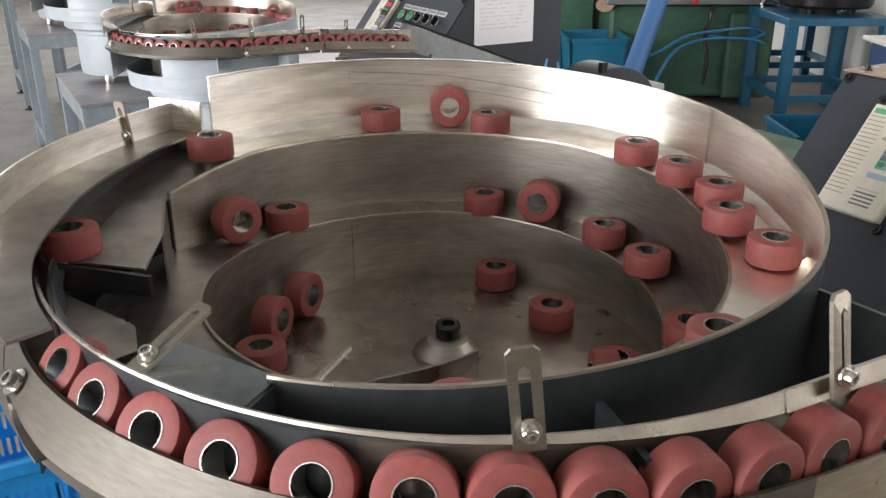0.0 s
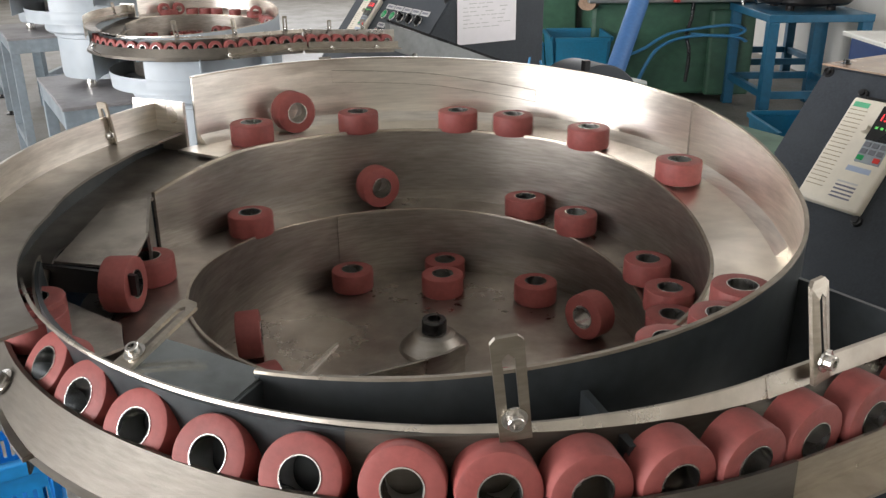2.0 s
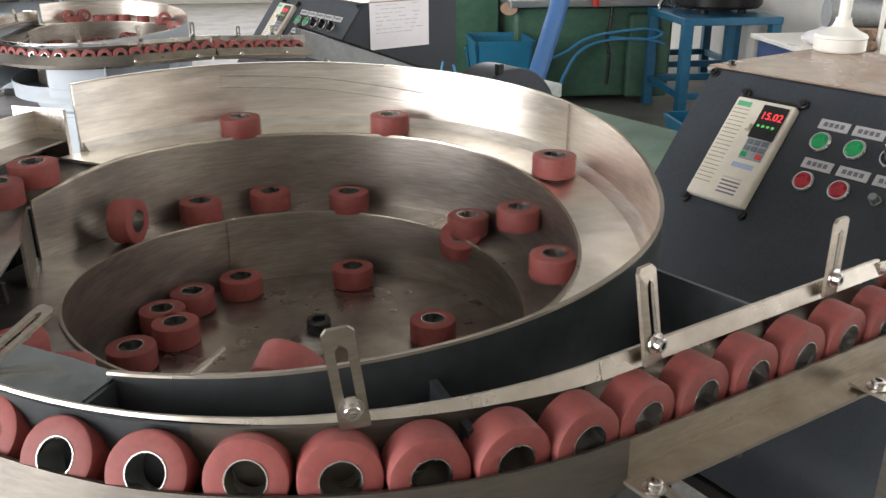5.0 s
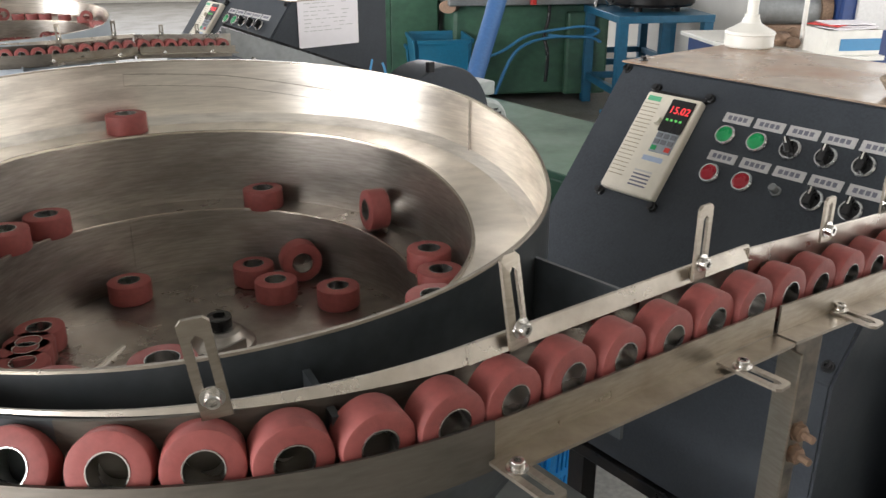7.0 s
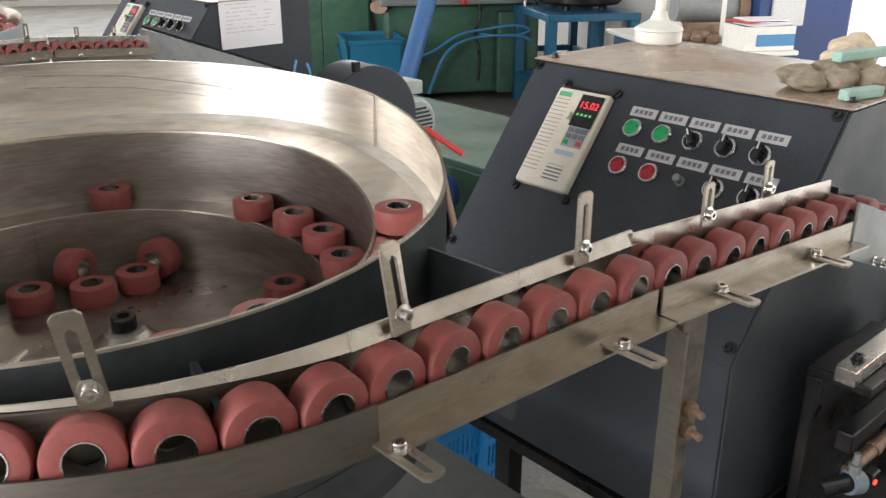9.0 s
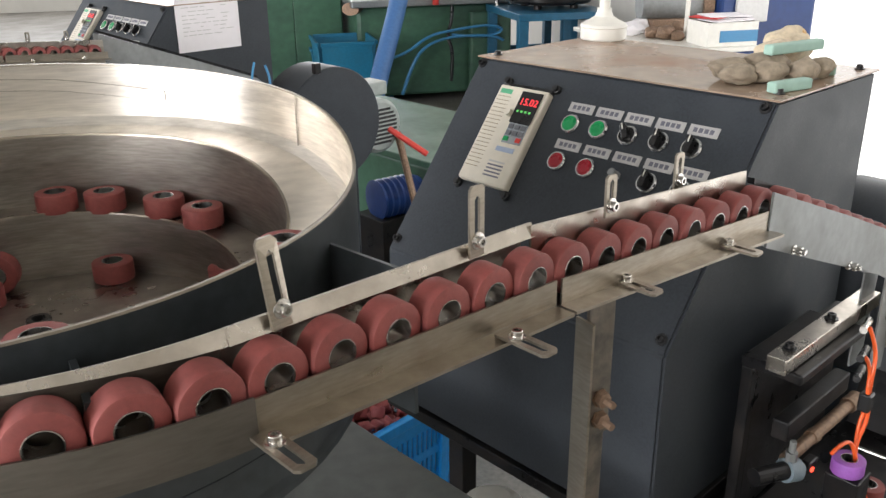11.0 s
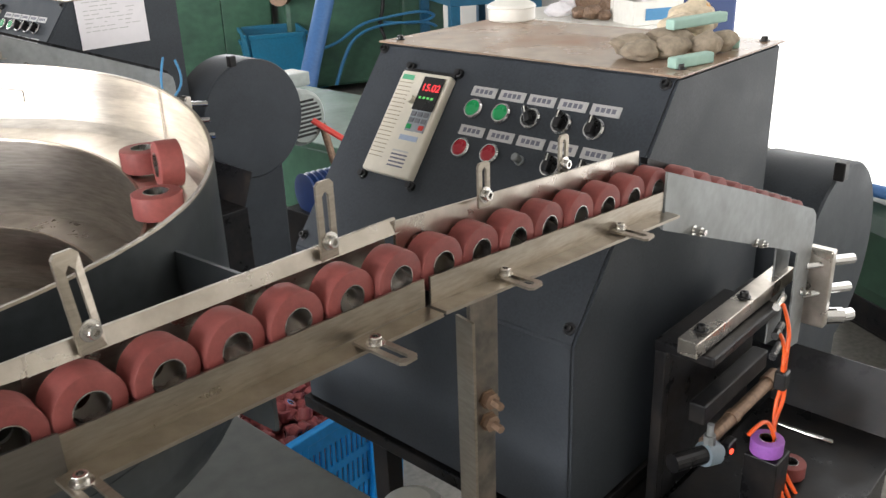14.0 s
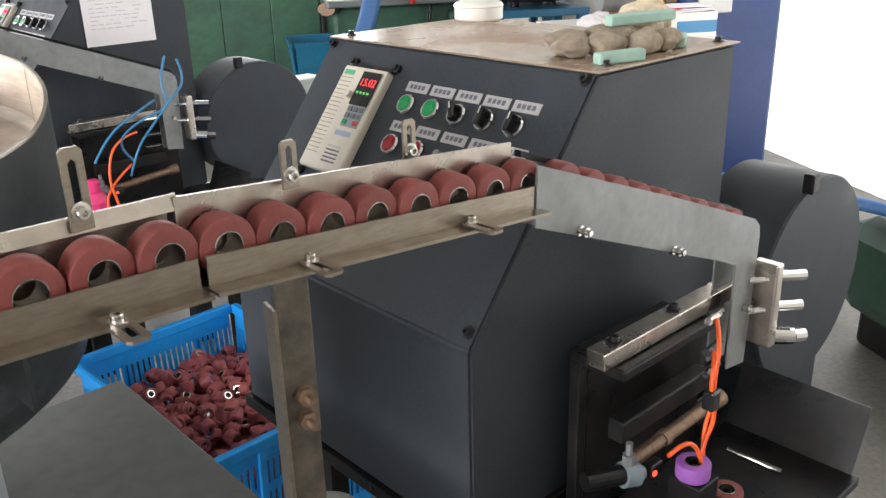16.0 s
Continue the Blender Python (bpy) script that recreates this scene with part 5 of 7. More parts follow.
def low_roller():
    bm = nb()
    h = ROLL_L * 0.62
    R2 = ROLL_R * 0.72
    lathe(bm, [(BORE * 0.8, -h), (R2 - 0.0015, -h), (R2, -h + 0.002), (R2, h - 0.002), (R2 - 0.0015, h), (BORE * 0.8, h)], 16)
    return bm


def heap(name, m, half, count, top, label):
    hp = nb()
    sl = nb()
    for k in range(count):
        x, y = rs3.uniform(-half[0], half[0]), rs3.uniform(-half[1], half[1])
        bulge = 1 - 0.5 * ((x / half[0]) ** 2 + (y / half[1]) ** 2)
        z = top - 0.05 + 0.05 * bulge + rs3.uniform(-0.03, 0.012)
        mm = m @ Matrix.Translation((x, y, z)) @ Euler((rs3.uniform(0, 6.28), rs3.uniform(0, 6.28), 0)).to_matrix().to_4x4()
        for bm0, src in ((hp, low_roller()), (sl, lathe(nb(), [(BORE * 0.66, -ROLL_L * 0.63), (BORE * 0.84, -ROLL_L * 0.63), (BORE * 0.84, ROLL_L * 0.63), (BORE * 0.66, ROLL_L * 0.63)], 10))):
            vs = [bm0.verts.new(mm @ v.co) for v in src.verts]
            src.verts.index_update()
            for f in src.faces:
                bm0.faces.new([vs[v.index] for v in f.verts])
            src.free()
    ob = thing(name, label, "rollers")
    ob["kind"] = "stuff"
    a = part("tyres", hp, HEAP_RUBBER, ob)
    b = part("sleeves", sl, CHROME, ob)
    bm = nb()
    box(bm, -half[0], half[0], -half[1], half[1], 0.01, top - 0.055, 0, m)
    part("heap_core", bm, HEAP_RUBBER, ob)
    return ob


heap("roller_heap", CRATE_M, (0.185, 0.275), 320, 0.262, "heap of small red rubber rollers filling the blue crate")
crate("plastic_crate", Matrix.Translation((-1.05, 0.56, 0)) @ Matrix.Rotation(radians(27), 4, "Z"), (0.60, 0.40, 0.28), CRATE, "bright blue slotted plastic crate standing on the floor")
crate("plastic_crate", Matrix.Translation((-1.05, 0.56, 0.282)) @ Matrix.Rotation(radians(28), 4, "Z"), (0.60, 0.40, 0.275), CRATE, "bright blue slotted plastic crate stacked on another")

# white drum on the floor by the stand, and a pink bottle at the neighbouring grinder
drum = thing("white_drum", "slim dirty white plastic drum with a domed lid on the floor", "drum")
bm = nb()
lathe(bm, [(0, 0.0), (0.050, 0.0), (0.052, 0.50), (0.045, 0.505), (0, 0.505)], 36, Matrix.Translation(M(0.612, -0.06, 0)), closed=False)
part("body", bm, WHITE_ENAMEL, drum)
bm = nb()
lathe(bm, [(0.055, 0.500), (0.056, 0.520), (0.050, 0.535), (0.030, 0.546), (0, 0.550)], 36, Matrix.Translation(M(0.612, -0.06, 0)), closed=False)
part("lid", bm, WHITE_ENAMEL, drum, "domed white lid")
bottle = thing("pink_bottle", "pink plastic bottle with a round cap on the tray", "bottle")
b0 = FAR @ Matrix.Translation(M(0.835, -0.46, 0.5605))
bm = nb()
lathe(bm, [(0, 0), (0.034, 0), (0.036, 0.01), (0.036, 0.085), (0.022, 0.11), (0.015, 0.115), (0, 0.115)], 28, b0, closed=False)
part("body", bm, PINK, bottle)
bm = nb()
lathe(bm, [(0.018, 0.115), (0.019, 0.14), (0.012, 0.148), (0, 0.15)], 20, b0, closed=False)
part("cap", bm, PINK, bottle)

# ---------- background machines ----------
gm = thing("green_machine", "large green painted machine with a hose and handwheel", "machine")
part("body", bx(1.02, 2.0, 4.6, 5.7, 0.06, 0.87, 0.03), GREEN, gm)
part("table", bx(0.98, 2.05, 4.5, 5.8, 0.87, 0.93, 0.01), GUNMETAL, gm)
part("side_panel", bx(1.74, 2.02, 4.55, 4.6, 0.06, 0.80, 0.02), GREEN, gm)
bm = nb()
rod(bm, (0.98, 4.55, 0.86), (1.08, 4.75, 0.86), 0.055, 24)
part("pipe_stub", bm, RUSTY, gm, "rusty pipe stub")
bm = nb()
lathe(bm, [(0.085 + 0.012 * math.cos(a * math.pi / 4), 0.012 * math.sin(a * math.pi / 4)) for a in range(8)], 32, Matrix.Translation((1.97, 4.45, 0.87)) @ Matrix.Rotation(radians(80), 4, "X"))
for a in range(3):
    t = radians(a * 120)
    rod(bm, (1.97, 4.45, 0.87), (1.97 + 0.085 * math.cos(t), 4.45 - 0.01, 0.87 + 0.085 * math.sin(t)), 0.006, 8)
part("handwheel", bm, CHROME, gm, "chromed handwheel")
bm = nb()
rod(bm, (1.50, 4.48, 0.88), (1.50, 4.48, 1.10), 0.02, 10)
part("red_lever", bm, RED, gm)
w1 = wire("cable", [(1.62, 4.56, 0.95), (1.63, 4.55, 0.75), (1.58, 4.53, 0.60), (1.62, 4.5, 0.45), (1.60, 4.5, 0.2)], 0.012, BLACK_PLASTIC, gm)
for pts in (([(1.15, 4.52, 0.40), (1.30, 4.50, 0.45), (1.45, 4.48, 0.62), (1.62, 4.47, 0.66), (1.85, 4.46, 0.70), (1.95, 4.46, 0.64), (1.80, 4.46, 0.58), (1.60, 4.47, 0.62)]),
            ([(1.28, 4.5, 0.10), (1.35, 4.49, 0.40), (1.45, 4.48, 0.55), (1.62, 4.46, 0.61), (1.90, 4.45, 0.60), (1.93, 4.45, 0.55)])):
    wire("air_tube", pts, 0.012, SKYBLUE, gm)
hz = wire("dust_hose", [(1.30, 4.3, 1.5), (1.22, 4.15, 1.05), (1.10, 4.0, 0.65), (1.0, 3.85, 0.35), (0.95, 3.8, 0.1)], 0.055, HOSE)
tagged(hz, "thick blue dust extraction hose beside the green machine", "hose")

beam = thing("green_bed", "low green painted machine bed behind the wheel guard", "machine bed")
part("bed", bx(2.15, 2.85, 1.2, 3.1, 0.08, 0.42, 0.02, MACHINE), GREEN, beam)
part("bed_top", bx(2.12, 2.88, 1.15, 3.12, 0.42, 0.45, 0.005, MACHINE), GREEN, beam)

gm2 = thing("green_cupboard", "dark green steel cupboard behind the neighbouring machine", "cupboard")
part("body", bx(-0.25, 0.98, 4.9, 5.5, 0.0, 1.15, 0.01), GREEN, gm2)
for x0, x1 in ((-0.24, 0.058), (0.062, 0.358), (0.362, 0.663), (0.667, 0.97)):
    dr = part("door", bx(x0, x1, 4.885, 4.9, 0.06, 1.12, 0.004), GREEN, gm2)


def work_table(name, x0, x1, y0, y1, h, mat, label):
    t = thing(name, label, "work table")
    part("tabletop", bx(x0, x1, y0, y1, h - 0.05, h, 0.004), mat, t)
    for x in (x0 + 0.04, x1 - 0.04):
        for y in (y0 + 0.04, y1 - 0.04):
            part("leg", bx(x - 0.035, x + 0.035, y - 0.035, y + 0.035, 0, h - 0.05, 0.004), mat, t)
    for y in (y0 + 0.04, y1 - 0.04):
        part("rail", bx(x0 + 0.075, x1 - 0.075, y - 0.02, y + 0.02, 0.18, 0.23, 0.003), mat, t)
    for x in (x0 + 0.04, x1 - 0.04):
        part("rail", bx(x - 0.02, x + 0.02, y0 + 0.075, y1 - 0.075, 0.18, 0.23, 0.003), mat, t)
    return t


wt = work_table("work_table", 2.25, 2.95, 5.0, 5.8, 0.74, TEAL, "blue-green steel work table with a round bowl on it")
bm = nb()
lathe(bm, [(0, 0.78), (0.30, 0.78), (0.32, 0.80), (0.32, 0.90), (0.30, 1.05), (0.0, 1.05)], 40, Matrix.Translation((2.62, 5.4, 0)), closed=False)
for k in range(4):
    a = radians(45 + 90 * k)
    rod(bm, (2.62 + 0.2 * math.cos(a), 5.4 + 0.2 * math.sin(a), 0.74), (2.62 + 0.2 * math.cos(a), 5.4 + 0.2 * math.sin(a), 0.78), 0.03, 10)
tagged(mesh_ob("dark_bowl", bm, BLACK), "dark steel vibratory bowl on the blue-green table", "bowl")
sw = thing("switch_box", "pale grey switch box with a red button on the table leg", "switch box")
part("box", bx(2.86, 2.96, 4.96, 5.005, 0.42, 0.62, 0.006), LABEL, sw)
bm = nb()
rod(bm, (2.915, 4.96, 0.54), (2.915, 4.935, 0.54), 0.022, 14)
part("button", bm, RED, sw)
work_table("work_table", 2.4, 3.25, 6.3, 7.0, 0.78, TEAL, "blue-green steel work table further back")
work_table("work_table", 0.95, 1.6, 6.4, 7.2, 0.9, TEAL, "blue-green steel table behind the green machine")
crate("teal_crate", Matrix.Translation((1.25, 6.3, 0.0)), (0.6, 0.45, 0.42), CRATE_TEAL, "teal plastic tub behind the green machine", False, "teal tubs")
crate("teal_crate", Matrix.Translation((1.09, 5.62, 0.247)), (0.36, 0.42, 0.31), CRATE_TEAL, "teal plastic tub stacked beside the green machine", False, "teal tubs")
crate("teal_crate", Matrix.Translation((1.09, 5.62, 0.0)), (0.36, 0.42, 0.245), CRATE_TEAL, "teal plastic tub on the floor under another", False, "teal tubs")
crate("teal_crate", Matrix.Translation((2.15, 3.75, 0.0)), (0.62, 0.45, 0.34), CRATE_TEAL, "teal plastic tub on the floor", False, "teal tubs")
for k in range(3):
    crate("teal_crate", Matrix.Translation((2.0, 6.6, 0.24 * k)), (0.6, 0.45, 0.23), CRATE_TEAL, "stacked teal plastic tub under the far table", False, "teal tubs")

bl = thing("blue_machine", "deep blue painted machine housing with a hatch", "machine")
part("body", bx(2.58, 3.12, 3.0, 3.65, 0.0, 1.40, 0.02), BLUE, bl)
part("hatch", bx(2.66, 2.84, 2.985, 3.0, 0.90, 1.16, 0.006), LABEL, bl, "pale hatch cover")
bt = thing("blue_cabinet", "deep blue steel cabinet with a white top", "cabinet")
part("body", bx(2.05, 2.53, 2.62, 3.45, 0.0, 0.83, 0.012), BLUE, bt)
part("top", bx(2.02, 2.56, 2.59, 3.48, 0.83, 0.85, 0.003), WHITE_ENAMEL, bt, "white worktop")
bm = nb()
rod(bm, (2.35, 2.9, 0.85), (2.35, 2.9, 1.5), 0.011, 12)
tagged(mesh_ob("white_post", bm, WHITE_ENAMEL), "thin white post on the blue cabinet", "post")
mo = thing("grinder_motor", "grey and brown bench grinder on the worktop", "bench grinder")
bm = nb()
rod(bm, (2.45, 3.15, 0.98), (2.75, 3.1, 0.98), 0.07, 24)
part("motor_body", bm, GUNMETAL, mo)
bm = nb()
rod(bm, (2.75, 3.1, 0.98), (2.80, 3.09, 0.98), 0.09, 24)
part("stone_wheel", bm, RUSTY, mo)
part("foot", bx(2.48, 2.72, 3.05, 3.2, 0.85, 0.92, 0.005), RUSTY, mo)
mo.matrix_world = Matrix.Translation((-0.21, 0.03, 0))
pp = thing("paper_stack", "loose white papers and a red folder on the worktop", "papers")
for k, (x, y, rz, mt) in enumerate(((2.62, 2.86, 10, PAPER), (2.66, 2.90, -15, PAPER), (2.60, 2.92, 30, RED), (2.64, 2.9, -4, PAPER))):
    o = part("sheet", bx(-0.10, 0.10, -0.07, 0.07, 0, 0.004), mt, pp)
    o.matrix_basis = pose(x, y, 0.85 + 0.005 * k, 0, 0, rz)
pp.matrix_world = Matrix.Translation((-0.20, -0.17, 0.108))
tub = thing("parts_tub", "white plastic parts tub with a blue band on the worktop", "tub")
part("bottom", bx(2.30, 2.55, 2.62, 2.80, 0.8505, 0.857), WHITE_ENAMEL, tub)
for a in ((2.30, 2.305, 2.62, 2.80), (2.545, 2.55, 2.62, 2.80), (2.305, 2.545, 2.62, 2.625), (2.305, 2.545, 2.795, 2.80)):
    part("side_wall", bx(*a, 0.857, 0.955), WHITE_ENAMEL, tub)
part("band", bx(2.36, 2.548, 2.6165, 2.6195, 0.87, 0.92), SKYBLUE, tub, "blue printed band")
castings = thing("castings", "brown cast iron parts heaped on the worktop", "castings")
for k, (x, y, a, b, c) in enumerate(((2.26, 2.92, 0.05, 0.04, 0.035), (2.33, 2.95, 0.045, 0.04, 0.04), (2.22, 2.98, 0.04, 0.04, 0.03), (2.29, 2.86, 0.035, 0.03, 0.025))):
    bm = nb()
    lumpy(bm, (x, y, 0.85 + c * 0.8), (a, b, c), 20 + k, 3, 0.8505)
    part("casting", bm, RUSTY, castings)
rag = thing("white_rag", "crumpled white cloth lying on the worktop", "cloth")
for k, (x, y, a, b, c) in enumerate(((2.17, 3.10, 0.07, 0.05, 0.035), (2.24, 3.16, 0.06, 0.05, 0.045))):
    bm = nb()
    lumpy(bm, (x, y, 0.85 + c * 0.7), (a, b, c), 31 + k, 4, 0.8505)
    part("fold", bm, PAPER, rag)
stick = thing("wooden_stick", "rusty brown stick leaning beside the neighbouring motor", "stick")
bm = nb()
rod(bm, M(1.845, 1.60, 0.65), M(1.79, 1.30, 0.0), 0.014, 10)
part("shaft", bm, RUSTY, stick)
pump = thing("blue_motor", "small blue ribbed motor on the floor behind the bowl", "motor")
bm = nb()
lathe(bm, [(0, 0), (0.05, 0), (0.085, 0.01)] + [(0.085 - 0.008 * (k % 2), 0.012 + 0.014 * k) for k in range(14)] + [(0.07, 0.215), (0, 0.215)], 28, Matrix.Translation(M(1.86, 1.78, 0.33)) @ pose(0, 0, 0, 0, 90, 20), closed=False)
body = part("housing", bm, BLUE, pump)
part("foot", bx(1.84, 2.03, 1.70, 1.88, 0.0, 0.26, 0.004, MACHINE), BLACK, pump)

DISTANT = Matrix.Translation((0.1, -0.8, 0)) @ Matrix.Diagonal((1.228, 1.228, 0.86, 1)) @ Matrix.Translation((-0.1, 0.8, 0))
for ob in (gm, hz, gm2):
    ob.matrix_world = DISTANT @ ob.matrix_world

# right side: green bed and a blue hose
gr = thing("green_lathe", "dark green machine bed beside the doorway", "machine")
part("bed", bx(2.36, 3.0, 0.45, 1.42, 0.12, 0.45, 0.07), DARK_GREEN, gr)
part("base", bx(2.42, 2.95, 0.5, 1.36, 0.0, 0.13, 0.02), BLACK, gr)
hz2 = wire("blue_hose", [(1.95, 1.90, 0.50), (2.2, 1.60, 0.50), (2.42, 1.32, 0.485), (2.52, 1.05, 0.475), (2.58, 0.75, 0.475)], 0.022, HOSE)
tagged(hz2, "dark blue corrugated hose beside the wheel guard", "hose")

# pale tables and drums of the next row
for k, (x, y) in enumerate(((-2.2, 4.7), (-3.0, 5.9))):
    work_table("drive_table", x, x + 0.6, y, y + 0.6, 0.75, LEGPAINT, "blue-grey steel frame table of a machine further back")
    dr = thing("bowl_drive", "pale blue painted drive drum on a steel frame", "drive unit")
    bm = nb()
    lathe(bm, [(0, 0.78), (0.2, 0.78), (0.2, 1.1), (0.26, 1.12), (0.26, 1.2), (0, 1.2)], 40, Matrix.Translation((x + 0.3, y + 0.3, 0)), closed=False)
    part("drum", bm, DRUM, dr)
    for q in range(3):
        a = radians(120 * q)
        bm = nb()
        rod(bm, (x + 0.3 + 0.16 * math.cos(a), y + 0.3 + 0.16 * math.sin(a), 0.75), (x + 0.3 + 0.16 * math.cos(a), y + 0.3 + 0.16 * math.sin(a), 0.78), 0.03, 10)
        part("rubber_foot", bm, BRIGHT, dr)



# ---------- motion ----------
def moving_roller(rows, yaw=0.0):
    """Rows: seconds, angle round the hub, radius, height of its middle, lean of its axis (0 lies flat, 88 stands on its rim)."""
    ob = roller(Matrix(), "red rubber roller with steel sleeve creeping round the bowl", "rollers in the bowl")
    walk(ob, [(t, Matrix.Translation(polar(r, a, z)) @ pose(0, 0, 0, 0, 0, a + yaw) @ pose(0, 0, 0, -lean)) for t, a, r, z, lean in rows])


def motions():
    moving_roller([(0, 128.7, 0.268, 1.1927, 0), (0.5, 137.3, 0.268, 1.1955, 0), (1, 151.6, 0.268, 1.1988, 0), (1.5, 160.4, 0.268, 1.1997, 0), (2, 172.9, 0.268, 1.201, 0), (2.5, 184.6, 0.268, 1.2022, 0), (3, 200.1, 0.268, 1.2038, 0), (3.5, 217.5, 0.268, 1.2055, 0), (4, 230.4, 0.268, 1.2069, 0), (4.7, 247.4, 0.2864, 1.2038, 0), (5.5, 258.5, 0.2929, 1.1994, 0), (6.3, 258.5, 0.2929, 1.1994, 0), (7, 258.5, 0.2929, 1.1994, 0), (7.5, 258.5, 0.2929, 1.1994, 0), (8, 258.5, 0.2929, 1.1994, 0), (8.5, 258.5, 0.2929, 1.1994, 0), (9, 258.5, 0.2929, 1.1994, 0), (9.5, 258.5, 0.2929, 1.1994, 0), (10.3, 258.5, 0.2929, 1.1994, 0), (11.1, 258.5, 0.2929, 1.1994, 0), (12, 258.5, 0.2929, 1.1994, 0), (12.5, 258.5, 0.2929, 1.1994, 0), (13, 258.5, 0.2929, 1.1994, 0), (13.5, 258.5, 0.2929, 1.1994, 0), (14, 258.5, 0.2929, 1.1994, 0), (14.5, 258.5, 0.2929, 1.1994, 0), (15.2, 258.5, 0.2929, 1.1994, 0), (16, 258.5, 0.2929, 1.1994, 0)], 0)
    moving_roller([(0, 115.2, 0.2703, 1.1854, 0), (0.5, 123.5, 0.2689, 1.1899, 0), (1, 134.3, 0.268, 1.1946, 0), (1.5, 141, 0.268, 1.1966, 0), (2, 158.4, 0.268, 1.1995, 0), (2.5, 174, 0.226, 1.1164, 0), (3, 186, 0.182, 1.0534, 88), (3.5, 199.7, 0.182, 1.0408, 0), (4, 212.1, 0.182, 1.0408, 0), (4.7, 226.1, 0.182, 1.0408, 0), (5.5, 244.2, 0.182, 1.0408, 0), (6.3, 262.3, 0.182, 1.0408, 0), (7, 271.4, 0.182, 1.0408, 0), (7.5, 278.4, 0.182, 1.0408, 0), (8, 285.4, 0.182, 1.0408, 0), (8.5, 292.4, 0.182, 1.0408, 0), (9, 299.4, 0.182, 1.0408, 0), (9.5, 306.4, 0.182, 1.0408, 0), (10.3, 317.6, 0.182, 1.0408, 0), (11.1, 328.8, 0.182, 1.0408, 0), (12, 341.4, 0.182, 1.0408, 0), (12.5, 348.4, 0.182, 1.0408, 0), (13, 355.4, 0.182, 1.0408, 0), (13.5, 362.4, 0.182, 1.0408, 0), (14, 369.4, 0.182, 1.0408, 0), (14.5, 376.4, 0.182, 1.0408, 0), (15.2, 386.2, 0.182, 1.0408, 0), (16, 397.4, 0.182, 1.0408, 0)], 0)
    moving_roller([(0, 104.1, 0.2819, 1.1767, 0), (0.5, 111.5, 0.2795, 1.1825, 0), (1, 120.2, 0.277, 1.1881, 0), (1.5, 124.9, 0.268, 1.1906, 0), (2, 137.7, 0.268, 1.1956, 0), (2.5, 146.7, 0.268, 1.1982, 0), (3, 155.9, 0.268, 1.1993, 0), (3.5, 164.2, 0.268, 1.2001, 0), (4, 174.6, 0.268, 1.2012, 0), (4.7, 192.6, 0.2701, 1.203, 0), (5.5, 213.7, 0.2707, 1.2051, 0), (6.3, 234.8, 0.2713, 1.2075, 0), (7, 246, 0.2856, 1.204, 0), (7.5, 250, 0.2879, 1.2033, 0), (8, 250, 0.2879, 1.2033, 0), (8.5, 250, 0.2879, 1.2033, 0), (9, 250, 0.2879, 1.2033, 0), (9.5, 250, 0.2879, 1.2033, 0), (10.3, 250, 0.2879, 1.2033, 0), (11.1, 250, 0.2879, 1.2033, 0), (12, 250, 0.2879, 1.2033, 0), (12.5, 250, 0.2879, 1.2033, 0), (13, 250, 0.2879, 1.2033, 0), (13.5, 250, 0.2879, 1.2033, 0), (14, 250, 0.2879, 1.2033, 0), (14.5, 250, 0.2879, 1.2033, 0), (15.2, 250, 0.2879, 1.2033, 0), (16, 250, 0.2879, 1.2033, 0)], 0)
    moving_roller([(0, 94, 0.2699, 1.1689, 0), (0.5, 104.4, 0.2699, 1.1769, 0), (1, 120.3, 0.2265, 1.1013, 0), (1.5, 125.7, 0.2279, 1.1034, 0), (2, 133.9, 0.2272, 1.1067, 0), (2.5, 143.7, 0.2272, 1.1096, 0), (3, 152.6, 0.2293, 1.1116, 0), (3.5, 160.2, 0.2293, 1.1133, 0), (4, 171.6, 0.23, 1.1159, 0), (4.7, 188.3, 0.2301, 1.1185, 0), (5.5, 208.5, 0.228, 1.1206, 0), (6.3, 228.7, 0.226, 1.1245, 0), (7, 250.3, 0.226, 1.1299, 0), (7.5, 254.3, 0.226, 1.131, 0), (8, 258.3, 0.2404, 1.1321, 0), (8.5, 262.3, 0.2434, 1.1333, 0), (9, 266.3, 0.2489, 1.1344, 0), (9.5, 270.3, 0.2545, 1.1356, 0), (10.3, 276.7, 0.2634, 1.1369, 0), (11.1, 283.1, 0.2723, 1.1378, 0), (12, 290.3, 0.2789, 1.1389, 0), (12.5, 294.3, 0.2818, 1.1395, 0), (13, 298.3, 0.2847, 1.1401, 0), (13.5, 302.3, 0.2861, 1.1406, 0), (14, 306.3, 0.2863, 1.141, 0), (14.5, 310.3, 0.2865, 1.1414, 0), (15.2, 315.9, 0.2867, 1.1419, 0), (16, 322.3, 0.287, 1.1426, 0)], 0)
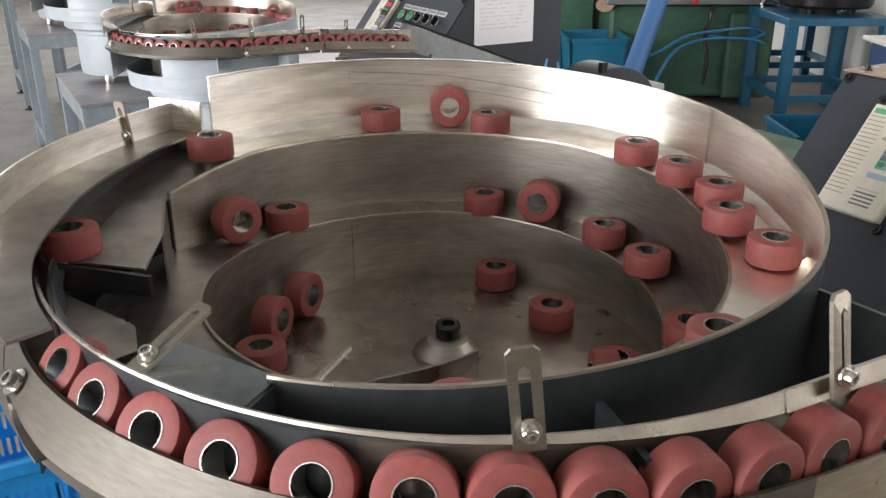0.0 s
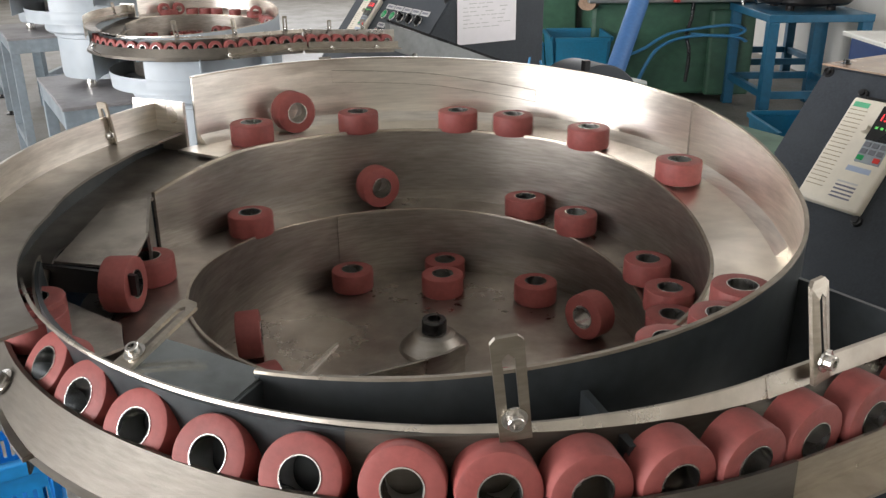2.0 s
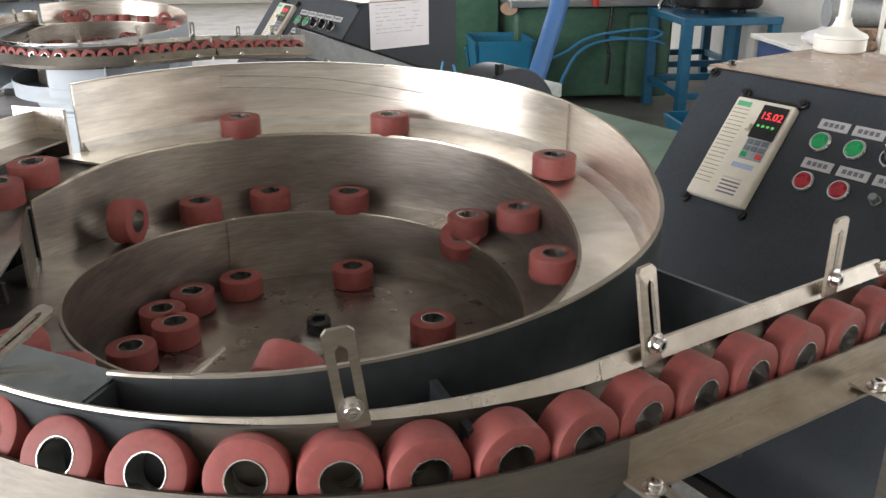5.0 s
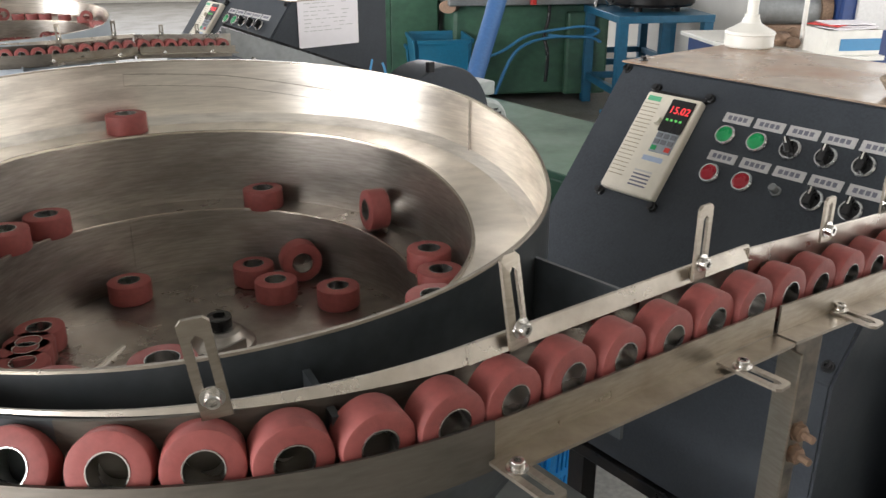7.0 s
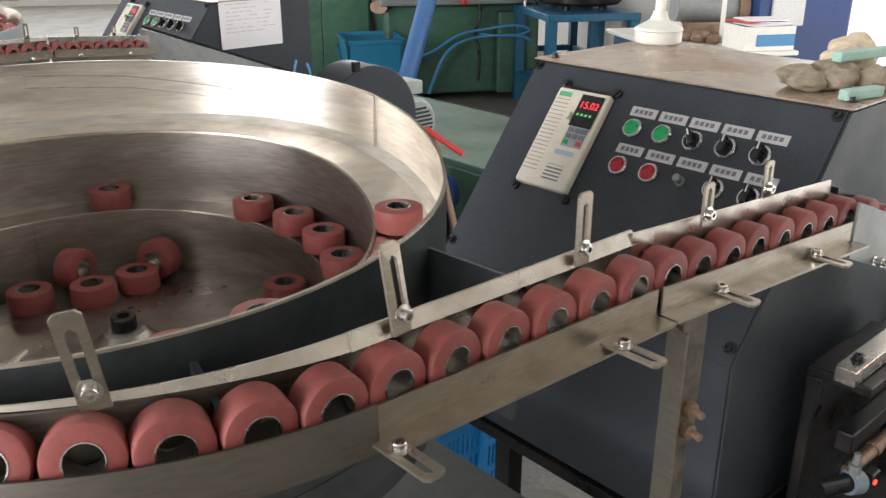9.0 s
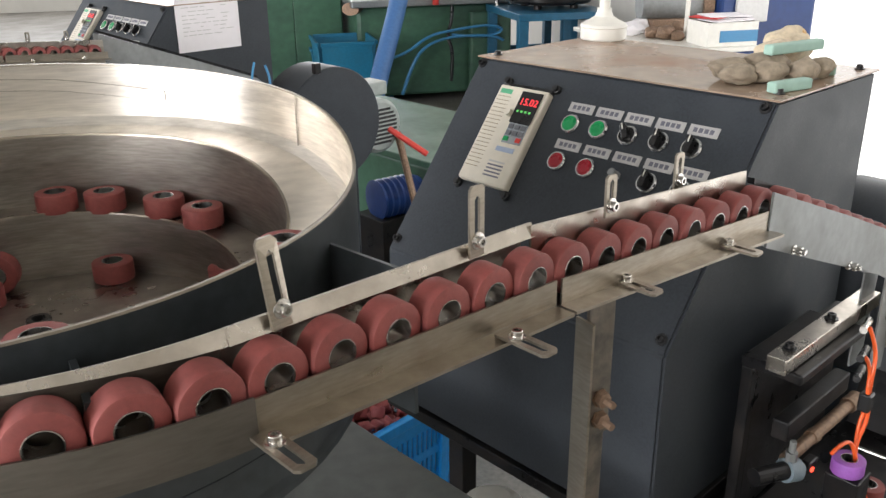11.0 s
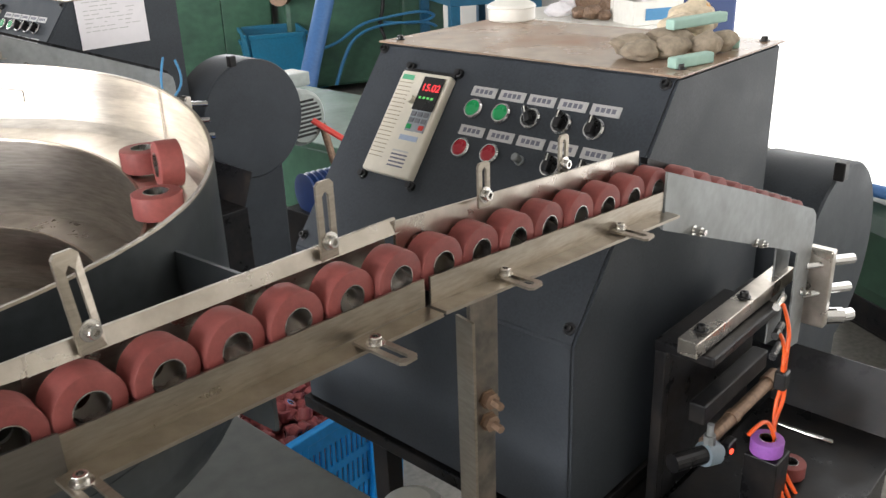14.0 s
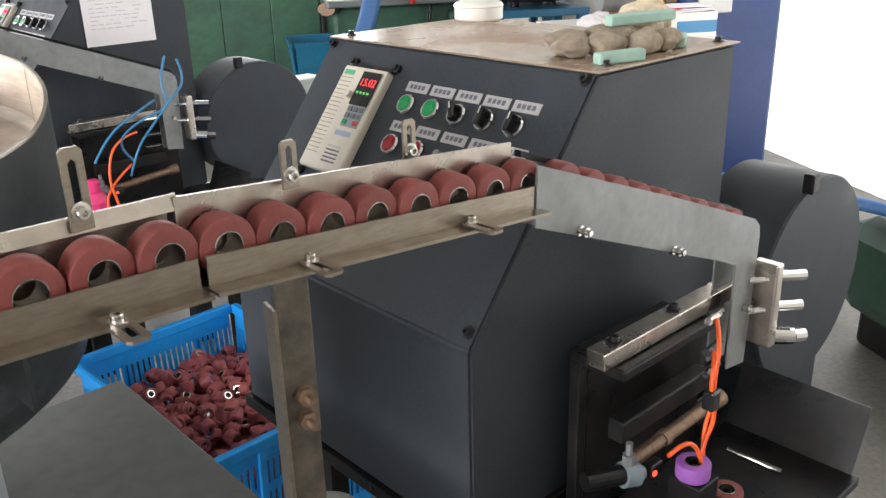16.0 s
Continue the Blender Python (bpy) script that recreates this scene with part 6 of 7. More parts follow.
    moving_roller([(0, 81.2, 0.2943, 1.1615, 0), (0.5, 91.7, 0.2924, 1.1673, 0), (1, 101.5, 0.2906, 1.1745, 0), (1.5, 103, 0.2878, 1.1757, 0), (2, 111.9, 0.2804, 1.1829, 0), (2.5, 118.1, 0.2803, 1.187, 0), (3, 127.3, 0.2803, 1.1919, 0), (3.5, 133.7, 0.2744, 1.1944, 0), (4, 141.5, 0.2723, 1.1967, 0), (4.7, 155.6, 0.274, 1.1992, 0), (5.5, 172.5, 0.2801, 1.201, 0), (6.3, 189.5, 0.2862, 1.2027, 0), (7, 203.9, 0.2862, 1.2041, 0), (7.5, 216.1, 0.2864, 1.2054, 0), (8, 225, 0.2876, 1.2063, 0), (8.5, 233.5, 0.2876, 1.2074, 0), (9, 241.5, 0.2876, 1.2084, 0), (9.5, 241.5, 0.2876, 1.2084, 0), (10.3, 241.5, 0.2876, 1.2084, 0), (11.1, 241.5, 0.2876, 1.2084, 0), (12, 241.5, 0.2876, 1.2084, 0), (12.5, 241.5, 0.2876, 1.2084, 0), (13, 241.5, 0.2876, 1.2084, 0), (13.5, 241.5, 0.2876, 1.2084, 0), (14, 241.5, 0.2876, 1.2084, 0), (14.5, 241.5, 0.2876, 1.2084, 0), (15.2, 241.5, 0.2876, 1.2084, 0), (16, 241.5, 0.2876, 1.2084, 0)], 0)
    moving_roller([(0, 169, 0.2775, 1.2006, 0), (0.5, 176, 0.2707, 1.2013, 0), (1, 181.5, 0.2775, 1.2019, 0), (1.5, 192, 0.2775, 1.2029, 0), (2, 198.9, 0.268, 1.2036, 0), (2.5, 206.6, 0.2918, 1.2044, 0), (3, 218.6, 0.2918, 1.2056, 0), (3.5, 228.1, 0.2772, 1.2066, 0), (4, 241.8, 0.2733, 1.2085, 0), (4.7, 258.1, 0.2927, 1.1998, 0), (5.5, 267, 0.3065, 1.1923, 0), (6.3, 267, 0.3065, 1.1923, 0), (7, 267, 0.3065, 1.1923, 0), (7.5, 267, 0.3065, 1.1923, 0), (8, 267, 0.3065, 1.1923, 0), (8.5, 267, 0.3065, 1.1923, 0), (9, 267, 0.3065, 1.1923, 0), (9.5, 267, 0.3065, 1.1923, 0), (10.3, 267, 0.3065, 1.1923, 0), (11.1, 267, 0.3065, 1.1923, 0), (12, 267, 0.3065, 1.1923, 0), (12.5, 267, 0.3065, 1.1923, 0), (13, 267, 0.3065, 1.1923, 0), (13.5, 267, 0.3065, 1.1923, 0), (14, 267, 0.3065, 1.1923, 0), (14.5, 267, 0.3065, 1.1923, 0), (15.2, 267, 0.3065, 1.1923, 0), (16, 267, 0.3065, 1.1923, 0)], 0)
    moving_roller([(0, 179.3, 0.297, 1.2142, 88), (0.5, 186.2, 0.2966, 1.2149, 88), (1, 191, 0.2951, 1.2154, 88), (1.5, 202.3, 0.297, 1.2165, 88), (2, 213.5, 0.2951, 1.2176, 88), (2.5, 221.5, 0.2926, 1.2184, 88), (3, 229, 0.2923, 1.2068, 0), (3.5, 240.3, 0.2821, 1.2083, 0), (4, 262.7, 0.2967, 1.1959, 0), (4.7, 275.5, 0.3255, 1.1853, 0), (5.5, 275.5, 0.3255, 1.1853, 0), (6.3, 275.5, 0.3255, 1.1853, 0), (7, 275.5, 0.3255, 1.1853, 0), (7.5, 275.5, 0.3255, 1.1853, 0), (8, 275.5, 0.3255, 1.1853, 0), (8.5, 275.5, 0.3255, 1.1853, 0), (9, 275.5, 0.3255, 1.1853, 0), (9.5, 275.5, 0.3255, 1.1853, 0), (10.3, 275.5, 0.3255, 1.1853, 0), (11.1, 275.5, 0.3255, 1.1853, 0), (12, 275.5, 0.3255, 1.1853, 0), (12.5, 275.5, 0.3255, 1.1853, 0), (13, 275.5, 0.3255, 1.1853, 0), (13.5, 275.5, 0.3255, 1.1853, 0), (14, 275.5, 0.3255, 1.1853, 0), (14.5, 275.5, 0.3255, 1.1853, 0), (15.2, 275.5, 0.3255, 1.1853, 0), (16, 275.5, 0.3255, 1.1853, 0)], 0)
    moving_roller([(0, 196.2, 0.2895, 1.2034, 0), (0.5, 207.3, 0.2777, 1.2045, 0), (1, 215.4, 0.2853, 1.2053, 0), (1.5, 221.9, 0.2797, 1.2059, 0), (2, 226.3, 0.2797, 1.2064, 0), (2.5, 234.9, 0.2842, 1.2075, 0), (3, 249.1, 0.2874, 1.2034, 0), (3.5, 265.9, 0.3041, 1.1932, 0), (4, 280.2, 0.3302, 1.1813, 0), (4.7, 284, 0.334, 1.1782, 0), (5.5, 284, 0.334, 1.1782, 0), (6.3, 284, 0.334, 1.1782, 0), (7, 284, 0.334, 1.1782, 0), (7.5, 284, 0.334, 1.1782, 0), (8, 284, 0.334, 1.1782, 0), (8.5, 284, 0.334, 1.1782, 0), (9, 284, 0.334, 1.1782, 0), (9.5, 284, 0.334, 1.1782, 0), (10.3, 284, 0.334, 1.1782, 0), (11.1, 284, 0.334, 1.1782, 0), (12, 284, 0.334, 1.1782, 0), (12.5, 284, 0.334, 1.1782, 0), (13, 284, 0.334, 1.1782, 0), (13.5, 284, 0.334, 1.1782, 0), (14, 284, 0.334, 1.1782, 0), (14.5, 284, 0.334, 1.1782, 0), (15.2, 284, 0.334, 1.1782, 0), (16, 284, 0.334, 1.1782, 0)], 0)
    moving_roller([(0, 242.4, 0.2843, 1.2085, 0), (0.5, 258.2, 0.2927, 1.1997, 0), (1, 272, 0.3181, 1.1882, 0), (1.5, 286.4, 0.3364, 1.1753, 0), (2, 298.1, 0.3481, 1.1577, 0), (2.5, 292.5, 0.3425, 1.1661, 0), (3, 292.5, 0.3425, 1.1661, 0), (3.5, 292.5, 0.3425, 1.1661, 0), (4, 292.5, 0.3425, 1.1661, 0), (4.7, 292.5, 0.3425, 1.1661, 0), (5.5, 292.5, 0.3425, 1.1661, 0), (6.3, 292.5, 0.3425, 1.1661, 0), (7, 292.5, 0.3425, 1.1661, 0), (7.5, 292.5, 0.3425, 1.1661, 0), (8, 292.5, 0.3425, 1.1661, 0), (8.5, 292.5, 0.3425, 1.1661, 0), (9, 292.5, 0.3425, 1.1661, 0), (9.5, 292.5, 0.3425, 1.1661, 0), (10.3, 292.5, 0.3425, 1.1661, 0), (11.1, 292.5, 0.3425, 1.1661, 0), (12, 292.5, 0.3425, 1.1661, 0), (12.5, 292.5, 0.3425, 1.1661, 0), (13, 292.5, 0.3425, 1.1661, 0), (13.5, 292.5, 0.3425, 1.1661, 0), (14, 292.5, 0.3425, 1.1661, 0), (14.5, 292.5, 0.3425, 1.1661, 0), (15.2, 292.5, 0.3425, 1.1661, 0), (16, 292.5, 0.3425, 1.1661, 0)], 0)
    moving_roller([(0, 282, 0.332, 1.1799, 0), (0.5, 288.1, 0.3381, 1.1727, 0), (1, 299.5, 0.3495, 1.1556, 0), (1.5, 301, 0.35, 1.1533, 0), (2, 301, 0.35, 1.1533, 0), (2.5, 301, 0.35, 1.1533, 0), (3, 301, 0.35, 1.1533, 0), (3.5, 301, 0.35, 1.1533, 0), (4, 301, 0.35, 1.1533, 0), (4.7, 301, 0.35, 1.1533, 0), (5.5, 301, 0.35, 1.1533, 0), (6.3, 301, 0.35, 1.1533, 0), (7, 301, 0.35, 1.1533, 0), (7.5, 301, 0.35, 1.1533, 0), (8, 301, 0.35, 1.1533, 0), (8.5, 301, 0.35, 1.1533, 0), (9, 301, 0.35, 1.1533, 0), (9.5, 301, 0.35, 1.1533, 0), (10.3, 301, 0.35, 1.1533, 0), (11.1, 301, 0.35, 1.1533, 0), (12, 301, 0.35, 1.1533, 0), (12.5, 301, 0.35, 1.1533, 0), (13, 301, 0.35, 1.1533, 0), (13.5, 301, 0.35, 1.1533, 0), (14, 301, 0.35, 1.1533, 0), (14.5, 301, 0.35, 1.1533, 0), (15.2, 301, 0.35, 1.1533, 0), (16, 301, 0.35, 1.1533, 0)], 0)
    moving_roller([(0, 44.2, 0.2815, 1.1532, 0), (0.5, 53.1, 0.2805, 1.1552, 0), (1, 66.1, 0.2815, 1.1581, 0), (1.5, 58.2, 0.284, 1.1689, 88), (2, 57.2, 0.2866, 1.1561, 0), (2.5, 65.8, 0.2866, 1.158, 0), (3, 77.4, 0.2898, 1.1606, 0), (3.5, 88, 0.2915, 1.1645, 0), (4, 93.6, 0.2918, 1.1686, 0), (4.7, 107.6, 0.2865, 1.1795, 0), (5.5, 125, 0.2772, 1.1907, 0), (6.3, 142.3, 0.268, 1.197, 0), (7, 130.7, 0.226, 1.118, 88), (7.5, 128.7, 0.182, 1.0534, 88), (8, 141.8, 0.182, 1.0534, 88), (8.5, 157.4, 0.182, 1.0534, 88), (9, 173.2, 0.182, 1.0534, 88), (9.5, 182.7, 0.182, 1.0534, 88), (10.3, 193.9, 0.182, 1.0534, 88), (11.1, 205.1, 0.182, 1.0534, 88), (12, 217.7, 0.182, 1.0534, 88), (12.5, 224.7, 0.182, 1.0534, 88), (13, 231.7, 0.182, 1.0534, 88), (13.5, 238.7, 0.182, 1.0534, 88), (14, 245.7, 0.182, 1.0534, 88), (14.5, 252.7, 0.182, 1.0534, 88), (15.2, 262.5, 0.182, 1.0534, 88), (16, 273.7, 0.182, 1.0534, 88)], -25)
    moving_roller([(0, 12.5, 0.2905, 1.1483, 0), (0.5, 21, 0.2905, 1.1496, 0), (1, 29.5, 0.2905, 1.1509, 0), (1.5, 38, 0.2905, 1.1523, 0), (2, 46.5, 0.2905, 1.1537, 0), (2.5, 55, 0.2905, 1.1556, 0), (3, 63.6, 0.2904, 1.1575, 0), (3.5, 73.5, 0.2903, 1.1598, 0), (4, 83.7, 0.287, 1.1621, 0), (4.7, 103.2, 0.2537, 1.1759, 0), (5.5, 127.9, 0.2061, 1.0408, 0), (6.3, 152.6, 0.1584, 1.0408, 0), (7, 170.9, 0.1642, 1.0408, 0), (7.5, 182.4, 0.165, 1.0408, 0), (8, 196.6, 0.1656, 1.0408, 0), (8.5, 210.7, 0.1653, 1.0408, 0), (9, 223.2, 0.1656, 1.0408, 0), (9.5, 230.2, 0.1656, 1.0408, 0), (10.3, 241.4, 0.1656, 1.0408, 0), (11.1, 252.6, 0.1656, 1.0408, 0), (12, 265.2, 0.1656, 1.0408, 0), (12.5, 272.2, 0.1656, 1.0408, 0), (13, 279.2, 0.1656, 1.0408, 0), (13.5, 286.2, 0.1656, 1.0408, 0), (14, 293.2, 0.1656, 1.0408, 0), (14.5, 300.2, 0.1656, 1.0408, 0), (15.2, 310, 0.1656, 1.0408, 0), (16, 321.2, 0.1656, 1.0408, 0)], 0)
    moving_roller([(0, 1, 0.2852, 1.1465, 0), (0.5, 9.5, 0.2852, 1.1478, 0), (1, 18, 0.2852, 1.1491, 0), (1.5, 26.5, 0.2852, 1.1505, 0), (2, 35, 0.2852, 1.1518, 0), (2.5, 43.5, 0.2852, 1.1531, 0), (3, 52, 0.2852, 1.1549, 0), (3.5, 60.5, 0.2852, 1.1568, 0), (4, 70.1, 0.2852, 1.159, 0), (4.7, 80.3, 0.252, 1.1613, 0), (5.5, 90.2, 0.1989, 1.0408, 0), (6.3, 100.1, 0.1457, 1.0408, 0), (7, 124.2, 0.1481, 1.0408, 0), (7.5, 140.1, 0.1491, 1.0408, 0), (8, 152, 0.1501, 1.0408, 0), (8.5, 166, 0.1525, 1.0408, 0), (9, 180.6, 0.1519, 1.0408, 0), (9.5, 192.3, 0.1538, 1.0408, 0), (10.3, 203.5, 0.1538, 1.0408, 0), (11.1, 214.7, 0.1538, 1.0408, 0), (12, 227.3, 0.1538, 1.0408, 0), (12.5, 234.3, 0.1538, 1.0408, 0), (13, 241.3, 0.1538, 1.0408, 0), (13.5, 248.3, 0.1538, 1.0408, 0), (14, 255.3, 0.1538, 1.0408, 0), (14.5, 262.3, 0.1538, 1.0408, 0), (15.2, 272.1, 0.1538, 1.0408, 0), (16, 283.3, 0.1538, 1.0408, 0)], 0)
    moving_roller([(0, 248.7, 0.236, 1.142, 88), (0.5, 264, 0.2458, 1.1463, 88), (1, 275.7, 0.262, 1.1493, 88), (1.5, 280.4, 0.2686, 1.15, 88), (2, 291, 0.2794, 1.1516, 88), (2.5, 302.2, 0.2861, 1.1531, 88), (3, 313.5, 0.2866, 1.1543, 88), (3.5, 324.8, 0.2871, 1.1554, 88), (4, 336.1, 0.2876, 1.1565, 88), (4.7, 351.9, 0.2662, 1.1581, 88), (5.5, 370, 0.2695, 1.1479, 0), (6.3, 388, 0.2728, 1.1507, 0), (7, 403.8, 0.2757, 1.1532, 0), (7.5, 415.1, 0.2778, 1.1556, 0), (8, 426.4, 0.2798, 1.1582, 0), (8.5, 433.5, 0.279, 1.1598, 0), (9, 441.9, 0.279, 1.1617, 0), (9.5, 452.7, 0.2798, 1.168, 0), (10.3, 466.6, 0.2456, 1.1786, 0), (11.1, 480.5, 0.2113, 1.0408, 0), (12, 496.1, 0.1728, 1.0408, 0), (12.5, 512.2, 0.1728, 1.0408, 0), (13, 527.6, 0.1728, 1.0408, 0), (13.5, 534.6, 0.1728, 1.0408, 0), (14, 541.6, 0.1728, 1.0408, 0), (14.5, 548.6, 0.1728, 1.0408, 0), (15.2, 558.4, 0.1728, 1.0408, 0), (16, 569.6, 0.1728, 1.0408, 0)], -25)
    moving_roller([(0, 231.7, 0.226, 1.1252, 0), (0.5, 246.8, 0.226, 1.1289, 0), (1, 261.4, 0.2426, 1.133, 0), (1.5, 270.2, 0.2544, 1.1355, 0), (2, 276.9, 0.2637, 1.1369, 0), (2.5, 284.4, 0.2742, 1.138, 0), (3, 291.5, 0.2798, 1.1391, 0), (3.5, 300.6, 0.286, 1.1404, 0), (4, 308.8, 0.2864, 1.1412, 0), (4.7, 320.3, 0.2869, 1.1424, 0), (5.5, 333.5, 0.2875, 1.1437, 0), (6.3, 346.6, 0.258, 1.145, 0), (7, 358.1, 0.2599, 1.1462, 0), (7.5, 366.4, 0.2613, 1.1473, 0), (8, 374.6, 0.2627, 1.1486, 0), (8.5, 382.8, 0.264, 1.1499, 0), (9, 391, 0.2654, 1.1512, 0), (9.5, 399.3, 0.2668, 1.1525, 0), (10.3, 412.4, 0.269, 1.155, 0), (11.1, 425.6, 0.2712, 1.158, 0), (12, 440.4, 0.2737, 1.1613, 0), (12.5, 448.6, 0.2751, 1.165, 0), (13, 455.8, 0.2768, 1.1703, 0), (13.5, 466.4, 0.2785, 1.1784, 0), (14, 471.5, 0.2785, 1.1825, 0), (14.5, 479.6, 0.2786, 1.1878, 0), (15.2, 491.5, 0.2786, 1.1938, 0), (16, 505.1, 0.2786, 1.1978, 0)], 0)
    moving_roller([(0, 168.7, 0.226, 1.1153, 0), (0.5, 185.1, 0.226, 1.1181, 0), (1, 203.3, 0.226, 1.1201, 0), (1.5, 221.4, 0.226, 1.1228, 0), (2, 240, 0.226, 1.1272, 0), (2.5, 257.4, 0.2398, 1.1319, 0), (3, 271.9, 0.2568, 1.136, 0), (3.5, 284.1, 0.2738, 1.138, 0), (4, 298, 0.2845, 1.1401, 0), (4.7, 307.8, 0.2863, 1.1411, 0), (5.5, 320.5, 0.2869, 1.1424, 0), (6.3, 333.1, 0.2875, 1.1437, 0), (7, 344.1, 0.288, 1.1448, 0), (7.5, 352, 0.2669, 1.1456, 0), (8, 359.9, 0.2686, 1.1463, 0), (8.5, 367.8, 0.2704, 1.1476, 0), (9, 375.7, 0.2721, 1.1488, 0), (9.5, 383.6, 0.2739, 1.15, 0), (10.3, 396.2, 0.2766, 1.152, 0), (11.1, 408.9, 0.2794, 1.1542, 0), (12, 423.1, 0.2826, 1.1574, 0), (12.5, 431, 0.2843, 1.1592, 0), (13, 438.8, 0.286, 1.161, 0), (13.5, 446.7, 0.2878, 1.1636, 0), (14, 461.3, 0.2878, 1.1869, 88), (14.5, 468.3, 0.2878, 1.1926, 88), (15.2, 480.2, 0.2878, 1.2007, 88), (16, 493.8, 0.2878, 1.207, 88)], 0)
    moving_roller([(0, 151.6, 0.226, 1.124, 88), (0.5, 165.7, 0.226, 1.1271, 88), (1, 173.7, 0.226, 1.1289, 88), (1.5, 184.4, 0.226, 1.1306, 88), (2, 196.2, 0.2317, 1.1319, 88), (2.5, 204.4, 0.2332, 1.1328, 88), (3, 210.6, 0.2332, 1.1334, 88), (3.5, 210.6, 0.2317, 1.1334, 88), (4, 229.2, 0.2304, 1.1372, 88), (4.7, 239.2, 0.2272, 1.1395, 88), (5.5, 252.4, 0.2266, 1.143, 88), (6.3, 265.7, 0.2481, 1.1468, 88), (7, 271.3, 0.2559, 1.1484, 88), (7.5, 275.3, 0.2615, 1.1492, 88), (8, 279.3, 0.267, 1.1498, 88), (8.5, 283.3, 0.2726, 1.1504, 88), (9, 287.3, 0.2767, 1.151, 88), (9.5, 291.3, 0.2796, 1.1516, 88), (10.3, 297.7, 0.2843, 1.1526, 88), (11.1, 304.1, 0.2862, 1.1533, 88), (12, 311.3, 0.2865, 1.154, 88), (12.5, 315.3, 0.2867, 1.1544, 88), (13, 319.3, 0.2869, 1.1548, 88), (13.5, 323.3, 0.287, 1.1552, 88), (14, 327.3, 0.2872, 1.1556, 88), (14.5, 331.3, 0.2874, 1.156, 88), (15.2, 336.9, 0.2876, 1.1566, 88), (16, 343.3, 0.2879, 1.1572, 88)], 12)
    moving_roller([(0, 129.3, 0.226, 1.1049, 0), (0.5, 145.9, 0.226, 1.1101, 0), (1, 158.7, 0.182, 1.0408, 0), (1.5, 164.4, 0.182, 1.0408, 0), (2, 175.4, 0.182, 1.0408, 0), (2.5, 187.5, 0.182, 1.0408, 0), (3, 202.4, 0.182, 1.0408, 0), (3.5, 217.5, 0.182, 1.0408, 0), (4, 231, 0.182, 1.0408, 0), (4.7, 243.6, 0.182, 1.0408, 0), (5.5, 254.8, 0.182, 1.0408, 0), (6.3, 266, 0.182, 1.0408, 0), (7, 275.8, 0.182, 1.0408, 0), (7.5, 282.8, 0.182, 1.0408, 0), (8, 289.8, 0.182, 1.0408, 0), (8.5, 296.8, 0.182, 1.0408, 0), (9, 303.8, 0.182, 1.0408, 0), (9.5, 310.8, 0.182, 1.0408, 0), (10.3, 322, 0.182, 1.0408, 0), (11.1, 333.2, 0.182, 1.0408, 0), (12, 345.8, 0.182, 1.0408, 0), (12.5, 352.8, 0.182, 1.0408, 0), (13, 359.8, 0.182, 1.0408, 0), (13.5, 366.8, 0.182, 1.0408, 0), (14, 373.8, 0.182, 1.0408, 0), (14.5, 380.8, 0.182, 1.0408, 0), (15.2, 390.6, 0.182, 1.0408, 0), (16, 401.8, 0.182, 1.0408, 0)], 0)
    moving_roller([(0, 111.2, 0.226, 1.0975, 0), (0.5, 122.4, 0.226, 1.1021, 0), (1, 134.4, 0.226, 1.1069, 0), (1.5, 139.3, 0.2296, 1.1086, 0), (2, 151.3, 0.2306, 1.1113, 0), (2.5, 161.4, 0.2327, 1.1136, 0), (3, 173.5, 0.2341, 1.1163, 0), (3.5, 184.4, 0.2341, 1.118, 0), (4, 192.5, 0.2346, 1.1189, 0), (4.7, 209.1, 0.2311, 1.1207, 0), (5.5, 229.7, 0.2286, 1.1248, 0), (6.3, 250.4, 0.226, 1.1299, 0), (7, 269.7, 0.2536, 1.1354, 0), (7.5, 282.5, 0.2715, 1.1378, 0), (8, 295.3, 0.2826, 1.1397, 0), (8.5, 308.2, 0.2864, 1.1412, 0), (9, 321, 0.2869, 1.1425, 0), (9.5, 333.9, 0.2875, 1.1437, 0), (10.3, 354.4, 0.2473, 1.1458, 0), (11.1, 375, 0.2518, 1.1487, 0), (12, 398.1, 0.2568, 1.1523, 0), (12.5, 410.9, 0.2596, 1.1547, 0), (13, 423.8, 0.2624, 1.1576, 0), (13.5, 436.6, 0.2652, 1.1605, 0), (14, 449.5, 0.268, 1.1656, 0), (14.5, 460.5, 0.268, 1.1738, 0), (15.2, 472.4, 0.268, 1.1833, 0), (16, 486, 0.268, 1.1912, 0)], 0)
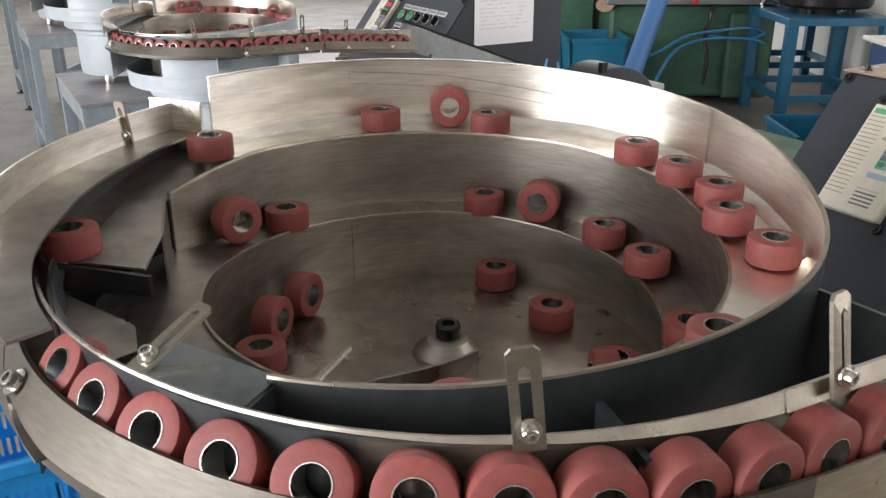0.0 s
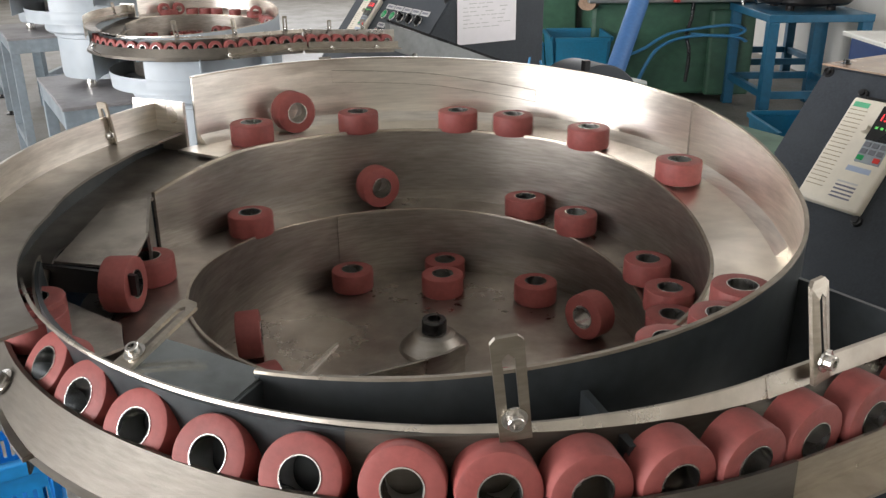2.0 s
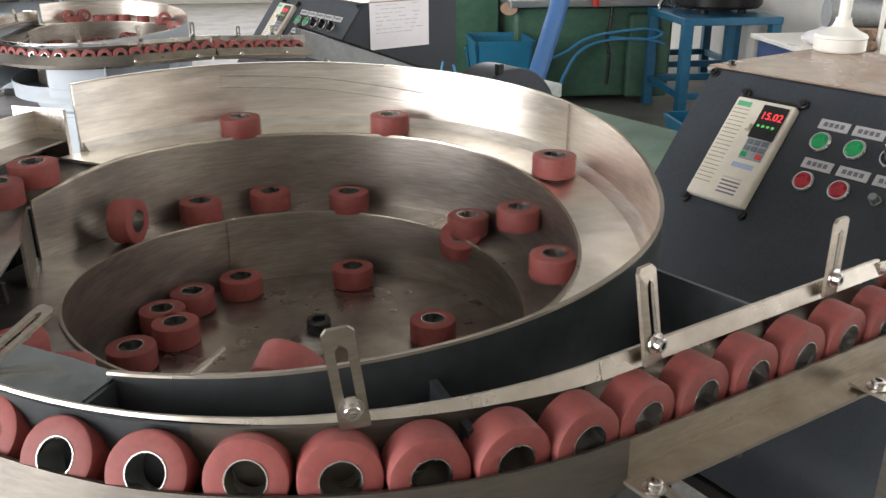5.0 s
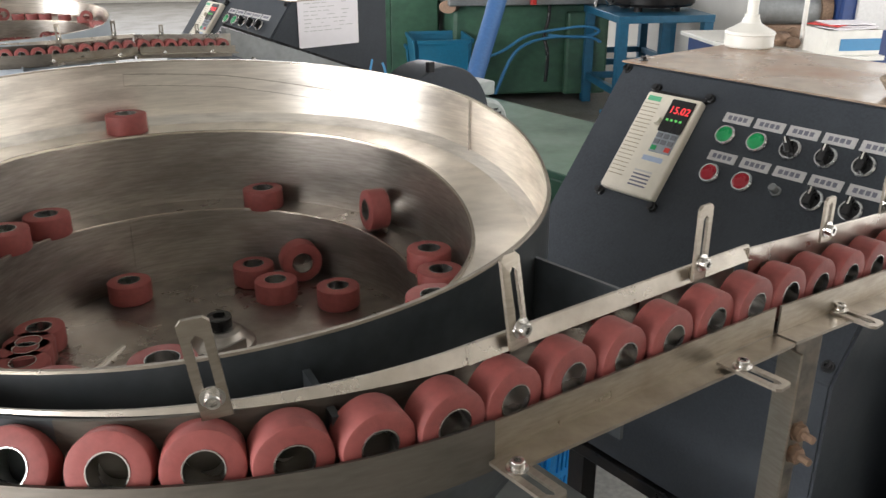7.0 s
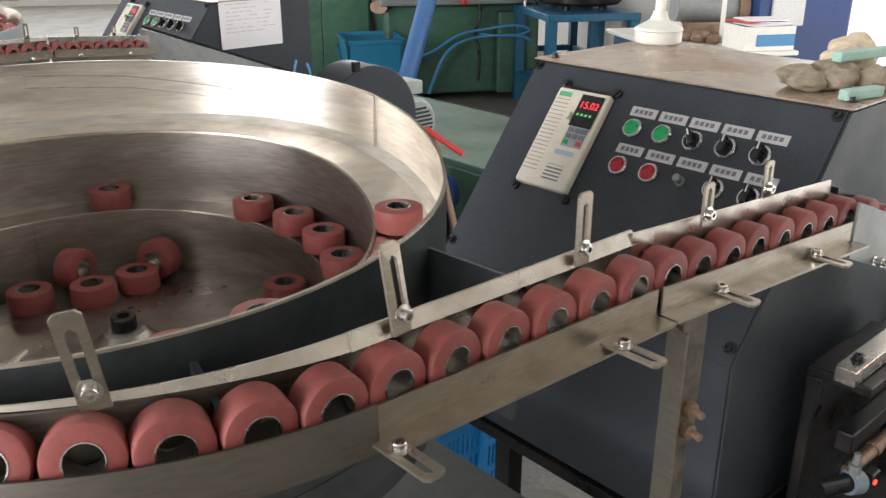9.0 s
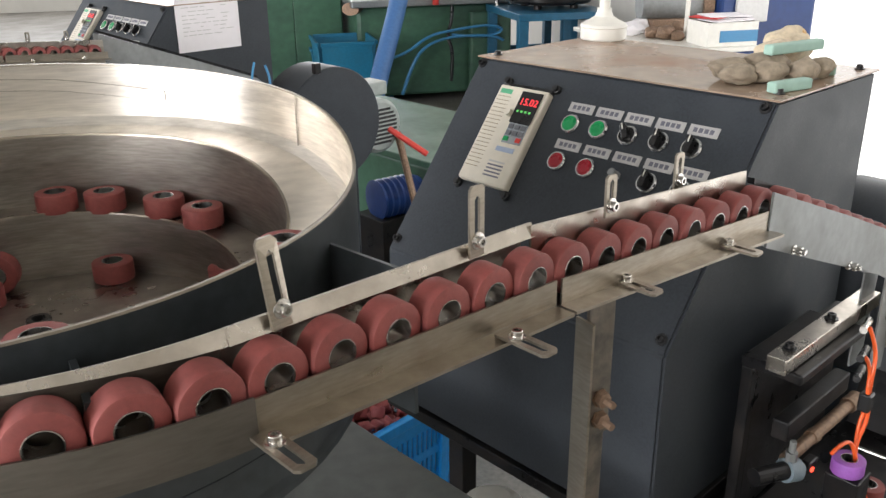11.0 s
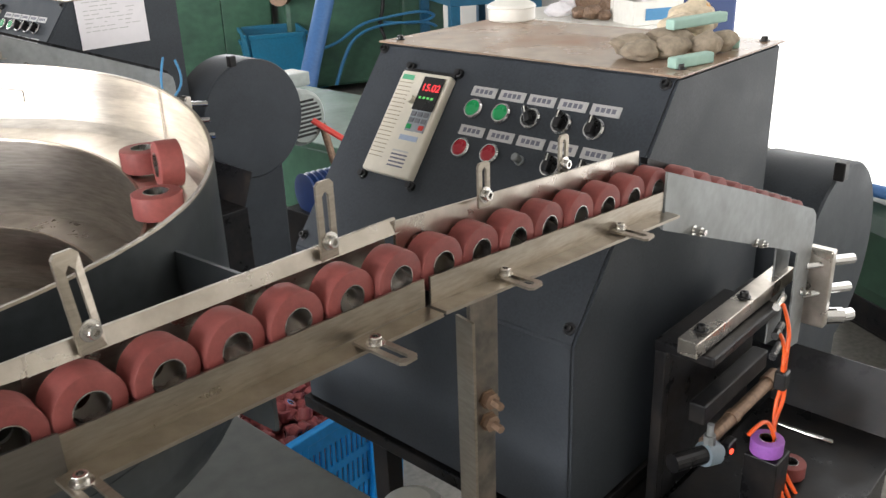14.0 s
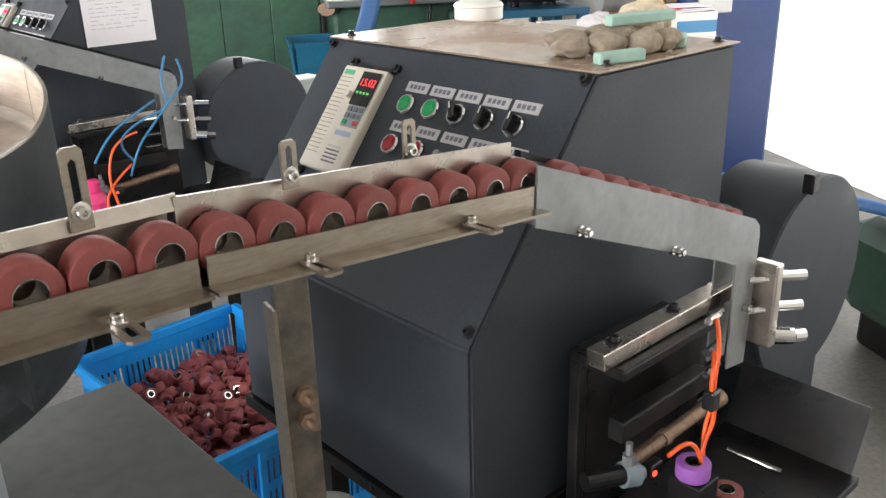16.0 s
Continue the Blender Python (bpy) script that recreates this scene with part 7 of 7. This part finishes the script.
    moving_roller([(0, 76.2, 0.2274, 1.084, 0), (0.5, 78.4, 0.2264, 1.0847, 0), (1, 81.7, 0.226, 1.0858, 0), (1.5, 92.8, 0.226, 1.0895, 0), (2, 102.5, 0.226, 1.0937, 0), (2.5, 110.8, 0.226, 1.0972, 0), (3, 117.7, 0.226, 1.1002, 0), (3.5, 129.2, 0.226, 1.1048, 0), (4, 143.9, 0.226, 1.1097, 0), (4.7, 162.5, 0.226, 1.1139, 0), (5.5, 188.4, 0.226, 1.1185, 0), (6.3, 214.2, 0.226, 1.1213, 0), (7, 235.2, 0.226, 1.1261, 0), (7.5, 239.2, 0.226, 1.127, 0), (8, 243.2, 0.226, 1.1279, 0), (8.5, 247.2, 0.226, 1.129, 0), (9, 251.2, 0.226, 1.1301, 0), (9.5, 255.2, 0.2382, 1.1313, 0), (10.3, 261.6, 0.2427, 1.1331, 0), (11.1, 268, 0.2513, 1.1349, 0), (12, 275.2, 0.2614, 1.1367, 0), (12.5, 279.2, 0.2669, 1.1373, 0), (13, 283.2, 0.2725, 1.1379, 0), (13.5, 287.2, 0.2766, 1.1385, 0), (14, 291.2, 0.2795, 1.139, 0), (14.5, 295.2, 0.2825, 1.1396, 0), (15.2, 300.8, 0.286, 1.1404, 0), (16, 307.2, 0.2863, 1.1411, 0)], 0)
    moving_roller([(0, 48.3, 0.2269, 1.0754, 0), (0.5, 57.8, 0.2269, 1.0783, 0), (1, 67.3, 0.2269, 1.0813, 0), (1.5, 76.8, 0.2269, 1.0843, 0), (2, 87.7, 0.2286, 1.0876, 0), (2.5, 98.3, 0.2296, 1.0919, 0), (3, 106.6, 0.2304, 1.0955, 0), (3.5, 114.8, 0.2304, 1.099, 0), (4, 124.9, 0.2306, 1.1031, 0), (4.7, 129.5, 0.2182, 1.105, 0), (5.5, 133.6, 0.2001, 1.0534, 88), (6.3, 137.7, 0.182, 1.0534, 88), (7, 153.4, 0.182, 1.0534, 88), (7.5, 170.6, 0.182, 1.0534, 88), (8, 180.1, 0.182, 1.0534, 88), (8.5, 190.2, 0.182, 1.0534, 88), (9, 203.1, 0.182, 1.0534, 88), (9.5, 212.3, 0.182, 1.0534, 88), (10.3, 223.5, 0.182, 1.0534, 88), (11.1, 234.7, 0.182, 1.0534, 88), (12, 247.3, 0.182, 1.0534, 88), (12.5, 254.3, 0.182, 1.0534, 88), (13, 261.3, 0.182, 1.0534, 88), (13.5, 268.3, 0.182, 1.0534, 88), (14, 275.3, 0.182, 1.0534, 88), (14.5, 282.3, 0.182, 1.0534, 88), (15.2, 292.1, 0.182, 1.0534, 88), (16, 303.3, 0.182, 1.0534, 88)], 40)
    moving_roller([(0, 36.8, 0.226, 1.0712, 0), (0.5, 46.3, 0.226, 1.0748, 0), (1, 55.8, 0.226, 1.0777, 0), (1.5, 65.3, 0.226, 1.0807, 0), (2, 74.8, 0.226, 1.0836, 0), (2.5, 84.4, 0.226, 1.0866, 0), (3, 93.4, 0.226, 1.0898, 0), (3.5, 101, 0.226, 1.0931, 0), (4, 111.8, 0.226, 1.0977, 0), (4.7, 125, 0.226, 1.1031, 0), (5.5, 143.3, 0.226, 1.1095, 0), (6.3, 161.6, 0.226, 1.1137, 0), (7, 169.7, 0.226, 1.1155, 0), (7.5, 174.1, 0.2265, 1.1165, 0), (8, 177, 0.2265, 1.1171, 0), (8.5, 183.1, 0.2301, 1.1179, 0), (9, 187.7, 0.2308, 1.1184, 0), (9.5, 190, 0.2316, 1.1186, 0), (10.3, 206, 0.2316, 1.1204, 0), (11.1, 222, 0.2316, 1.123, 0), (12, 240, 0.2316, 1.1272, 0), (12.5, 250, 0.2316, 1.1298, 0), (13, 260, 0.2416, 1.1326, 0), (13.5, 270, 0.2542, 1.1355, 0), (14, 280, 0.2681, 1.1374, 0), (14.5, 290, 0.2787, 1.1389, 0), (15.2, 304, 0.2862, 1.1408, 0), (16, 320, 0.2869, 1.1424, 0)], 0)
    moving_roller([(0, 239.4, 0.182, 1.0534, 88), (0.5, 245.9, 0.182, 1.0534, 88), (1, 255.2, 0.182, 1.0534, 88), (1.5, 266.2, 0.182, 1.0534, 88), (2, 271.9, 0.182, 1.0534, 88), (2.5, 275.3, 0.182, 1.0534, 88), (3, 288.3, 0.182, 1.0534, 88), (3.5, 301.3, 0.182, 1.0534, 88), (4, 314.3, 0.182, 1.0534, 88), (4.7, 328, 0.182, 1.0534, 88), (5.5, 328, 0.182, 1.0534, 88), (6.3, 328, 0.182, 1.0534, 88), (7, 328, 0.182, 1.0534, 88), (7.5, 328, 0.182, 1.0534, 88), (8, 328, 0.182, 1.0534, 88), (8.5, 328, 0.182, 1.0534, 88), (9, 328, 0.182, 1.0534, 88), (9.5, 328, 0.182, 1.0534, 88), (10.3, 328, 0.182, 1.0534, 88), (11.1, 328, 0.182, 1.0534, 88), (12, 328, 0.182, 1.0534, 88), (12.5, 328, 0.182, 1.0534, 88), (13, 328, 0.182, 1.0534, 88), (13.5, 328, 0.182, 1.0534, 88), (14, 328, 0.182, 1.0534, 88), (14.5, 328, 0.182, 1.0534, 88), (15.2, 328, 0.182, 1.0534, 88), (16, 328, 0.182, 1.0534, 88)], 8)
    moving_roller([(0, 259.7, 0.182, 1.0534, 88), (0.5, 271.2, 0.182, 1.0534, 88), (1, 283.2, 0.182, 1.0534, 88), (1.5, 295.2, 0.182, 1.0534, 88), (2, 307.2, 0.182, 1.0534, 88), (2.5, 319.2, 0.182, 1.0534, 88), (3, 331.2, 0.182, 1.0534, 88), (3.5, 343.2, 0.182, 1.0534, 88), (4, 355.2, 0.182, 1.0534, 88), (4.7, 372, 0.182, 1.0534, 88), (5.5, 391.3, 0.182, 1.0534, 88), (6.3, 410.5, 0.182, 1.0408, 0), (7, 427.3, 0.182, 1.0408, 0), (7.5, 439.3, 0.182, 1.0408, 0), (8, 451.3, 0.182, 1.0408, 0), (8.5, 463.3, 0.182, 1.0408, 0), (9, 475.3, 0.182, 1.0408, 0), (9.5, 487.3, 0.182, 1.0408, 0), (10.3, 506.6, 0.182, 1.0408, 0), (11.1, 525.8, 0.182, 1.0408, 0), (12, 547.4, 0.182, 1.0408, 0), (12.5, 554.4, 0.182, 1.0408, 0), (13, 561.4, 0.182, 1.0408, 0), (13.5, 568.4, 0.182, 1.0408, 0), (14, 575.4, 0.182, 1.0408, 0), (14.5, 582.4, 0.182, 1.0408, 0), (15.2, 592.2, 0.182, 1.0408, 0), (16, 603.4, 0.182, 1.0408, 0)], -8)
    moving_roller([(0, 276.9, 0.182, 1.0408, 0), (0.5, 289.9, 0.182, 1.0408, 0), (1, 302.9, 0.182, 1.0408, 0), (1.5, 315.9, 0.182, 1.0408, 0), (2, 328.9, 0.182, 1.0408, 0), (2.5, 341.9, 0.182, 1.0408, 0), (3, 352, 0.182, 1.0408, 0), (3.5, 352, 0.182, 1.0408, 0), (4, 352, 0.182, 1.0408, 0), (4.7, 352, 0.182, 1.0408, 0), (5.5, 352, 0.182, 1.0408, 0), (6.3, 352, 0.182, 1.0408, 0), (7, 352, 0.182, 1.0408, 0), (7.5, 352, 0.182, 1.0408, 0), (8, 352, 0.182, 1.0408, 0), (8.5, 352, 0.182, 1.0408, 0), (9, 352, 0.182, 1.0408, 0), (9.5, 352, 0.182, 1.0408, 0), (10.3, 352, 0.182, 1.0408, 0), (11.1, 352, 0.182, 1.0408, 0), (12, 352, 0.182, 1.0408, 0), (12.5, 352, 0.182, 1.0408, 0), (13, 352, 0.182, 1.0408, 0), (13.5, 352, 0.182, 1.0408, 0), (14, 352, 0.182, 1.0408, 0), (14.5, 352, 0.182, 1.0408, 0), (15.2, 352, 0.182, 1.0408, 0), (16, 352, 0.182, 1.0408, 0)], 0)
    moving_roller([(0, 161.7, 0.182, 1.0408, 0), (0.5, 172.8, 0.182, 1.0408, 0), (1, 186.7, 0.182, 1.0408, 0), (1.5, 199.4, 0.182, 1.0408, 0), (2, 210.9, 0.182, 1.0408, 0), (2.5, 223.8, 0.182, 1.0408, 0), (3, 233.6, 0.182, 1.0408, 0), (3.5, 247.2, 0.182, 1.0408, 0), (4, 256.7, 0.182, 1.0408, 0), (4.7, 270.1, 0.182, 1.0408, 0), (5.5, 281.3, 0.182, 1.0408, 0), (6.3, 292.5, 0.182, 1.0408, 0), (7, 302.3, 0.182, 1.0408, 0), (7.5, 309.3, 0.182, 1.0408, 0), (8, 316.3, 0.182, 1.0408, 0), (8.5, 323.3, 0.182, 1.0408, 0), (9, 330.3, 0.182, 1.0408, 0), (9.5, 337.3, 0.182, 1.0408, 0), (10.3, 348.5, 0.182, 1.0408, 0), (11.1, 359.7, 0.182, 1.0408, 0), (12, 372.3, 0.182, 1.0408, 0), (12.5, 379.3, 0.182, 1.0408, 0), (13, 386.3, 0.182, 1.0408, 0), (13.5, 393.3, 0.182, 1.0408, 0), (14, 400.3, 0.182, 1.0408, 0), (14.5, 407.3, 0.182, 1.0408, 0), (15.2, 417.1, 0.182, 1.0408, 0), (16, 428.3, 0.182, 1.0408, 0)], 0)
    moving_roller([(0, 122.7, 0.132, 1.0408, 0), (0.5, 134.7, 0.1326, 1.0408, 0), (1, 147.8, 0.1332, 1.0408, 0), (1.5, 162.1, 0.1357, 1.0408, 0), (2, 175.5, 0.1397, 1.0408, 0), (2.5, 189.3, 0.1411, 1.0408, 0), (3, 202.1, 0.1411, 1.0408, 0), (3.5, 218.5, 0.1411, 1.0408, 0), (4, 240.4, 0.139, 1.0408, 0), (4.7, 252.8, 0.1474, 1.0408, 0), (5.5, 264.9, 0.1647, 1.0408, 0), (6.3, 277.1, 0.182, 1.0408, 0), (7, 284.9, 0.182, 1.0408, 0), (7.5, 291.9, 0.182, 1.0408, 0), (8, 298.9, 0.182, 1.0408, 0), (8.5, 305.9, 0.182, 1.0408, 0), (9, 312.9, 0.182, 1.0408, 0), (9.5, 319.9, 0.182, 1.0408, 0), (10.3, 331.1, 0.182, 1.0408, 0), (11.1, 342.3, 0.182, 1.0408, 0), (12, 354.9, 0.182, 1.0408, 0), (12.5, 361.9, 0.182, 1.0408, 0), (13, 368.9, 0.182, 1.0408, 0), (13.5, 375.9, 0.182, 1.0408, 0), (14, 382.9, 0.182, 1.0408, 0), (14.5, 389.9, 0.182, 1.0408, 0), (15.2, 399.7, 0.182, 1.0408, 0), (16, 410.9, 0.182, 1.0408, 0)], 0)
    moving_roller([(0, 74.4, 0.1641, 1.0408, 0), (0.5, 89, 0.1633, 1.0408, 0), (1, 98, 0.1641, 1.0408, 0), (1.5, 111, 0.1625, 1.0408, 0), (2, 135, 0.1625, 1.0408, 0), (2.5, 148.3, 0.171, 1.0408, 0), (3, 163.7, 0.1712, 1.0408, 0), (3.5, 174.3, 0.1716, 1.0408, 0), (4, 186.5, 0.1722, 1.0408, 0), (4.7, 204.8, 0.1741, 1.0408, 0), (5.5, 226.6, 0.178, 1.0408, 0), (6.3, 248.4, 0.182, 1.0408, 0), (7, 261.7, 0.182, 1.0408, 0), (7.5, 268.7, 0.182, 1.0408, 0), (8, 275.7, 0.182, 1.0408, 0), (8.5, 282.7, 0.182, 1.0408, 0), (9, 289.7, 0.182, 1.0408, 0), (9.5, 296.7, 0.182, 1.0408, 0), (10.3, 307.9, 0.182, 1.0408, 0), (11.1, 319.1, 0.182, 1.0408, 0), (12, 331.7, 0.182, 1.0408, 0), (12.5, 338.7, 0.182, 1.0408, 0), (13, 345.7, 0.182, 1.0408, 0), (13.5, 352.7, 0.182, 1.0408, 0), (14, 359.7, 0.182, 1.0408, 0), (14.5, 366.7, 0.182, 1.0408, 0), (15.2, 376.5, 0.182, 1.0408, 0), (16, 387.7, 0.182, 1.0408, 0)], 0)
    moving_roller([(0, 59.6, 0.1622, 1.0534, 88), (0.5, 69.6, 0.1622, 1.0534, 88), (1, 79.6, 0.1622, 1.0534, 88), (1.5, 89.6, 0.1622, 1.0534, 88), (2, 99.6, 0.1622, 1.0534, 88), (2.5, 122.4, 0.1625, 1.0534, 88), (3, 120.1, 0.1622, 1.0408, 0), (3.5, 135.4, 0.1622, 1.0408, 0), (4, 145.2, 0.162, 1.0408, 0), (4.7, 161.1, 0.165, 1.0408, 0), (5.5, 180.2, 0.1703, 1.0408, 0), (6.3, 199.2, 0.1756, 1.0408, 0), (7, 219.8, 0.1737, 1.0408, 0), (7.5, 235, 0.1746, 1.0408, 0), (8, 245.7, 0.1737, 1.0408, 0), (8.5, 252.7, 0.1737, 1.0408, 0), (9, 259.7, 0.1737, 1.0408, 0), (9.5, 266.7, 0.1737, 1.0408, 0), (10.3, 277.9, 0.1737, 1.0408, 0), (11.1, 289.1, 0.1737, 1.0408, 0), (12, 301.7, 0.1737, 1.0408, 0), (12.5, 308.7, 0.1737, 1.0408, 0), (13, 315.7, 0.1737, 1.0408, 0), (13.5, 322.7, 0.1737, 1.0408, 0), (14, 329.7, 0.1737, 1.0408, 0), (14.5, 336.7, 0.1737, 1.0408, 0), (15.2, 346.5, 0.1737, 1.0408, 0), (16, 357.7, 0.1737, 1.0408, 0)], 30)
    moving_roller([(0, 20, 0.1179, 1.0408, 0), (0.5, 20, 0.1179, 1.0408, 0), (1, 20, 0.1179, 1.0408, 0), (1.5, 23.4, 0.1179, 1.0408, 0), (2, 33.4, 0.1179, 1.0408, 0), (2.5, 43.4, 0.1179, 1.0408, 0), (3, 53.4, 0.1179, 1.0408, 0), (3.5, 63.4, 0.1179, 1.0408, 0), (4, 73.7, 0.1179, 1.0408, 0), (4.7, 89.1, 0.1176, 1.0408, 0), (5.5, 110, 0.1171, 1.0408, 0), (6.3, 130.8, 0.1167, 1.0408, 0), (7, 154.5, 0.1233, 1.0408, 0), (7.5, 165.1, 0.1267, 1.0408, 0), (8, 176, 0.1271, 1.0408, 0), (8.5, 187.8, 0.129, 1.0408, 0), (9, 201.2, 0.1317, 1.0408, 0), (9.5, 212.8, 0.1343, 1.0408, 0), (10.3, 224, 0.1343, 1.0408, 0), (11.1, 235.2, 0.1343, 1.0408, 0), (12, 247.8, 0.1343, 1.0408, 0), (12.5, 254.8, 0.1343, 1.0408, 0), (13, 261.8, 0.1343, 1.0408, 0), (13.5, 268.8, 0.1343, 1.0408, 0), (14, 275.8, 0.1343, 1.0408, 0), (14.5, 282.8, 0.1343, 1.0408, 0), (15.2, 292.6, 0.1343, 1.0408, 0), (16, 303.8, 0.1343, 1.0408, 0)], 0)
    moving_roller([(0, -18, 0.226, 1.0525, 0), (0.5, -18, 0.226, 1.0525, 0), (1, -12.1, 0.226, 1.0541, 0), (1.5, -2.6, 0.226, 1.0567, 0), (2, 6.9, 0.226, 1.06, 0), (2.5, 16.4, 0.226, 1.0636, 0), (3, 25.9, 0.226, 1.0671, 0), (3.5, 35.4, 0.226, 1.0707, 0), (4, 44.9, 0.226, 1.0743, 0), (4.7, 58.2, 0.226, 1.0785, 0), (5.5, 73.4, 0.226, 1.0832, 0), (6.3, 88.6, 0.226, 1.0879, 0), (7, 102.3, 0.226, 1.0936, 0), (7.5, 109.9, 0.226, 1.0969, 0), (8, 120.5, 0.226, 1.1014, 0), (8.5, 129.3, 0.226, 1.1049, 0), (9, 142.7, 0.226, 1.1094, 0), (9.5, 151.7, 0.226, 1.1114, 0), (10.3, 167.7, 0.226, 1.115, 0), (11.1, 183.7, 0.226, 1.118, 0), (12, 201.7, 0.226, 1.1199, 0), (12.5, 211.7, 0.226, 1.121, 0), (13, 221.7, 0.226, 1.1229, 0), (13.5, 231.7, 0.226, 1.1252, 0), (14, 241.7, 0.226, 1.1276, 0), (14.5, 251.7, 0.226, 1.1303, 0), (15.2, 265.7, 0.2481, 1.1343, 0), (16, 281.7, 0.2703, 1.1376, 0)], 0)
    moving_roller([(0, -18, 0.226, 1.0525, 0), (0.5, -18, 0.226, 1.0525, 0), (1, -18, 0.226, 1.0525, 0), (1.5, -14.2, 0.226, 1.0536, 0), (2, -4.7, 0.226, 1.0561, 0), (2.5, 4.8, 0.226, 1.0592, 0), (3, 14.3, 0.226, 1.0627, 0), (3.5, 23.8, 0.226, 1.0663, 0), (4, 33.3, 0.226, 1.0699, 0), (4.7, 46.6, 0.226, 1.0748, 0), (5.5, 61.8, 0.226, 1.0796, 0), (6.3, 77, 0.226, 1.0843, 0), (7, 90.3, 0.226, 1.0885, 0), (7.5, 98.4, 0.226, 1.0919, 0), (8, 108.9, 0.226, 1.0965, 0), (8.5, 116.4, 0.226, 1.0997, 0), (9, 126.5, 0.226, 1.1038, 0), (9.5, 137.4, 0.226, 1.1081, 0), (10.3, 153.4, 0.226, 1.1118, 0), (11.1, 169.4, 0.226, 1.1154, 0), (12, 187.4, 0.226, 1.1184, 0), (12.5, 197.4, 0.226, 1.1195, 0), (13, 207.4, 0.226, 1.1205, 0), (13.5, 217.4, 0.226, 1.1219, 0), (14, 227.4, 0.226, 1.1243, 0), (14.5, 237.4, 0.226, 1.1266, 0), (15.2, 251.4, 0.226, 1.1302, 0), (16, 267.4, 0.2506, 1.1348, 0)], 0)
    moving_roller([(0, -18, 0.2284, 1.0525, 0), (0.5, -18, 0.2284, 1.0525, 0), (1, -18, 0.2284, 1.0525, 0), (1.5, -18, 0.2284, 1.0525, 0), (2, -18, 0.2284, 1.0525, 0), (2.5, -10.1, 0.2284, 1.0546, 0), (3, -0.6, 0.2284, 1.0572, 0), (3.5, 8.9, 0.2284, 1.0607, 0), (4, 18.4, 0.2284, 1.0643, 0), (4.7, 31.7, 0.2284, 1.0693, 0), (5.5, 46.9, 0.2284, 1.0749, 0), (6.3, 62.1, 0.2284, 1.0797, 0), (7, 75.4, 0.2284, 1.0838, 0), (7.5, 84.9, 0.2284, 1.0868, 0), (8, 95.5, 0.2282, 1.0907, 0), (8.5, 103.5, 0.2282, 1.0941, 0), (9, 111.9, 0.2281, 1.0977, 0), (9.5, 115.9, 0.2282, 1.0995, 0), (10.3, 133.2, 0.2279, 1.1064, 0), (11.1, 150.5, 0.2276, 1.1112, 0), (12, 169.9, 0.2273, 1.1155, 0), (12.5, 179.4, 0.2273, 1.1175, 0), (13, 188.9, 0.2273, 1.1185, 0), (13.5, 198.4, 0.2273, 1.1196, 0), (14, 207.9, 0.2273, 1.1206, 0), (14.5, 217.4, 0.2273, 1.1219, 0), (15.2, 230.7, 0.2273, 1.125, 0), (16, 245.9, 0.2273, 1.1286, 0)], 0)
    moving_roller([(0, -18, 0.2265, 1.0525, 0), (0.5, -18, 0.2265, 1.0525, 0), (1, -18, 0.2265, 1.0525, 0), (1.5, -18, 0.2265, 1.0525, 0), (2, -18, 0.2265, 1.0525, 0), (2.5, -18, 0.2265, 1.0525, 0), (3, -12.7, 0.2265, 1.054, 0), (3.5, -3.2, 0.2265, 1.0565, 0), (4, 6.3, 0.2265, 1.0597, 0), (4.7, 19.6, 0.2265, 1.0647, 0), (5.5, 34.8, 0.2265, 1.0705, 0), (6.3, 50, 0.2265, 1.0759, 0), (7, 63.3, 0.2265, 1.08, 0), (7.5, 72.8, 0.2265, 1.083, 0), (8, 82.3, 0.2265, 1.0859, 0), (8.5, 91.8, 0.2265, 1.0891, 0), (9, 95.9, 0.2265, 1.0909, 0), (9.5, 101.5, 0.2265, 1.0933, 0), (10.3, 118.3, 0.2263, 1.1005, 0), (11.1, 135.1, 0.2262, 1.1072, 0), (12, 154, 0.226, 1.112, 0), (12.5, 169.5, 0.226, 1.1154, 0), (13, 179, 0.226, 1.1175, 0), (13.5, 188.5, 0.226, 1.1185, 0), (14, 198, 0.226, 1.1195, 0), (14.5, 207.5, 0.226, 1.1205, 0), (15.2, 220.8, 0.226, 1.1227, 0), (16, 236, 0.226, 1.1262, 0)], 0)


motions()
